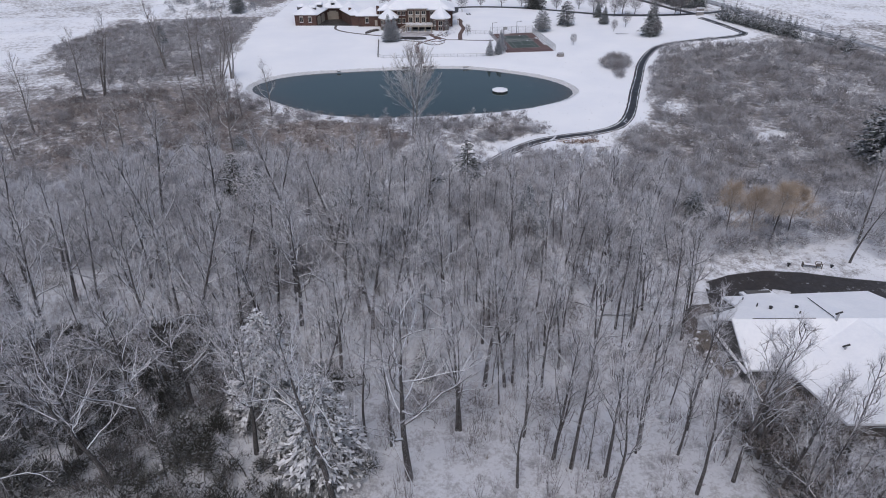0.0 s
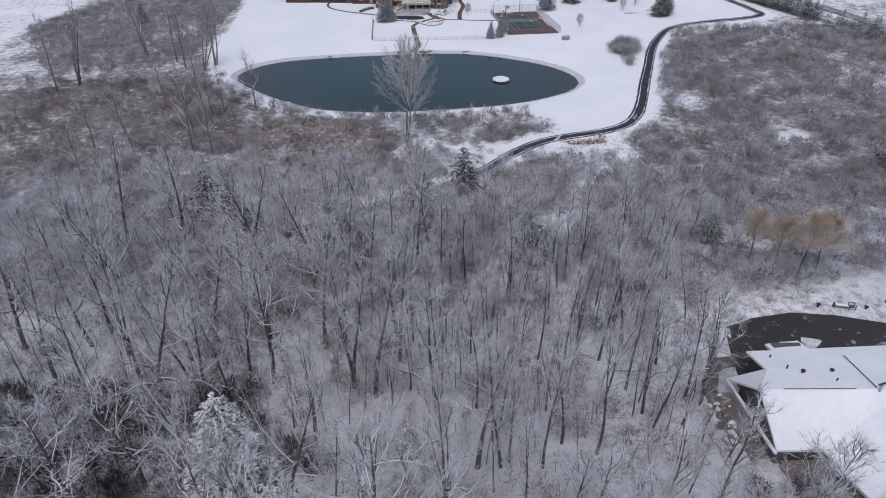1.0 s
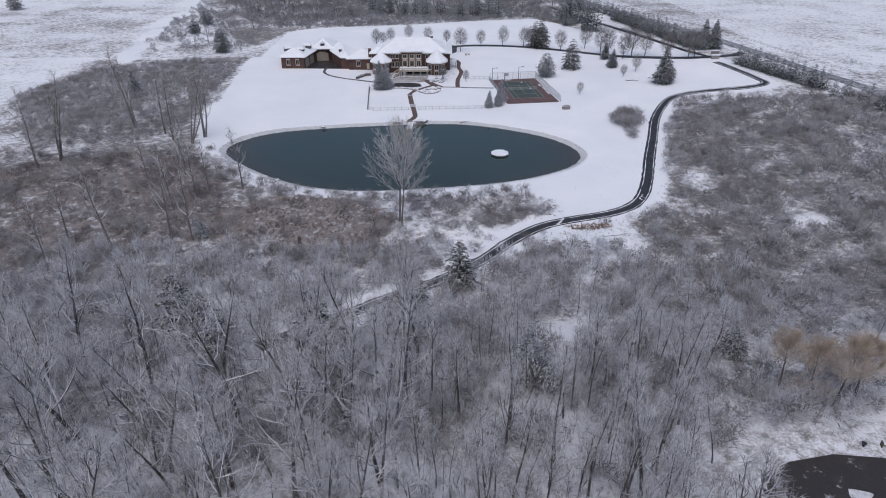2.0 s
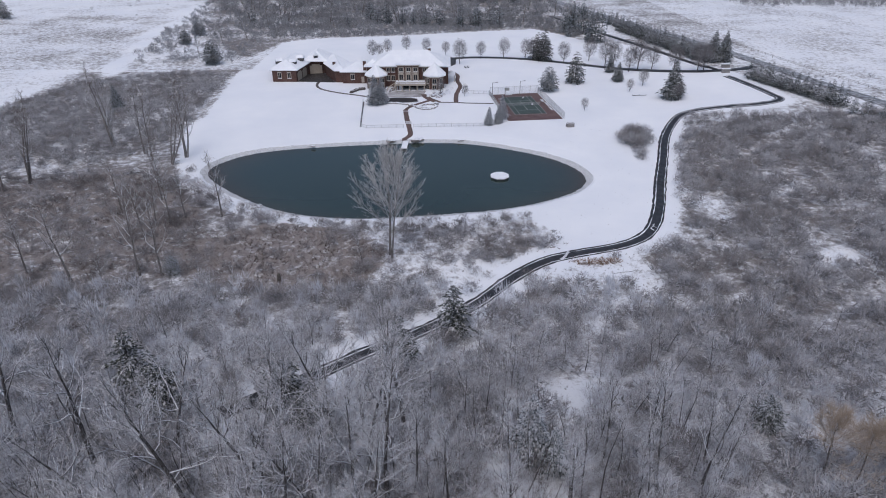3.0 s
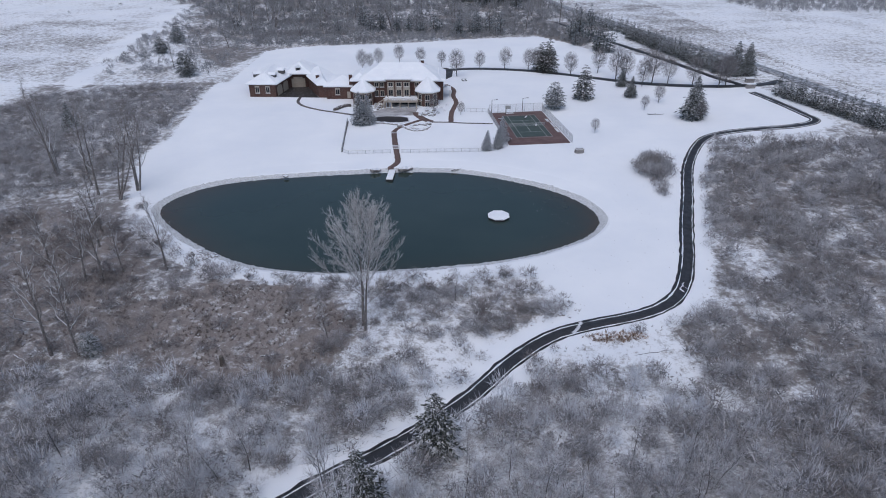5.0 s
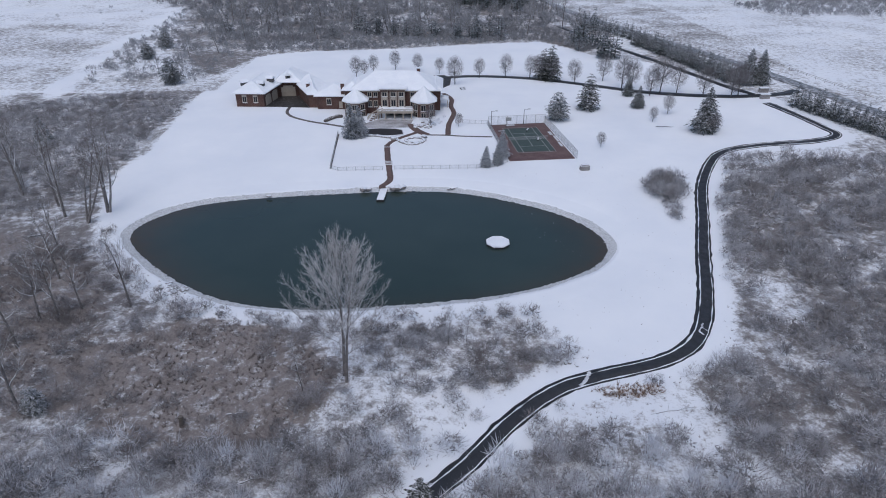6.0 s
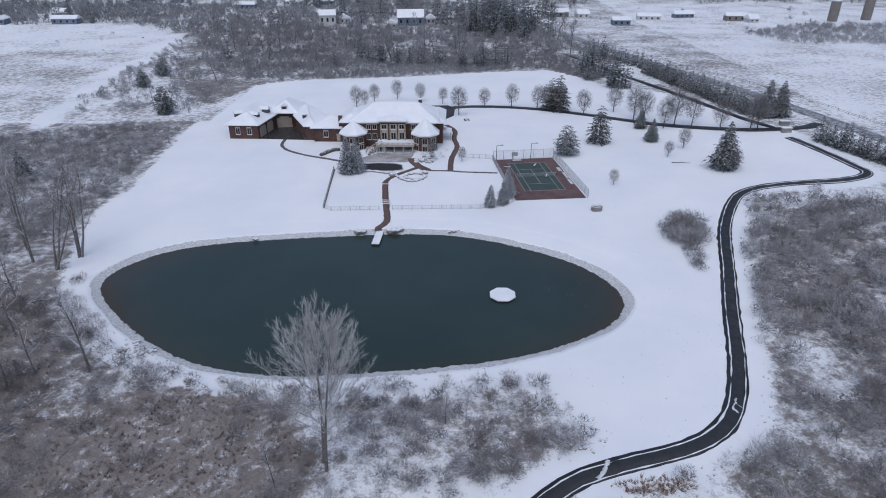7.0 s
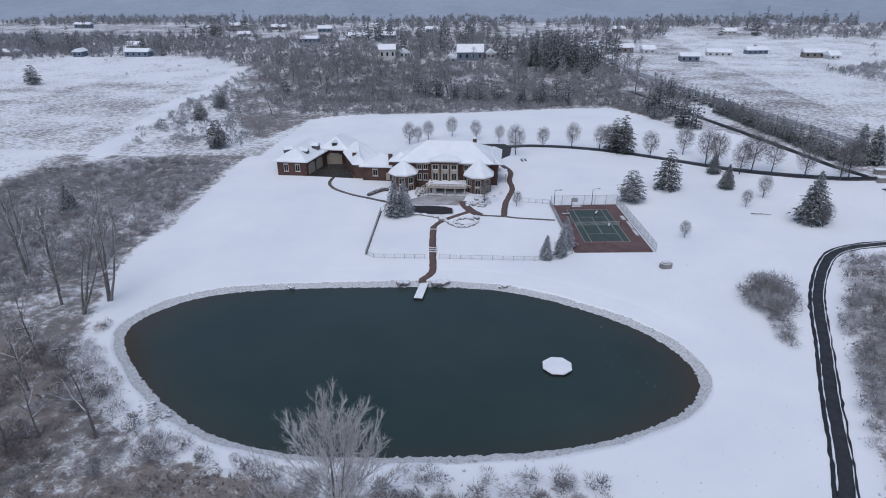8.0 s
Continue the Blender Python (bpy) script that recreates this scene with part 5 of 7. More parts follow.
    spots = [(-105, 397, 0.95), (-116, 353, 0.7), (-114, 383, 0.7), (-73, 420, 0.95), (-62, 428, 0.9), (-56, 482, 1.0), (-120, 498, 1.0)]
    for _ in range(900):
        p = (rng.uniform(-200, 80), rng.uniform(415, 680))
        if len(spots) < 125 and (inside(WOODS_NEAR, *p) or inside(WOODS_DEEP, *p)) and all(math.hypot(p[0] - h[0], p[1] - h[1]) > h[2] for h in HOMES) and not inside(LAWN, *p):
            spots.append((*p, rng.uniform(0.75, 1.25)))
    plant(tall, spots, 18)
    drop_kinds(tall)
    drop_kinds(big + slim + pole + marsh + fork + [pale, will] + lol)


def build_conifers():
    spruce = [conifer_thing("spruce", conifer_meshes("spruce%d" % i, 300 + i, 12.0, 4.7, 26, 17, 26, width=0.21), "dark green spruce lightly dusted with snow") for i in range(2)]
    blue = [conifer_thing("blue_spruce", conifer_meshes("blue%d" % i, 305 + i, 12.0, 3.7, 26, 15, 26, NEEDLE_BLUE, width=0.2, shape=0.75), "bluish spruce with snow along every bough", "blue spruces") for i in range(2)]
    pine = [conifer_thing("pine", conifer_meshes("pine%d" % i, 310 + i, 10.5, 4.8, 19, 14, 34, open_=0.12, bottom=0.08, shape=0.34, droop=0.06, width=0.2), "dark pine with snow on its boughs") for i in range(2)]
    frosty = [conifer_thing("frosted_pine", conifer_meshes("frost%d" % i, 315 + i, 11.0, 4.3, 19, 13, 30, NEEDLE_FROST, open_=0.15, bottom=0.04, shape=0.62, droop=0.16, width=0.22), "ragged grey-green pine thick with frost") for i in range(2)]
    snowy = [conifer_thing("snowy_fir", conifer_meshes("fir%d" % i, 320 + i, 12.5, 4.4, 26, 15, 40, NEEDLE_SNOWY, open_=0.15, droop=0.55, shape=0.55, width=0.23, long=0.14), "fir with boughs heavily laden with snow", "snow-laden firs") for i in range(2)]
    hedge = [conifer_thing("hedge_spruce", conifer_meshes("hedge%d" % i, 330 + i, 7.4, 2.3, 13, 9, 8, width=0.36, long=0.25), "spruce in a close-planted row beside the road", "spruce rows") for i in range(3)]
    far = [conifer_thing("far_pine", conifer_meshes("farpine%d" % i, 340 + i, 12.0, 3.9, 10, 7, 7, NEEDLE_HAZED, width=0.95, open_=0.05, shape=0.65, droop=0.12), "hazy dark pine in distant woods", "distant pines") for i in range(2)]
    plant(blue, [(-22.6, 273.5, 0.92), (-19.9, 274.6, 0.84), (18.6, 249.2, 0.52), (22, 251, 0.52), (23.8, 256, 0.7), (14.6, 98.5, 0.85), (17.4, 96, 0.6)], 30)
    plant(spruce, [ (89.5, 277, 1.17), (120.9, 323, 1.1), (126.1, 323.4, 1.05), (76.2, 306.5, 0.66), (76.5, 322, 0.62), (-116, 266, 0.8)], 21)
    plant(pine, [(45.2, 292, 0.9), (-105, 339, 1.0), (-135, 408, 0.9), (-133, 382, 0.75), (-284, 470, 1.1), (-52, 151.6, 0.42), (46.9, 104, 0.5), (101, 134, 1.5), (105, 129, 1.6)], 22)
    plant(frosty, [(58, 304.8, 1.15), (50, 346, 1.28), (47.5, 350, 1.1), (5.6, 130.2, 0.9), (-3.3, 119, 0.9), (-18, 107, 1.0), (-13.6, 104, 0.7), (-40.5, 111, 1.0), (-34.5, 106.5, 0.9)], 26)
    plant(snowy, [(-20.6, 54.5, 1.1), (-12.7, 45.0, 1.08), (-17.5, 47.5, 0.55), (-2.5, 59, 0.4)], 23, 0.9, 1.1)
    rng = random.Random(9)
    row = []
    for a, b, n in (((118.5, 327), (103, 412), 34), ((115.5, 327), (100, 412), 34), ((103, 415), (88, 470), 16), ((124.5, 294), (140, 252), 15), ((127.5, 294), (143, 253), 15), ((141, 249), (150, 228), 7)):
        for i in range(n):
            u = (i + rng.uniform(-0.25, 0.25)) / n
            row.append((a[0] + (b[0] - a[0]) * u + rng.uniform(-0.4, 0.4), a[1] + (b[1] - a[1]) * u, rng.uniform(0.8, 1.15)))
    plant(hedge, row, 24)
    clump = []
    for cx, cy, rx, ry, n in ((80, 384, 8, 12, 12), (80, 430, 10, 30, 26), (-30, 446, 14, 8, 7), (-8, 440, 20, 8, 9), (22, 434, 18, 10, 12), (36, 565, 34, 44, 80), (60, 640, 26, 40, 30), (-115, 445, 3, 3, 1), (-141, 536, 3, 3, 1), (-160, 553, 3, 3, 1), (-121, 563, 3, 3, 1), (-55, 433, 3, 3, 1), (-282, 713, 14, 10, 9), (-120, 720, 90, 50, 11), (-40, 740, 90, 50, 12), (230, 800, 60, 40, 8), (300, 880, 160, 30, 8), (-330, 820, 160, 60, 6), (-340, 610, 70, 20, 8), (-30, 620, 60, 24, 10)):
        for _ in range(n):
            clump.append((cx + rng.gauss(0, 0.5) * rx, cy + rng.gauss(0, 0.5) * ry, rng.uniform(0.7, 1.2) * (1.55 if cy > 560 else 0.95)))
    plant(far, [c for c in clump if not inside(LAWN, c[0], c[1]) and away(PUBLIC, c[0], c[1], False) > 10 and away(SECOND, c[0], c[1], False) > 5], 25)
    drop_kinds(spruce + blue + pine + frosty + snowy + hedge + far)


build_trees()
build_conifers()

# ---------------------------------------------------------------- buildings


def put(name, bm, mat, parent, label="", soft=False):
    """A part whose bmesh is in world coordinates."""
    m, p = Matrix.Identity(4), parent
    while p is not None:
        m = p.matrix_basis @ m
        p = p.parent
    bm.transform(m.inverted())
    bmesh.ops.recalc_face_normals(bm, faces=bm.faces)
    return part(name, bm, mat, parent, label, soft)


def window(parent, x, y, z0, z1, w, turn=0.0, arch=False, frame_mat=None):
    """A framed window proud of a wall whose outward side faces -y, turned about its own middle."""
    f = bmesh.new()
    t = 0.18
    for a in ((x - w / 2 - t, x - w / 2, z0 - t, z1 + t), (x + w / 2, x + w / 2 + t, z0 - t, z1 + t), (x - w / 2, x + w / 2, z1, z1 + t), (x - w / 2, x + w / 2, z0 - t, z0), (x - 0.05, x + 0.05, z0, z1)):
        box(f, a[0], a[1], y - 0.12, y + 0.1, a[2], a[3], turn, (x, y))
    if arch:
        box(f, x - w / 2 - t, x + w / 2 + t, y - 0.13, y + 0.1, z1 + t, z1 + t + 0.3, turn, (x, y))
    ob = put("window", f, frame_mat or TRIM, parent)
    for s in (-1, 1):
        put("pane", box(bmesh.new(), x + (s - 1) * w / 4 + 0.05 * (s > 0), x + (s + 1) * w / 4 - 0.05 * (s < 0), y - 0.05, y + 0.02, z0, z1, turn, (x, y)), GLASS_DARK, ob)
    sill = box(bmesh.new(), x - w / 2 - 0.2, x + w / 2 + 0.2, y - 0.22, y + 0.05, z0 - 0.28, z0 - 0.14, turn, (x, y))
    put("sill", sill, SNOW, ob)
    return ob


def tower(house, cx, cy, r, z0, eave, apex, win):
    ring = lambda rad: [(cx + rad * math.cos(radians(22.5 + 45 * k)), cy + rad * math.sin(radians(22.5 + 45 * k))) for k in range(8)]
    wall = put("tower", prism(bmesh.new(), ring(r), z0, eave), BRICK, house)
    bm = bmesh.new()
    o = ring(r + 0.9)
    lo = [bm.verts.new((*p, eave - 0.1)) for p in o]
    up = [bm.verts.new((*p, eave + 0.3)) for p in o]
    top = bm.verts.new((cx, cy, apex))
    for i in range(8):
        bm.faces.new((lo[i], lo[(i + 1) % 8], up[(i + 1) % 8], up[i]))
        bm.faces.new((up[i], up[(i + 1) % 8], top))
    bm.faces.new(lo[::-1])
    put("roof", bm, SNOW, house, "steep eight-sided snow-covered tower roof")
    put("cornice", prism(bmesh.new(), ring(r + 0.25), eave - 0.55, eave - 0.11), TRIM, house)
    for az in (-135, -90, -45):
        rr = r * math.cos(radians(22.5))
        wx, wy = cx + rr * math.cos(radians(az)), cy + rr * math.sin(radians(az))
        for z_lo, z_hi in win:
            window(house, wx, wy, z_lo, z_hi, 1.5, az + 90)
    return wall


def build_mansion():
    g = 2.2
    h = tagged(thing("brick_mansion", -18, 305, g), "large red-brick house with snow-covered hipped roofs and two round towers", "house")
    # main block, central bay and recesses
    put("wall", box(bmesh.new(), -24.5, 2.5, 299, 315, g - 1, 10.8), BRICK, h)
    put("wall", box(bmesh.new(), -15.6, -7.0, 297.6, 300, g - 1, 11.6), BRICK, h)
    put("wall", box(bmesh.new(), -28.5, -23.5, 301.5, 314, g - 1, 10.0), BRICK, h)
    put("wall", box(bmesh.new(), 1.5, 5.0, 303, 318, g - 1, 9.6), BRICK, h)
    put("cornice", box(bmesh.new(), -24.8, 2.8, 298.7, 315.3, 10.2, 10.75), TRIM, h)
    put("cornice", box(bmesh.new(), -15.9, -6.7, 297.3, 300, 11.05, 11.5), TRIM, h)
    put("roof", hip(bmesh.new(), -26, 4, 297.9, 316.5, 10.7, 4.4, 0.42), SNOW, h, "broad snow-covered hipped roof")
    put("roof", hip(bmesh.new(), -16.4, -6.2, 296.8, 309, 11.5, 1.0, 0.5), SNOW, h)
    put("roof", hip(bmesh.new(), -29.5, -22.5, 300.6, 315, 9.9, 2.2, 0.5), SNOW, h)
    put("roof", hip(bmesh.new(), 0.5, 6.0, 302, 319, 9.5, 1.8, 0.5), SNOW, h)
    # tall windows of the bay with cream panels between the storeys
    for x in (-14.1, -11.1, -8.3):
        window(h, x, 297.6, 9.0, 10.3, 1.45)
        window(h, x, 297.6, 5.5, 7.6, 1.45)
        put("panel", box(bmesh.new(), x - 0.85, x + 0.85, 297.5, 297.6, 7.85, 8.6), TRIM, h)
        for s in (-1, 1):
            put("pilaster", box(bmesh.new(), x + s * 1.1 - 0.1, x + s * 1.1 + 0.1, 297.45, 297.6, 4.6, 10.6), TRIM, h)
    for x in (-19.4, -17.4, -4.6):
        window(h, x, 299, 8.5, 9.9, 1.2)
        window(h, x, 299, 5.0, 6.9, 1.2)
    tower(h, -24.2, 297.8, 4.0, g - 1, 7.7, 11.6, ((5.0, 6.7), (2.7, 4.2)))
    tower(h, -0.6, 298.0, 4.1, g - 1, 7.6, 12.6, ((4.8, 6.6), (2.4, 4.0)))
    # terrace on columns
    put("terrace", box(bmesh.new(), -16.4, -4.0, 292.2, 299, 4.5, 5.0), TRIM, h, "cream terrace slab on columns")
    put("terrace_snow", box(bmesh.new(), -16.1, -4.3, 293, 298.9, 5.0, 5.15), SNOW, h)
    for x in (-16.0, -13.5, -10.5, -7.5, -4.6):
        put("column", rod(bmesh.new(), (x, 292.7, g - 0.3), (x, 292.7, 4.5), 0.24, 0.2, 10), TRIM, h)
    rail = bmesh.new()
    box(rail, -16.4, -4.0, 292.25, 292.5, 5.75, 5.93)
    box(rail, -16.4, -4.0, 292.28, 292.46, 5.01, 5.1)
    put("railing", rail, TRIM, h)
    for i in range(31):
        x = -16.2 + i * 0.4
        put("baluster", box(bmesh.new(), x - 0.07, x + 0.07, 292.3, 292.45, 5.1, 5.75), TRIM, h)
    put("snow_cap", box(bmesh.new(), -16.4, -4.0, 292.2, 292.55, 5.93, 6.02), SNOW, h)
    # dark glazed doors under the terrace
    for i in range(4):
        x = -14.8 + i * 2.9
        put("garden_door", box(bmesh.new(), x - 1.1, x + 1.1, 297.45, 297.6, g, 4.4), GLASS_DARK, h)
    # stair that turns down from the terrace
    for i in range(11):
        u = i / 10
        a = radians(95 + 75 * u)
        cx, cy = -15.2 + 1.0 + 4.2 * math.cos(a), 289.6 + 4.2 * math.sin(a) + 0.6
        put("step", box(bmesh.new(), cx - 1.1, cx + 1.1, cy - 0.35, cy + 0.35, g - 0.3, 4.4 - 2.0 * u, 5 + 75 * u, (cx, cy)), PAVER if i % 2 else SNOW_DIRTY, h)
    for s, zz in ((-1, 0), (1, 0)):
        bm = bmesh.new()
        prev = None
        for i in range(11):
            u = i / 10
            a = radians(95 + 75 * u)
            rr = 4.2 + s * 1.2
            p = (-14.2 + rr * math.cos(a), 290.2 + rr * math.sin(a), 5.3 - 2.0 * u)
            if prev:
                rod(bm, prev, p, 0.16, 0.16, 6)
            rod(bm, (p[0], p[1], p[2] - 1.0), p, 0.08, 0.08, 5)
            prev = p
        put("stair_rail", bm, TRIM, h)
    # chimneys
    for x, y, z in ((-29.6, 304.5, 11.6), (-43.5, 312, 9.6), (-3.0, 313.5, 14.8)):
        c = put("chimney", box(bmesh.new(), x - 0.6, x + 0.6, y - 0.5, y + 0.5, 6.5, z), BRICK, h)
        put("cap", box(bmesh.new(), x - 0.75, x + 0.75, y - 0.65, y + 0.65, z, z + 0.3), SNOW, c)
    # linking wing
    put("wall", box(bmesh.new(), -39, -27, 304.2, 316, g - 0.5, 7.2), BRICK, h)
    put("roof", hip(bmesh.new(), -40, -26.5, 303.3, 317, 7.1, 3.0, 0.45), SNOW, h)
    window(h, -34.8, 304.2, 4.2, 6.0, 1.4, 0, True)
    put("side_door", box(bmesh.new(), -31.2, -30.0, 304.05, 304.2, g + 0.6, 5.2), TRIM, h, "cream side door")
    # garage court: three blocks about a dark yard
    put("wall", prism(bmesh.new(), [(-69, 307), (-58.9, 306.8), (-56.6, 320.5), (-57, 331), (-69, 331)], g, 7.3), BRICK, h)
    put("wall", prism(bmesh.new(), [(-56.8, 320.6), (-48.6, 322), (-48.6, 333), (-56.8, 333)], g, 7.9), BRICK, h)
    put("wall", prism(bmesh.new(), [(-48.8, 319.5), (-42.2, 306), (-38.8, 306), (-38.8, 320), (-45, 330), (-48.8, 330)], g, 7.2), BRICK, h)
    bm = bmesh.new()
    lo = [bm.verts.new(p) for p in ((-70, 306, 7.25), (-58.0, 305.8, 7.25), (-55.4, 320.5, 7.25), (-56, 332, 7.25), (-70, 332, 7.25))]
    up = [bm.verts.new(v.co + Vector((0, 0, 0.35))) for v in lo]
    a, b = bm.verts.new((-63.8, 312, 10.6)), bm.verts.new((-63.2, 326, 10.6))
    for i in range(5):
        bm.faces.new((lo[i], lo[(i + 1) % 5], up[(i + 1) % 5], up[i]))
    for f in ((up[0], up[1], a), (up[1], up[2], b, a), (up[2], up[3], b), (up[3], up[4], b), (up[4], up[0], a, b), tuple(lo[::-1])):
        bm.faces.new(f)
    put("roof", bm, SNOW, h)
    put("roof", hip(bmesh.new(), -58.5, -47.5, 319.6, 334, 7.85, 3.6, 0.45), SNOW, h)
    bm = bmesh.new()
    lo = [bm.verts.new((x, y, 7.15)) for x, y in ((-49.6, 319.6), (-42.6, 305.2), (-38.2, 305.2), (-38.2, 321), (-44.5, 331), (-49.6, 331))]
    up = [bm.verts.new(v.co + Vector((0, 0, 0.3))) for v in lo]
    a, b = bm.verts.new((-41.0, 309.5, 9.3)), bm.verts.new((-45.4, 325, 10.2))
    for i in range(6):
        bm.faces.new((lo[i], lo[(i + 1) % 6], up[(i + 1) % 6], up[i]))
    for f in ((up[0], up[1], a, b), (up[1], up[2], a), (up[2], up[3], b, a), (up[3], up[4], b), (up[4], up[5], b), (up[5], up[0], b), tuple(lo[::-1])):
        bm.faces.new(f)
    put("roof", bm, SNOW, h)
    for x in (-65.9, -61.9):
        window(h, x, 306.9, 4.1, 6.1, 1.3, 0, True)
    for u in (0.27, 0.68):
        x, y = -58.9 + 2.3 * u, 306.8 + 13.7 * u
        d = put("garage_door", box(bmesh.new(), x - 2.3, x + 2.3, y - 0.12, y + 0.12, g + 0.2, 5.6, 80.5, (x, y)), DOOR_PAINT, h)
        put("arch", box(bmesh.new(), x - 1.7, x + 1.7, y - 0.11, y + 0.11, 5.6, 6.1, 80.5, (x, y)), DOOR_PAINT, d)
    d = put("garage_door", box(bmesh.new(), -55.9, -50.6, 320.9, 321.4, g + 0.2, 5.9, 9.7, (-53.2, 321.2)), DOOR_PAINT, h)
    put("arch", box(bmesh.new(), -55.0, -51.5, 320.95, 321.4, 5.9, 6.5, 9.7, (-53.2, 321.2)), DOOR_PAINT, d)
    # dormers
    for x, y, z, t in ((-60.6, 312.5, 8.3, 80), (-58.6, 318.5, 8.6, 80), (-53, 321.8, 8.9, 10), (-67.5, 313, 8.5, -60)):
        m = Matrix.Translation((x, y, z)) @ Matrix.Rotation(radians(t), 4, "Z")
        bm = box(bmesh.new(), -0.9, 0.9, -0.9, 1.4, 0, 1.3)
        bm.transform(m)
        dm = put("dormer", bm, SIDING, h)
        bm = hip(bmesh.new(), -1.2, 1.2, -1.1, 1.9, 1.3, 0.8, 0.5, 0.15, True)
        bm.transform(m)
        put("dormer_roof", bm, SNOW, dm)
        bm = box(bmesh.new(), -0.5, 0.5, -0.95, -0.88, 0.3, 1.1)
        bm.transform(m)
        put("pane", bm, GLASS_DARK, dm)
    # porch at the east side
    put("porch_roof", hip(bmesh.new(), 4.5, 8.0, 306, 311, 5.2, 0.8, 0.5, 0.25), SNOW, h)
    for x, y in ((4.9, 306.4), (7.6, 306.4), (7.6, 310.6)):
        put("porch_post", box(bmesh.new(), x - 0.12, x + 0.12, y - 0.12, y + 0.12, g, 5.2), TRIM, h)


def flat(name, plan, mat, label, lift=0.07, category="paving", kind="structure"):
    """A thin slab on the ground over a plan of corners."""
    bm = bmesh.new()
    zs = [float(base_height(np.array([x]), np.array([y]))[0]) + lift for x, y in plan]
    top = [bm.verts.new((x, y, z)) for (x, y), z in zip(plan, zs)]
    low = [bm.verts.new((x, y, z - 0.3)) for (x, y), z in zip(plan, zs)]
    n = len(plan)
    for i in range(n):
        bm.faces.new((low[i], low[(i + 1) % n], top[(i + 1) % n], top[i]))
    bm.faces.new(top)
    bmesh.ops.recalc_face_normals(bm, faces=bm.faces)
    return tagged(part(name, bm, mat), label, category, kind=kind)


def build_yard():
    flat("pavement_court", [(-58.8, 306.9), (-42.3, 305.9), (-48.7, 319.4), (-48.9, 321.8), (-56.6, 320.4)], ASPHALT_WET, "dark wet asphalt yard before garage doors")
    flat("pavement_forecourt", [(0, 331), (3, 329), (8.5, 338), (9, 350), (6, 354), (-6, 353)], ASPHALT_WET, "dark wet forecourt behind the brick house")
    flat("pavement_patio", [(-21, 286.5), (-19.8, 283.0), (-5.0, 283.6), (-4.0, 292), (-16, 292)], mottled("patio_paving", (0.16, 0.145, 0.14), (0.5, 0.5, 0.52), 0.3, 0.8), "paved terrace with thin trodden snow", 0.08)
    paths = (("path_garden", [(-49.6, 306), (-49.2, 300), (-45.8, 294.5), (-39.1, 289.8), (-33, 287), (-27.5, 284.5), (-22, 282)], 0.55, PATH_DARK, "narrow bare path curving across the snowy lawn"),
             ("path_side", [(5.9, 325), (9, 317.5), (8.9, 308), (9.9, 299), (8.2, 287), (7.9, 276)], 0.85, PAVER, "brick garden path beside the house"),
             ("path_cross", [(22, 274.4), (12.4, 275), (7.9, 275.8), (1.3, 276.1)], 0.4, PATH_DARK, "thin bare path towards a sports court"),
             ("path_terrace", [(1.3, 276.1), (-1.6, 279.5), (-3.6, 283.5), (-4.5, 287)], 1.3, PAVER, "brick path up to the terrace"),
             ("path_fire", [(-10.7, 266), (-9.6, 269.4), (-6.5, 273.9), (-1.6, 279)], 0.7, PAVER, "brick path curving through a rock garden"),
             ("path_dock", [(-10.7, 266), (-9.6, 256), (-8.4, 247), (-7.6, 241), (-8.2, 238.4), (-9.3, 236.6), (-9.0, 234.8)], 0.85, PAVER, "straight brick path from the garden to the dock"))
    for i, (n, pts, w, mat, label) in enumerate(paths):
        tagged(new(n, mesh_from(n, *strip(spline(pts, 0.8), w, -w, 0.10 + 0.004 * i, wob=0.05, seed=40 + i), mat)), label, "path", kind="structure")
    for i, y in enumerate((264.5, 252.6, 251.4, 250.2)):
        x = -10.5 + (264.5 - y) * 0.13
        tagged(part("garden_step", box(bmesh.new(), x - 1.0, x + 1.0, y - 0.22, y + 0.22, 2.2, 2.62, 0, (0, 0), 0.03), SNOW_DIRTY), "snow-covered stone step across the path", "step", "steps in the path")
    # pool-like dark basin before the terrace
    pool = tagged(thing("garden_pool", -12, 278, 2.3), "dark garden pool with a stone edge below the terrace", "pool")
    plan = [(-19.3, 281.6), (-18.8, 276.2), (-15.0, 274.9), (-9.5, 275.0), (-6.3, 276.2), (-7.0, 280.6), (-9.5, 282.0), (-14, 282.3)]
    put("water", prism(bmesh.new(), plan, 2.2, 2.56), mottled("pool_water", (0.012, 0.010, 0.011), (0.03, 0.024, 0.024), 0.6, 0.5), pool)
    bm = bmesh.new()
    for (ax, ay), (bx, by) in zip(plan, plan[1:] + plan[:1]):
        rod(bm, (ax, ay, 2.55), (bx, by, 2.55), 0.16, 0.16, 6)
    put("edging", bm, SNOW_DIRTY, pool)
    # low clipped hedge by the wing
    bm = bmesh.new()
    for i in range(14):
        u = i / 13
        bmesh.ops.create_icosphere(bm, subdivisions=2, radius=0.75, matrix=Matrix.Translation((-33.6 + 4.4 * u, 289.6 + 5 * math.sin(u * 1.6), 2.8)) @ Matrix.Diagonal((1, 1, 0.9, 1)))
    for v in bm.verts:
        v.co += Vector(noise.noise_vector(v.co * 1.7)) * 0.22
    tagged(part("clipped_hedge", bm, mottled("hedge_leaves", (0.03, 0.025, 0.022), (0.09, 0.07, 0.06), 3.0, 0.9, snow=(0.75, 1.1))), "low dark clipped hedge curving beside the house", "hedge")
    # stones about the pool and the fire ring
    rng = random.Random(12)
    spots = []
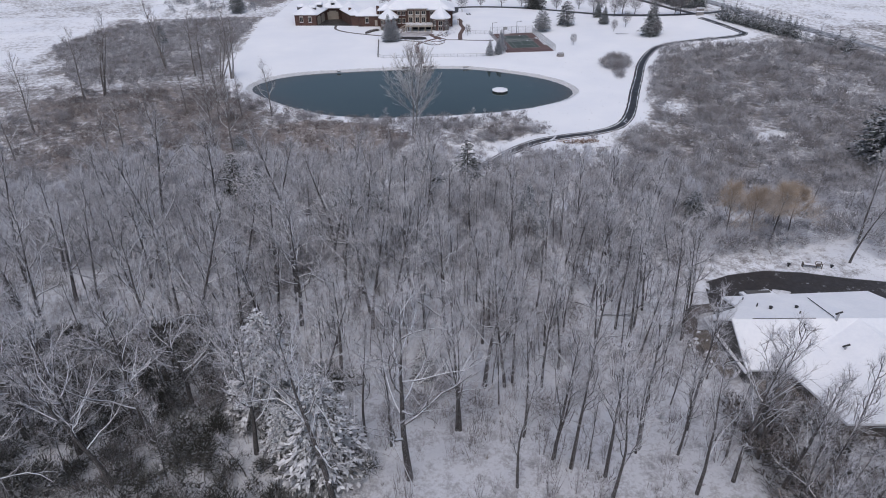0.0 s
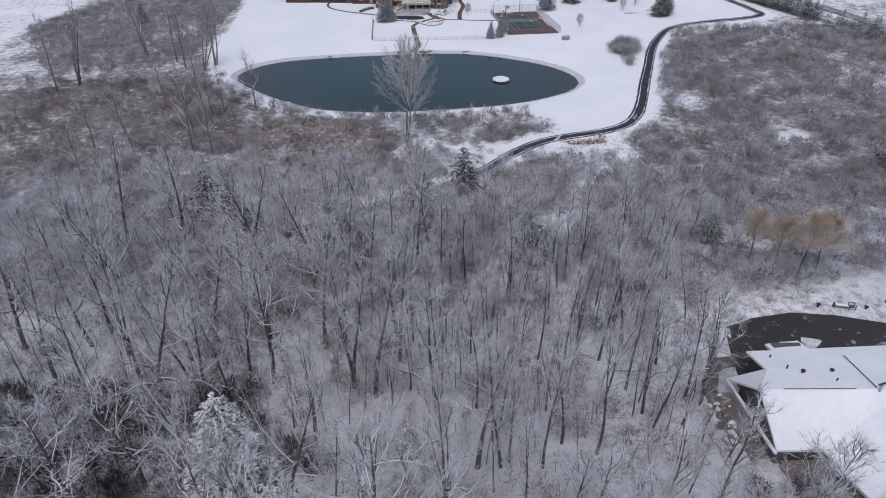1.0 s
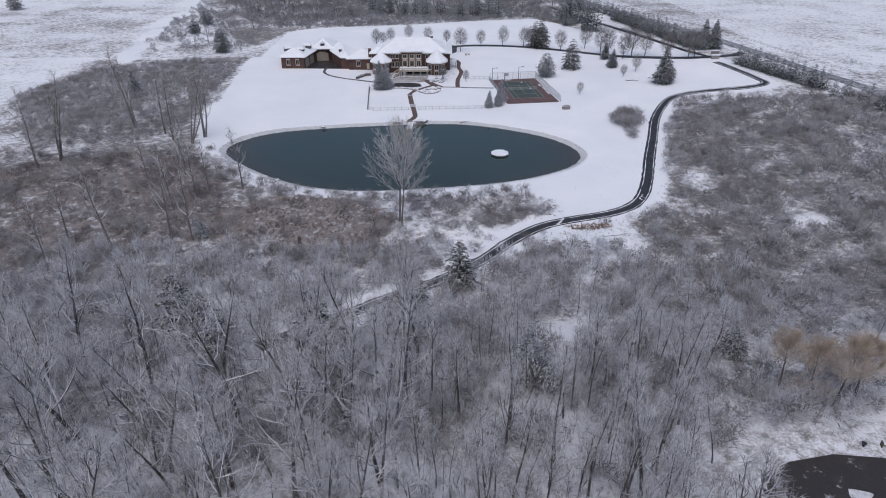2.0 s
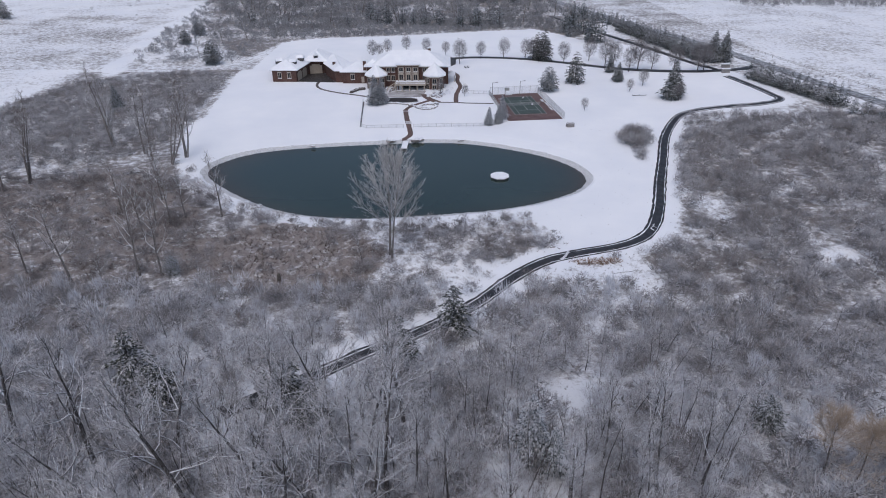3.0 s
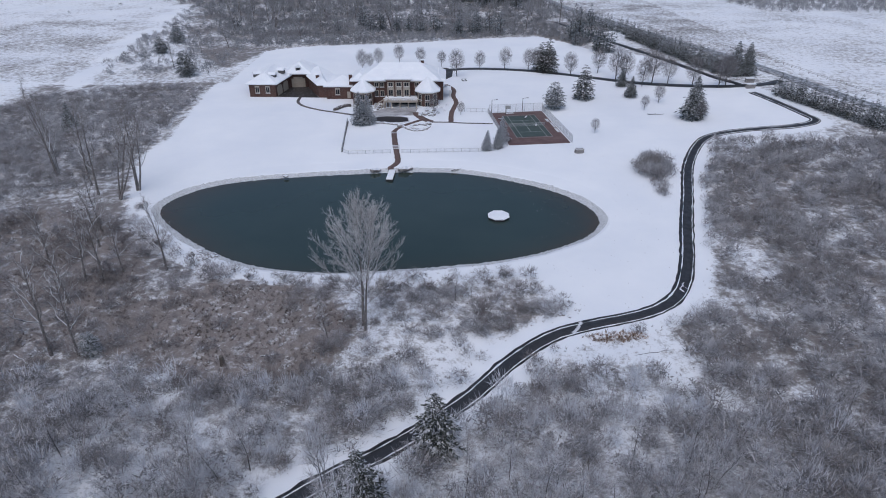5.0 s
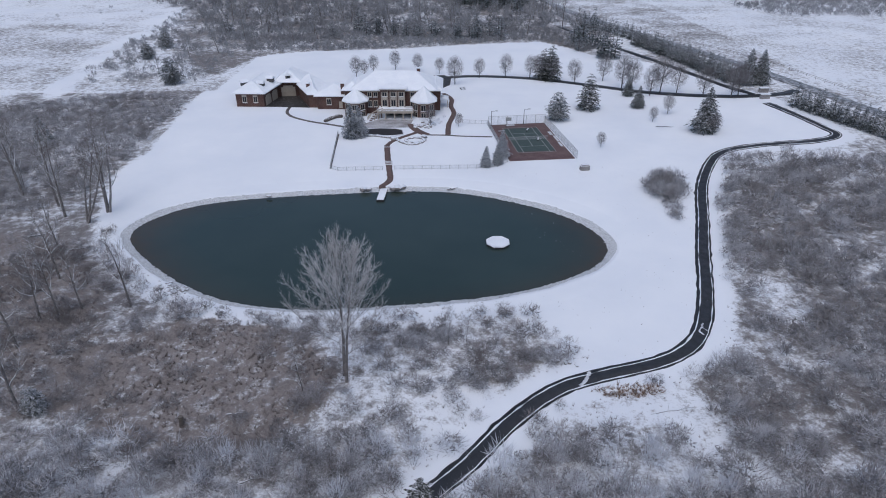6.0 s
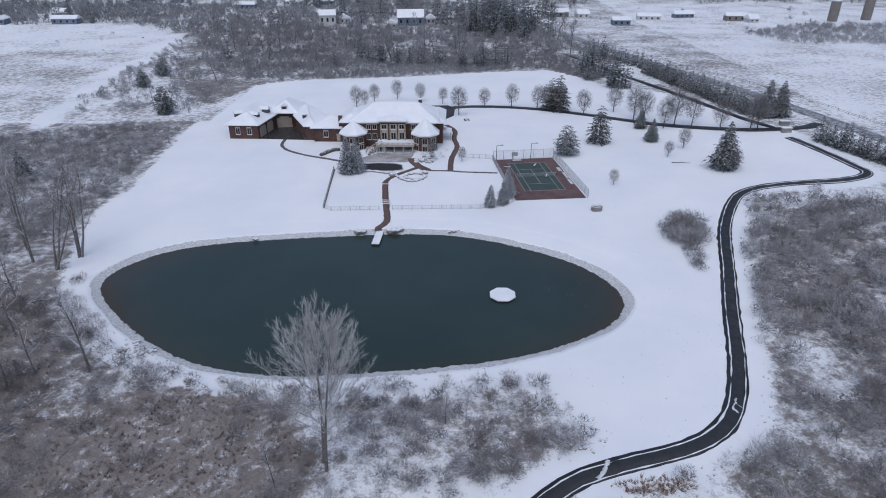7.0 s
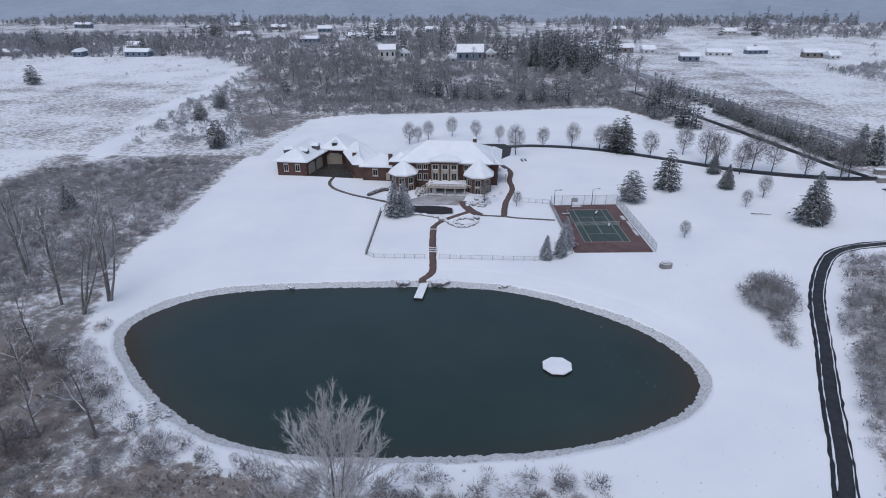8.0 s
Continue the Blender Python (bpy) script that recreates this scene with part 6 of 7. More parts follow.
    for i in range(22):
        u = i / 21
        spots.append((-17.3 + 8.6 * u, 275.0 - 1.8 * u + math.sin(u * 6) * 0.3, rng.uniform(0.35, 0.6)))
    for i in range(20):
        a = i / 20 * 6.283
        spots.append((-2.4 + 3.0 * math.cos(a), 270.9 + 2.3 * math.sin(a), rng.uniform(0.35, 0.6)))
    for i in range(20):
        u = i / 19
        spots.append((-8.8 + 8.5 * u, 272.6 - 5.6 * math.sin(u * 2.4), rng.uniform(0.35, 0.65)))
    for i in range(16):
        spots.append((rng.uniform(-3, 2), rng.uniform(283, 289), rng.uniform(0.35, 0.75)))
    spots += [(-14, 233.9, 0.8), (-12.8, 234.2, 0.7), (-6.2, 234.6, 0.8), (-5.2, 234.9, 0.9), (-3.8, 235.6, 0.7), (-9.0, 271.5, 0.9), (0.2, 273.4, 0.9)]
    shapes = []
    for k in range(4):
        bm = bmesh.new()
        bmesh.ops.create_icosphere(bm, subdivisions=2, radius=1)
        for v in bm.verts:
            v.co += Vector(noise.noise_vector(v.co * 1.1 + Vector((k * 7, 0, 0)))) * 0.35
            v.co.z *= 0.65
        me = bpy.data.meshes.new("stone")
        bm.to_mesh(me)
        bm.free()
        me.materials.append(STONE)
        shapes.append(me)
    for x, y, s in spots:
        ob = new("stone", shapes[rng.randrange(4)])
        ob.matrix_basis = pose(x, y, float(base_height(np.array([x]), np.array([y]))[0]) + s * 0.35, 0, 0, rng.uniform(0, 360)) @ Matrix.Diagonal((s * 1.25, s * 1.25, s * 1.25, 1))
        tagged(ob, "rounded grey garden stone capped with snow", "stone", "garden stones")
    # small ornamental shrubs by the right tower
    tri = scatter(SHRUBS, np.array([2.5, -1, 4.5, 5.5, 3.0, 6.5, 0.5]), np.array([288.5, 291, 291, 288, 285.5, 294, 286.5]), np.array([1.4, 1.6, 1.3, 1.1, 1.2, 1.5, 1.0]), 77)
    stuff("garden_shrubs", tri, TWIG_WHITE, "frosted garden shrubs in a bed by the tower", "shrubs")


def fence_run(name, pts, gap, tall, label, mat, rails, mesh_mat=None, group=""):
    """Posts along a line with rails between them."""
    f = tagged(thing(name, pts[0][0], pts[0][1], ground_z(*pts[0])), label, "fence", group)
    line = []
    for (ax, ay), (bx, by) in zip(pts, pts[1:]):
        n = max(1, round(math.hypot(bx - ax, by - ay) / gap))
        line += [(ax + (bx - ax) * i / n, ay + (by - ay) * i / n) for i in range(n)]
    line.append(pts[-1])
    zs = [ground_z(*p) for p in line]
    for (x, y), z in zip(line, zs):
        put("post", rod(bmesh.new(), (x, y, z - 0.2), (x, y, z + tall), 0.07, 0.06, 6), mat, f)
    for r in rails:
        for (a, za), (b, zb) in zip(zip(line, zs), zip(line[1:], zs[1:])):
            put("rail", rod(bmesh.new(), (*a, za + r), (*b, zb + r), 0.045, 0.045, 4), mat, f)
    return f, line, zs


def wires(f, line, zs, lo, hi, step, r, mat):
    """Thin pickets or wires between posts, one mesh."""
    A, B = [], []
    for (a, za), (b, zb) in zip(zip(line, zs), zip(line[1:], zs[1:])):
        n = max(1, int(math.hypot(b[0] - a[0], b[1] - a[1]) / step))
        for i in range(n):
            u = (i + 0.5) / n
            x, y, z = a[0] + (b[0] - a[0]) * u, a[1] + (b[1] - a[1]) * u, za + (zb - za) * u
            A.append((x, y, z + lo)); B.append((x, y, z + hi))
    v, q = frusta(A, B, [r] * len(A), [r] * len(A), 3)
    m = f.matrix_basis.inverted()
    v = v + np.array(m.translation)
    tagged(part_me("infill", mesh_from("infill", v, q, mat), f), kind="stuff")


def build_court():
    A, B, C_, D = Vector((25.8, 253.3)), Vector((44.9, 255.6)), Vector((40.2, 288.4)), Vector((21.5, 285.7))

    def at(u, v):
        p = (A * (1 - u) + B * u) * (1 - v) + (D * (1 - u) + C_ * u) * v
        return p.x, p.y

    def slab(u0, u1, v0, v1, lift, name, mat, parent=None):
        bm = bmesh.new()
        top = [bm.verts.new((*at(u, v), 2.62 + lift)) for u, v in ((u0, v0), (u1, v0), (u1, v1), (u0, v1))]
        r = bmesh.ops.extrude_face_region(bm, geom=[bm.faces.new(top)])
        bmesh.ops.translate(bm, verts=[g for g in r["geom"] if isinstance(g, bmesh.types.BMVert)], vec=(0, 0, -0.02))
        return put(name, bm, mat, parent)
    court = tagged(thing("sports_court", 33, 270, 2.4), "red and green hard court with white lines, partly snowed over", "sports court")
    put("base", prism(bmesh.new(), [tuple(A), tuple(B), tuple(C_), tuple(D)], 2.2, 2.60), COURT_RED, court)
    slab(0.20, 0.80, 0.20, 0.86, 0.012, "playing_surface", COURT_GREEN, court)
    w, lw = 0.0038, 0.0022
    for u in (0.20, 0.29, 0.71, 0.80):
        slab(u - w, u + w, 0.18, 0.88, 0.02, "line", WHITE_LINE, court)
    for v in (0.18, 0.34, 0.70, 0.88):
        slab(0.20 if v in (0.18, 0.88) else 0.29, 0.80 if v in (0.18, 0.88) else 0.71, v - lw, v + lw, 0.026, "line", WHITE_LINE, court)
    slab(0.5 - w, 0.5 + w, 0.34, 0.70, 0.032, "line", WHITE_LINE, court)
    for u0, u1, v0, v1 in ((0.94, 0.985, 0.30, 0.42), (0.95, 0.99, 0.44, 0.6), (0.92, 0.975, 0.63, 0.72), (0.0, 0.02, 0.35, 0.9), (0.3, 0.45, 0.95, 0.985)):
        slab(u0, u1, v0, v1, 0.04, "snow_patch", SNOW_DIRTY, court)
    net = tagged(thing("tennis_net", *at(0.5, 0.52), 2.6), "low tennis net across the court", "net")
    a, b = at(0.17, 0.52), at(0.83, 0.52)
    for p in (a, b):
        put("post", rod(bmesh.new(), (*p, 2.55), (*p, 3.75), 0.06), IRON, net)
    bm = bmesh.new()
    for i in range(50):
        u = i / 49
        x, y = a[0] + (b[0] - a[0]) * u, a[1] + (b[1] - a[1]) * u
        rod(bm, (x, y, 2.66), (x, y, 3.6), 0.018, 0.018, 3)
    for k in range(6):
        rod(bm, (*a, 2.7 + 0.17 * k), (*b, 2.7 + 0.17 * k), 0.014, 0.014, 3)
    put("mesh", bm, GALV, net)
    bm = bmesh.new()
    rod(bm, (*a, 3.62), (*b, 3.62), 0.05, 0.05, 4)
    put("band", bm, WHITE_LINE, net)
    for pts, tall in (([at(-0.01, 1.0), at(1.01, 1.0)], 3.2), ([at(1.02, 1.0), at(1.03, 0.0)], 2.6), ([at(-0.02, 1.0), at(-0.02, 0.22)], 2.0)):
        f, line, zs = fence_run("court_fence", pts, 3.0, tall, "tall wire-mesh fence at the edge of the court", GALV, (tall - 0.1, 0.2), group="court fences")
        wires(f, line, zs, 0.1, tall - 0.1, 0.25, 0.022, GALV)
    for u, v in ((0.03, 0.97), (0.62, 0.99)):
        x, y = at(u, v)
        lamp = tagged(thing("court_lamp", x, y, 2.6), "tall dark lamp post beside the court", "lamp post", "court lamps")
        put("pole", rod(bmesh.new(), (x, y, 2.5), (x, y, 7.6), 0.11, 0.07), IRON, lamp)
        put("arm", rod(bmesh.new(), (x, y, 7.5), (x + 1.5, y - 0.3, 7.8), 0.05), IRON, lamp)
        put("head", box(bmesh.new(), x + 1.2, x + 2.0, y - 0.5, y - 0.1, 7.7, 7.95, 0, (0, 0), 0.04), GALV, lamp)
    x, y = at(0.27, 0.9)
    hoop = tagged(thing("basketball_stand", x, y, 2.6), "basketball stand with a white backboard on the court", "basketball hoop")
    put("pole", rod(bmesh.new(), (x, y, 2.5), (x, y, 5.4), 0.1), IRON, hoop)
    put("arm", rod(bmesh.new(), (x, y, 5.2), (x + 0.6, y - 1.2, 5.5), 0.07), IRON, hoop)
    put("backboard", box(bmesh.new(), x - 0.3, x + 1.5, y - 1.3, y - 1.22, 5.3, 6.4), WHITE_LINE, hoop)
    bm = bmesh.new()
    for i in range(12):
        q = [(x + 0.6 + 0.23 * math.cos(k / 12 * 6.283), y - 1.6 + 0.23 * math.sin(k / 12 * 6.283), 5.55) for k in (i, i + 1)]
        rod(bm, *q, 0.02, 0.02, 4)
    put("ring", bm, COURT_RED, hoop)
    for u, v, t in ((0.14, 0.76, 10), (0.60, 0.78, 70), (0.66, 0.50, 80)):
        x, y = at(u, v)
        b = tagged(thing("court_bench", x, y, 2.63, t), "low bench on the court capped with snow", "bench", "court benches")
        part("seat", box(bmesh.new(), -1.1, 1.1, -0.22, 0.22, 0.42, 0.5), SNOW_DIRTY, b)
        for s in (-0.9, 0.9):
            part("leg", box(bmesh.new(), s - 0.05, s + 0.05, -0.2, 0.2, -0.02, 0.42), IRON, b)


def build_fences():
    lab = "thin dark garden fence on posts across the lawn"
    f, line, zs = fence_run("garden_fence", [(-27.4, 277), (-25.6, 256), (-24.9, 247), (-22.5, 245.4), (-10.2, 246.3)], 2.4, 1.25, lab, GALV, (1.15, 0.25), group="garden fences")
    wires(f, line, zs, 0.2, 1.15, 0.35, 0.022, GALV)
    f, line, zs = fence_run("garden_fence", [(-6.8, 246.6), (6, 247.2), (16, 247.6), (22, 249), (25.2, 252.6)], 2.4, 1.25, lab, GALV, (1.15, 0.25), group="garden fences")
    wires(f, line, zs, 0.2, 1.15, 0.35, 0.022, GALV)
    tagged(new("bed_edge", mesh_from("bed_edge", *strip(spline([(-27.2, 276.5), (-25.8, 258), (-24.9, 247.2)], 1.5), 0.22, -0.22, 0.12, wob=0.05), PATH_DARK)), "dark strip of bare soil below a fence", "soil", kind="structure")
    f, line, zs = fence_run("garden_fence", [(10.5, 288.5), (15, 287.8), (21, 287.2)], 2.0, 1.4, "pale mesh fence between garden and court", GALV, (1.3, 0.2), group="garden fences")
    wires(f, line, zs, 0.2, 1.3, 0.25, 0.012, GALV)
    fence_run("field_fence", [(104, 470), (119, 414), (133, 383), (145, 354), (156, 312), (166, 276)], 4.6, 1.3, "line of wooden posts along a snowy pasture", WOOD, (1.1, 0.6))


def build_waterside():
    # dock
    d = tagged(thing("dock", -8.9, 231.5, 1.2, -3), "narrow wooden dock topped with untouched snow", "dock")
    part("deck", box(bmesh.new(), -0.95, 0.95, -3.6, 3.6, 0.25, 0.5), WOOD, d)
    part("snow_layer", box(bmesh.new(), -0.92, 0.92, -3.55, 3.55, 0.5, 0.66, 0, (0, 0), 0.05), SNOW, d)
    part("end_board", box(bmesh.new(), -0.95, 0.95, -3.72, -3.6, -0.25, 0.5), IRON, d)
    for x in (-0.85, 0.85):
        for y in (-3.3, 0, 3.3):
            part("pile", rod(bmesh.new(), (x, y, -2), (x, y, 0.3), 0.1), WOOD, d)
    # octagonal raft
    r = tagged(thing("swim_raft", 19.3, 206, 1.2), "eight-sided floating raft covered with snow", "raft")
    ring = [(2.75 * math.cos(radians(22.5 + 45 * k)), 2.75 * math.sin(radians(22.5 + 45 * k))) for k in range(8)]
    part("hull", prism(bmesh.new(), [(x * 0.97, y * 0.97) for x, y in ring], -0.3, 0.45), IRON, r)
    bm = prism(bmesh.new(), ring, 0.45, 0.7)
    bmesh.ops.bevel(bm, geom=[e for e in bm.edges if e.verts[0].co.z > 0.6 and e.verts[1].co.z > 0.6], offset=0.1, segments=2, affect="EDGES")
    part("snow_layer", bm, SNOW, r)
    part("ladder", rod(bmesh.new(), (2.5, -0.2, -0.2), (2.5, -0.2, 1.0), 0.04), GALV, r)
    # grey stone block on the lawn
    bm = bmesh.new()
    bmesh.ops.create_cube(bm, size=1)
    bmesh.ops.bevel(bm, geom=bm.edges[:], offset=0.18, segments=3, affect="EDGES")
    bmesh.ops.subdivide_edges(bm, edges=bm.edges[:], cuts=1)
    for v in bm.verts:
        v.co += Vector(noise.noise_vector(v.co * 2.0)) * 0.08
    ob = tagged(part("utility_boulder", bm, STONE), "grey hollow utility boulder on the lawn with a snow cap", "boulder")
    ob.matrix_basis = pose(46.1, 247.2, ground_z(46.1, 247.2) + 0.6, 0, 0, 15) @ Matrix.Diagonal((2.6, 1.8, 1.9, 1))
    # loose stones where the bank has slumped, and earth at the inlet
    rng = random.Random(41)
    shapes = []
    for k in range(3):
        bm = bmesh.new()
        bmesh.ops.create_icosphere(bm, subdivisions=1, radius=1)
        for v in bm.verts:
            v.co += Vector(noise.noise_vector(v.co * 1.3 + Vector((k * 5, 2, 0)))) * 0.3
            v.co.z *= 0.7
        me = bpy.data.meshes.new("bank_stone")
        bm.to_mesh(me)
        bm.free()
        me.materials.append(STONE)
        shapes.append(me)
    for cx, cy, rx, ry, n in ((-44.2, 185.6, 2.6, 1.6, 26), (-46.8, 187.6, 2.0, 1.4, 14), (9.2, 235.2, 1.6, 0.7, 9), (27.2, 164.2, 2.2, 1.0, 10), (-38.0, 229.8, 1.2, 0.5, 4)):
        for _ in range(n):
            x, y, r_ = cx + rng.gauss(0, 0.5) * rx, cy + rng.gauss(0, 0.5) * ry, rng.uniform(0.2, 0.5)
            ob = tagged(new("bank_stone", shapes[rng.randrange(3)]), "rough grey stone at the edge of the pond", "stone", "bank stones")
            ob.matrix_basis = pose(x, y, float(base_height(np.array([x]), np.array([y]))[0]) + r_ * 0.2, 0, 0, rng.uniform(0, 360)) @ Matrix.Diagonal((r_, r_ * 0.85, r_, 1))
    # rank brown grass below the bend of the drive
    x, y = spread(55, (28, 46, 152, 161), 0.45, lambda x, y: 0.9 * smooth(1.0, 0.6, np.hypot((x - 36.0 - (y - 157) * 0.8) / 7.0, (y - 157.2) / 1.9)) * (away(DRIVE, x, y, False) > 2.5))
    stuff("bend_grass", scatter(TUFTS, x, y, np.random.default_rng(56).uniform(0.45, 1.0, len(x)), 57), RUST, "rust-brown dead grass beside the bend of the drive", "grass")
    # fallen logs
    rng = random.Random(31)
    for x, y, ln, t, r_ in ((79.5, 283.5, 6.0, -12, 0.16), (-60.5, 147.5, 5, 10, 0.16), (-55.5, 144.5, 4, 60, 0.12), (-66, 144, 6, 25, 0.17), (-63, 150, 4.5, -30, 0.13), (-71, 201, 5, 20, 0.18), (-22.5, 151.5, 3.0, 5, 0.14), (-17, 139.0, 3.2, 20, 0.12), (24.5, 71.5, 5.0, 5, 0.16), (19.8, 74.2, 3.5, -25, 0.13), (41.5, 152.8, 7, 12, 0.1), (-83, 207, 6, 30, 0.2)):
        lg = bmesh.new()
        prev = Vector((-ln / 2, 0, r_ * 0.7))
        for i in range(1, 6):
            p = Vector((-ln / 2 + ln * i / 5, rng.uniform(-0.2, 0.2), r_ * 0.7 + rng.uniform(0, 0.15)))
            rod(lg, prev, p, r_ * (1.1 - 0.12 * i), r_ * (1.0 - 0.12 * i), 7)
            if i in (2, 4):
                rod(lg, p, p + Vector((0.5, rng.choice((-1, 1)) * 0.8, 0.7)), r_ * 0.4, 0.02, 5)
            prev = p
        ob = tagged(part("fallen_log", lg, BARK), "fallen dead log lying in the snow", "log", "fallen logs")
        ob.matrix_basis = pose(x, y, ground_z(x, y), 0, 0, t)
    st = tagged(part("dead_stump", rod(bmesh.new(), (0, 0, -0.3), (0, 0, 2.0), 0.45, 0.32, 9), WOOD), "dark broken tree stump in the marsh", "stump")
    st.matrix_basis = pose(-29.5, 149.0, ground_z(-29.5, 149), 3, 4, 0)
    # bench and picnic table
    pt = tagged(thing("picnic_table", 13.5, 331.5, 2.45, 20), "small picnic table covered with snow behind the house", "table")
    part("tabletop", box(bmesh.new(), -1.0, 1.0, -0.5, 0.5, 0.7, 0.78), SNOW_DIRTY, pt)
    for s in (-1, 1):
        part("seat", box(bmesh.new(), -1.0, 1.0, s * 0.95 - 0.16, s * 0.95 + 0.16, 0.42, 0.5), SNOW_DIRTY, pt)
        part("frame", box(bmesh.new(), s * 0.7 - 0.06, s * 0.7 + 0.06, -1.0, 1.0, -0.02, 0.42), IRON, pt)


def build_near_house():
    h = tagged(thing("grey_house", 50, 63, 9.2), "grey wooden house with broad snow-covered roofs beside a dark drive", "house")
    g = 8.6
    put("wall", box(bmesh.new(), 37.2, 62, 57.6, 67.4, g - 2, 12.0), SIDING, h)
    put("wall", box(bmesh.new(), 40.3, 61, 66, 72.2, g - 1, 12.1), SIDING, h)
    put("wall", box(bmesh.new(), 43.6, 47.2, 72, 74.2, g - 1, 12.0), SIDING, h)

    def slab(name, pts, mat, thick=0.3, label=""):
        bm = bmesh.new()
        top = [bm.verts.new(p) for p in pts]
        r = bmesh.ops.extrude_face_region(bm, geom=[bm.faces.new(top)])
        bmesh.ops.translate(bm, verts=[v for v in r["geom"] if isinstance(v, bmesh.types.BMVert)], vec=(0, 0, -thick))
        return put(name, bm, mat, h, label)
    slab("roof", [(36.4, 62.8, 15.6), (39.6, 62.8, 15.6), (39.6, 67.4, 14.2), (35.6, 68.2, 11.7)], SNOW)
    slab("roof", [(36.4, 62.8, 15.6), (36.9, 57.4, 12.0), (41.9, 57.4, 12.0), (52.5, 62.8, 15.6)], SNOW)
    slab("roof", [(52.5, 62.8, 15.6), (41.9, 57.4, 12.0), (44.3, 48.6, 12.0), (55.0, 45.5, 15.4)], SNOW)
    slab("roof", [(52.5, 62.8, 15.6), (55.0, 45.5, 15.4), (64.5, 47.0, 12.0), (61.5, 62.8, 15.6)], SNOW)
    slab("roof", [(39.4, 62.8, 15.6), (61.5, 62.8, 15.6), (61.0, 73.6, 12.2), (39.6, 72.4, 12.2)], SNOW)
    slab("roof", [(42.9, 72.0, 12.35), (47.7, 72.4, 12.35), (47.5, 75.0, 11.6), (43.0, 74.4, 11.6)], SNOW)
    slab("roof", [(60.5, 58, 13.0), (69, 58, 12.2), (69, 70.5, 11.2), (60.5, 71, 12.0)], SNOW)
    put("wall", box(bmesh.new(), 61, 68, 59, 69.5, g - 2, 11.2), SIDING, h)
    # gable face with its snow-capped rail
    bm = bmesh.new()
    q = [bm.verts.new(p) for p in ((36.6, 67.6, 11.6), (36.9, 57.6, 11.8), (37.2, 62.8, 15.2))]
    r = bmesh.ops.extrude_face_region(bm, geom=[bm.faces.new(q)])
    bmesh.ops.translate(bm, verts=[v for v in r["geom"] if isinstance(v, bmesh.types.BMVert)], vec=(0.4, 0, 0))
    put("gable", bm, SIDING, h)
    put("barge_board", rod(bmesh.new(), (35.7, 68.0, 11.7), (36.8, 57.2, 11.7), 0.2, 0.2, 6), SNOW, h)
    slab("porch_roof", [(33.9, 67.6, 9.9), (35.9, 67.0, 10.6), (36.6, 58.0, 10.6), (35.0, 57.6, 9.9)], SHINGLE, 0.15)
    # shingled walls under the south wing
    put("wall", prism(bmesh.new(), [(42.4, 57.8), (44.9, 49.4), (63.6, 47.6), (61.0, 60.0)], g - 2.5, 11.9), SHINGLE, h, "brown shingled wall below a snowy roof")
    slab("lower_roof", [(37.6, 57.2, 10.6), (42.4, 57.2, 10.6), (43.4, 54.0, 9.2), (38.2, 54.2, 9.2)], SHINGLE, 0.25, "bare brown wood-shingle roof")
    put("wall", box(bmesh.new(), 38.6, 42.4, 54.6, 57.6, g - 2.5, 9.9), SIDING, h)
    for x, y, z in ((43.3, 66.6, 14.4), (46.8, 66.8, 14.3)):
        v = put("vent", rod(bmesh.new(), (x, y, z - 0.3), (x, y, z + 0.25), 0.2, 0.2, 10), IRON, h)
        put("cap", rod(bmesh.new(), (x, y, z + 0.25), (x, y, z + 0.33), 0.27, 0.2, 10), IRON, v)
    for x, y, z in ((41.6, 70.6, 12.9), (46.0, 64.6, 15.0), (42.0, 67.6, 14.1)):
        put("vent_pipe", rod(bmesh.new(), (x, y, z - 0.2), (x, y, z + 0.4), 0.09, 0.09, 8), IRON, h)
    for x, y, z in ((49.5, 62.6, 15.5), (48.8, 58.6, 13.6)):
        p = put("flue", rod(bmesh.new(), (x, y, z - 0.5), (x, y, z + 1.1), 0.14, 0.14, 8), GALV, h)
        put("cowl", rod(bmesh.new(), (x - 0.4, y, z + 0.9), (x + 0.4, y, z + 1.25), 0.12, 0.12, 6), IRON, p)
    bm = bmesh.new()
    rod(bm, (50.6, 70.6, 13.2), (49.4, 63.0, 15.62), 0.06, 0.06, 4)
    rod(bm, (39.0, 62.8, 15.64), (47.0, 62.8, 15.64), 0.06, 0.06, 4)
    put("ridge_flashing", bm, IRON, h)
    flat("pavement_lot", [(40.3, 79.9), (39.2, 74.5), (38.6, 70.2), (41, 70), (64, 70), (76, 74), (76, 80), (68.5, 80), (63, 81), (57, 82.6), (51, 83.2), (45, 82)], ASPHALT_WET, "dark wet turning area before the grey house", 0.09)
    tagged(new("path_grey", mesh_from("path_grey", *strip(spline([(39.6, 73.4), (36.6, 72.8), (34.8, 70.0), (34.0, 66.5), (33.5, 62)], 0.8), 0.9, -0.9, 0.12, wob=0.1), PATH_DARK)), "dark path curving round the house", "path", kind="structure")
    # stone heap and planks by the west wall
    rng = random.Random(77)
    for i in range(16):
        x, y = rng.uniform(32.6, 35.4), rng.uniform(60, 67)
        bm = bmesh.new()
        bmesh.ops.create_icosphere(bm, subdivisions=2, radius=rng.uniform(0.3, 0.7))
        for v in bm.verts:
            v.co += Vector(noise.noise_vector(v.co * 1.6 + Vector((i, 0, 0)))) * 0.25
        ob = tagged(part("boulder", bm, STONE), "grey boulder in a slope beside the house", "boulder", "boulders by the house")
        ob.matrix_basis = pose(x, y, ground_z(x, y) + 0.15, 0, 0, rng.uniform(0, 360))
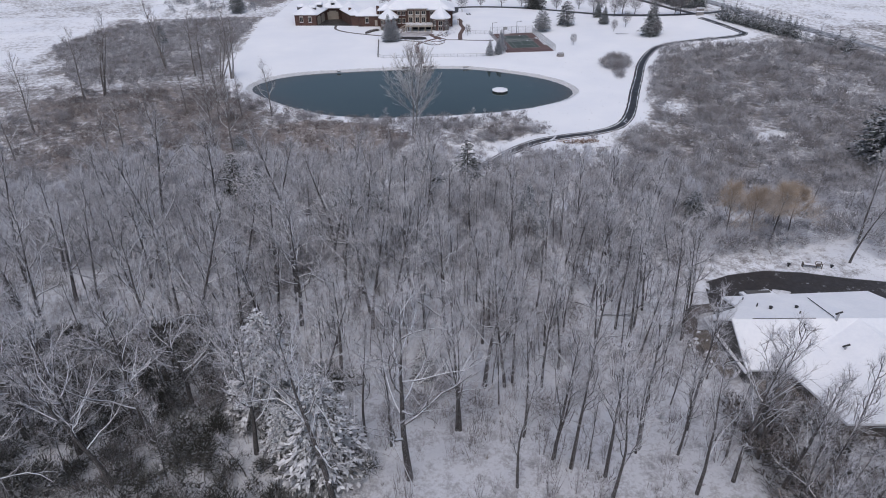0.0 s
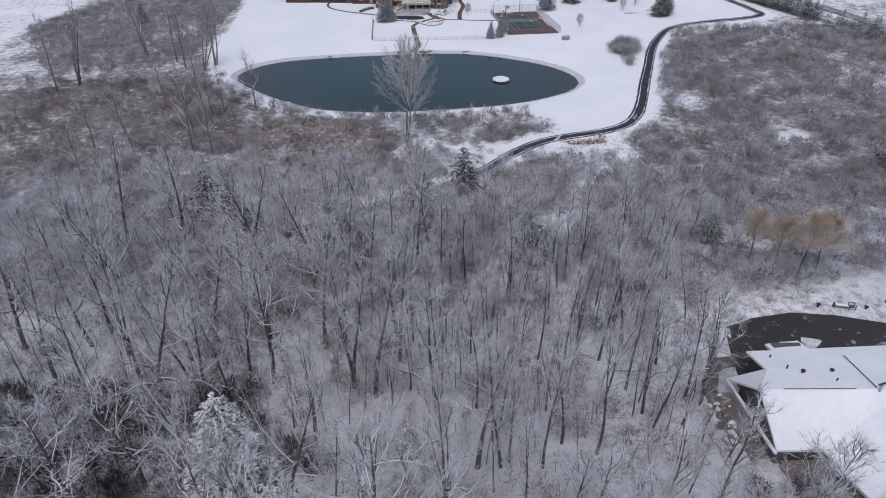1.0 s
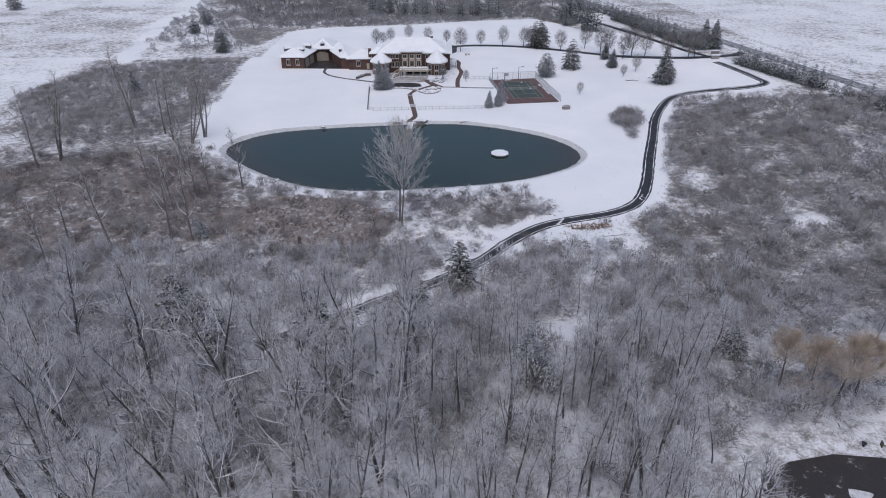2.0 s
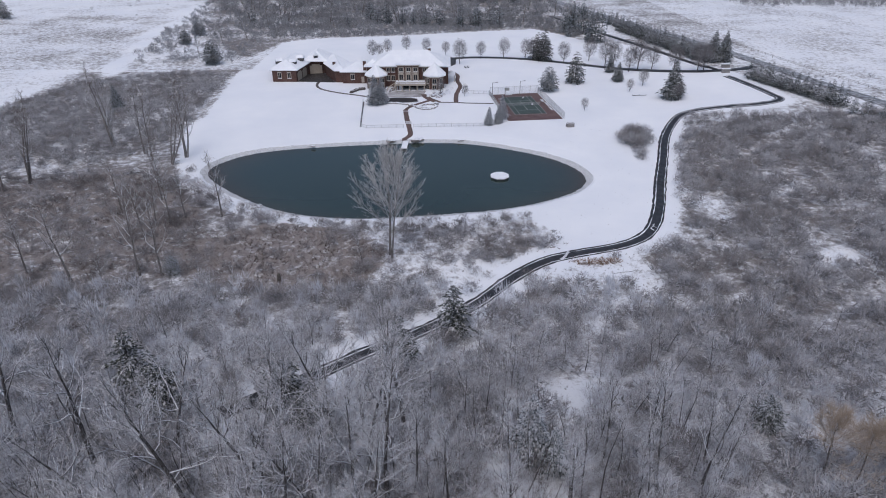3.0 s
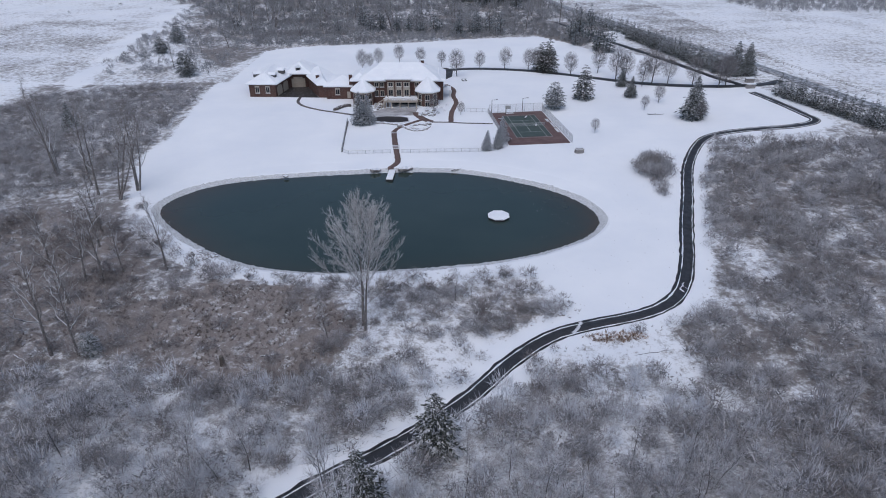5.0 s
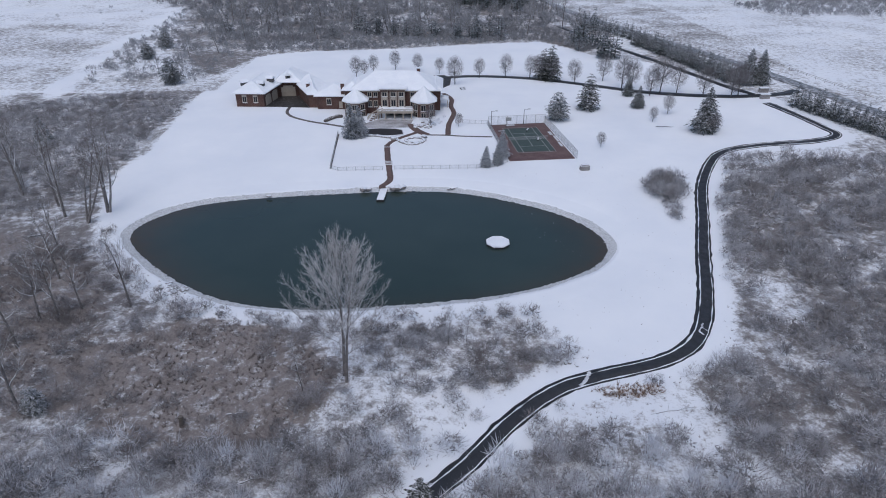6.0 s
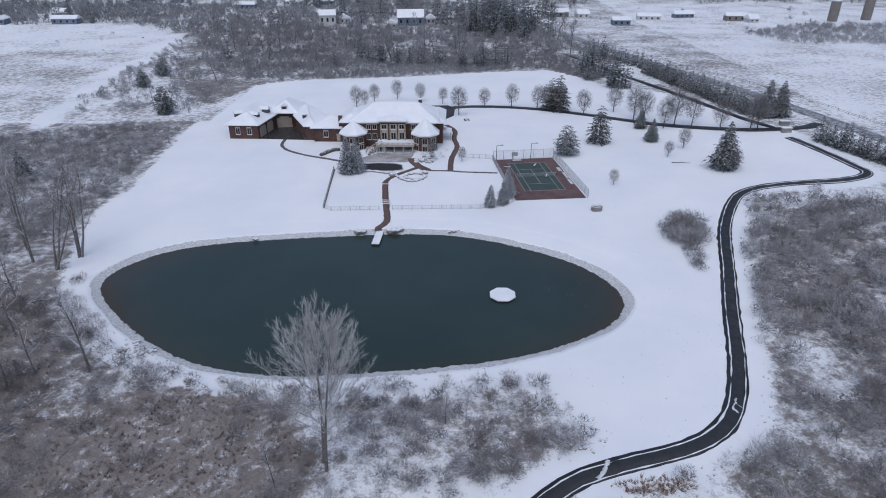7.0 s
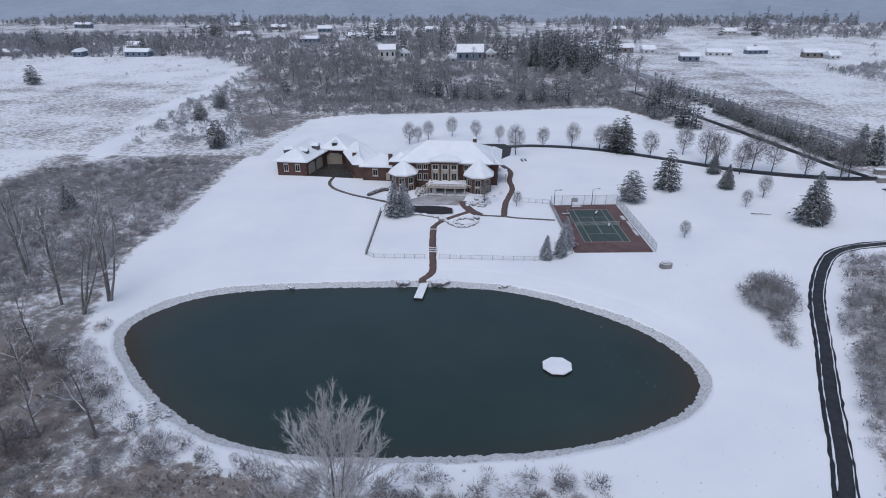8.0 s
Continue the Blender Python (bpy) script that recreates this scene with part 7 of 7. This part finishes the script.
    # bench, fire pit and small shrubs beyond the lot
    b = tagged(thing("garden_bench", 59.3, 84.2, ground_z(59.3, 84.2), -12), "wooden garden bench beside the drive, dusted with snow", "bench")
    part("seat", box(bmesh.new(), -1.5, 1.1, -0.3, 0.3, 0.42, 0.52), WOOD, b)
    part("snow_layer", box(bmesh.new(), -1.4, 0.3, -0.25, 0.25, 0.52, 0.58), SNOW, b)
    for x in (0.4, 1.2):
        for y in (-0.35, 0.35):
            part("leg", box(bmesh.new(), x - 0.05, x + 0.05, y - 0.05, y + 0.05, -0.05, 0.95), WOOD, b)
    for y in (-0.35, 0.35):
        part("armrest", box(bmesh.new(), 0.35, 1.25, y - 0.06, y + 0.06, 0.9, 0.97), WOOD, b)
    part("leg", box(bmesh.new(), -1.6, -1.5, -0.3, 0.3, -0.05, 0.8), WOOD, b)
    for x, y in ((62.2, 84.0), (55.6, 84.6)):
        k = tagged(thing("fire_bowl", x, y, ground_z(x, y)), "small dark fire bowl standing in the snow", "fire bowl")
        part("bowl", rod(bmesh.new(), (0, 0, 0.3), (0, 0, 0.5), 0.2, 0.32, 12), IRON, k)
        part("foot", rod(bmesh.new(), (0, 0, -0.05), (0, 0, 0.3), 0.15, 0.12, 8), IRON, k)
    xs = np.array([42.5, 41.8, 60, 57, 63, 65, 53, 37.5, 36.8, 42.9])
    ys = np.array([71.4, 72.2, 86.5, 87.5, 86, 85.5, 87.6, 71.8, 70.2, 70.9])
    stuff("foundation_shrubs", scatter(SHRUBS, xs, ys, np.array([1.5, 1.2, 1.1, 0.9, 1.2, 1.0, 0.8, 1.3, 1.4, 1.1]), 79), TWIG_WHITE, "small frosted shrubs by the house and drive", "shrubs")


def far_house(x, y, w, d, e, rise, turn, wall, name="far_house", label="distant house with a snow-covered roof"):
    w, d, e, rise = w * 0.8, d * 0.85, e * 0.85, rise * 0.85
    z = ground_z(x, y)
    h = tagged(thing(name, x, y, z, turn), label, "house", "distant houses")
    part("wall", box(bmesh.new(), -w / 2, w / 2, -d / 2, d / 2, -0.5, e), wall, h)
    part("roof", hip(bmesh.new(), -w / 2 - 0.6, w / 2 + 0.6, -d / 2 - 0.6, d / 2 + 0.6, e, rise, 0.5, 0.4, True), SNOW, h)
    n = max(2, int(w / 4))
    for i in range(n):
        px = -w / 2 + w * (i + 0.5) / n
        part("window", box(bmesh.new(), px - 0.7, px + 0.7, -d / 2 - 0.08, -d / 2, e * 0.35, e * 0.75), GLASS_DARK, h)
    return h


SILOS = ((303, 622, 3.6, 15.0), (333, 629, 3.6, 16.0))


def silo(x, y, r, h):
    ob = tagged(thing("silo", x, y, ground_z(x, y)), "tall grey-brown farm silo with a snow-capped dome", "silo", "silos")
    bm = rod(bmesh.new(), (0, 0, -0.5), (0, 0, h), r, sides=20)
    for k in range(1, int(h / 1.5)):
        rod(bm, (0, 0, k * 1.5), (0, 0, k * 1.5 + 0.12), r + 0.06, sides=20)
    part("wall", bm, FAR_SIDING, ob)
    bm = bmesh.new()
    bmesh.ops.create_uvsphere(bm, u_segments=20, v_segments=10, radius=r * 1.04, matrix=Matrix.Translation((0, 0, h)))
    bmesh.ops.delete(bm, geom=[v for v in bm.verts if v.co.z < h - 0.1], context="VERTS")
    part("dome", bm, SNOW, ob, "snow-capped dome", True)


def build_far_houses():
    for p in SILOS:
        silo(*p)
    far_house(-89, 596, 15, 11, 8, 4, 12, PALE_SIDING, label="distant white two-storey house among bare trees")
    far_house(-77, 600, 8, 8, 5, 3, 12, PALE_SIDING, label="low white annex of a distant house")
    far_house(-26, 596, 24, 14, 6.5, 6, 5, BLUE_SIDING, label="distant blue-grey house with a long snowy roof")
    far_house(-11, 600, 8, 9, 5, 3, 5, PALE_SIDING)
    rng = random.Random(5)
    for x, y, w, t in ((93, 642, 16, 5), (110, 636, 12, 10), (132, 596, 16, 0), (162, 630, 22, -5), (193, 642, 20, 8), (226, 620, 18, 0), (236, 612, 10, 12), (215, 790, 16, 0), (110, 800, 14, 20), (-322, 645, 15, -10), (-338, 594, 9, 4), (-290, 597, 24, 2), (-398, 592, 18, 0), (-265, 746, 14, 14), (-258, 826, 20, 0), (-316, 842, 14, 6), (-82, 798, 14, 0), (-39, 580, 8, 10), (-144, 726, 20, 3), (-114, 728, 16, 0), (-183, 700, 22, 0), (-196, 795, 18, 5), (-500, 836, 24, 0)):
        far_house(x, y, w, rng.uniform(8, 11), rng.uniform(3.0, 4.6), rng.uniform(2.2, 3.4), t, rng.choice((PALE_SIDING, BLUE_SIDING, FAR_SIDING)), "far_barn" if x > 90 else "far_house", "distant barn with a snowy roof beyond a pasture" if x > 90 else "distant house with a snow-covered roof")


def build_gate():
    for x, y in ((119.5, 303.5), (122.5, 311.5)):
        z = ground_z(x, y)
        p = tagged(thing("gate_pier", x, y, z), "brown stone gate pier with snow on top", "gate pier", "gate piers")
        part("shaft", box(bmesh.new(), -1.6, 1.6, -0.6, 0.6, -0.2, 1.5, 0, (0, 0), 0.05), STONE, p)
        part("cap", box(bmesh.new(), -1.75, 1.75, -0.75, 0.75, 1.5, 1.75, 0, (0, 0), 0.05), SNOW, p)
    xs, ys = np.array([112.5, 114.0, 115.5]), np.array([312.5, 313.5, 312.8])
    stuff("gate_shrubs", scatter(SHRUBS, xs, ys, np.array([1.8, 2.0, 1.6]), 81), TWIG_BROWN, "brown bare shrubs beside the gate", "shrubs")


build_mansion()
build_yard()
build_court()
build_fences()
build_waterside()
build_near_house()
build_far_houses()
build_gate()
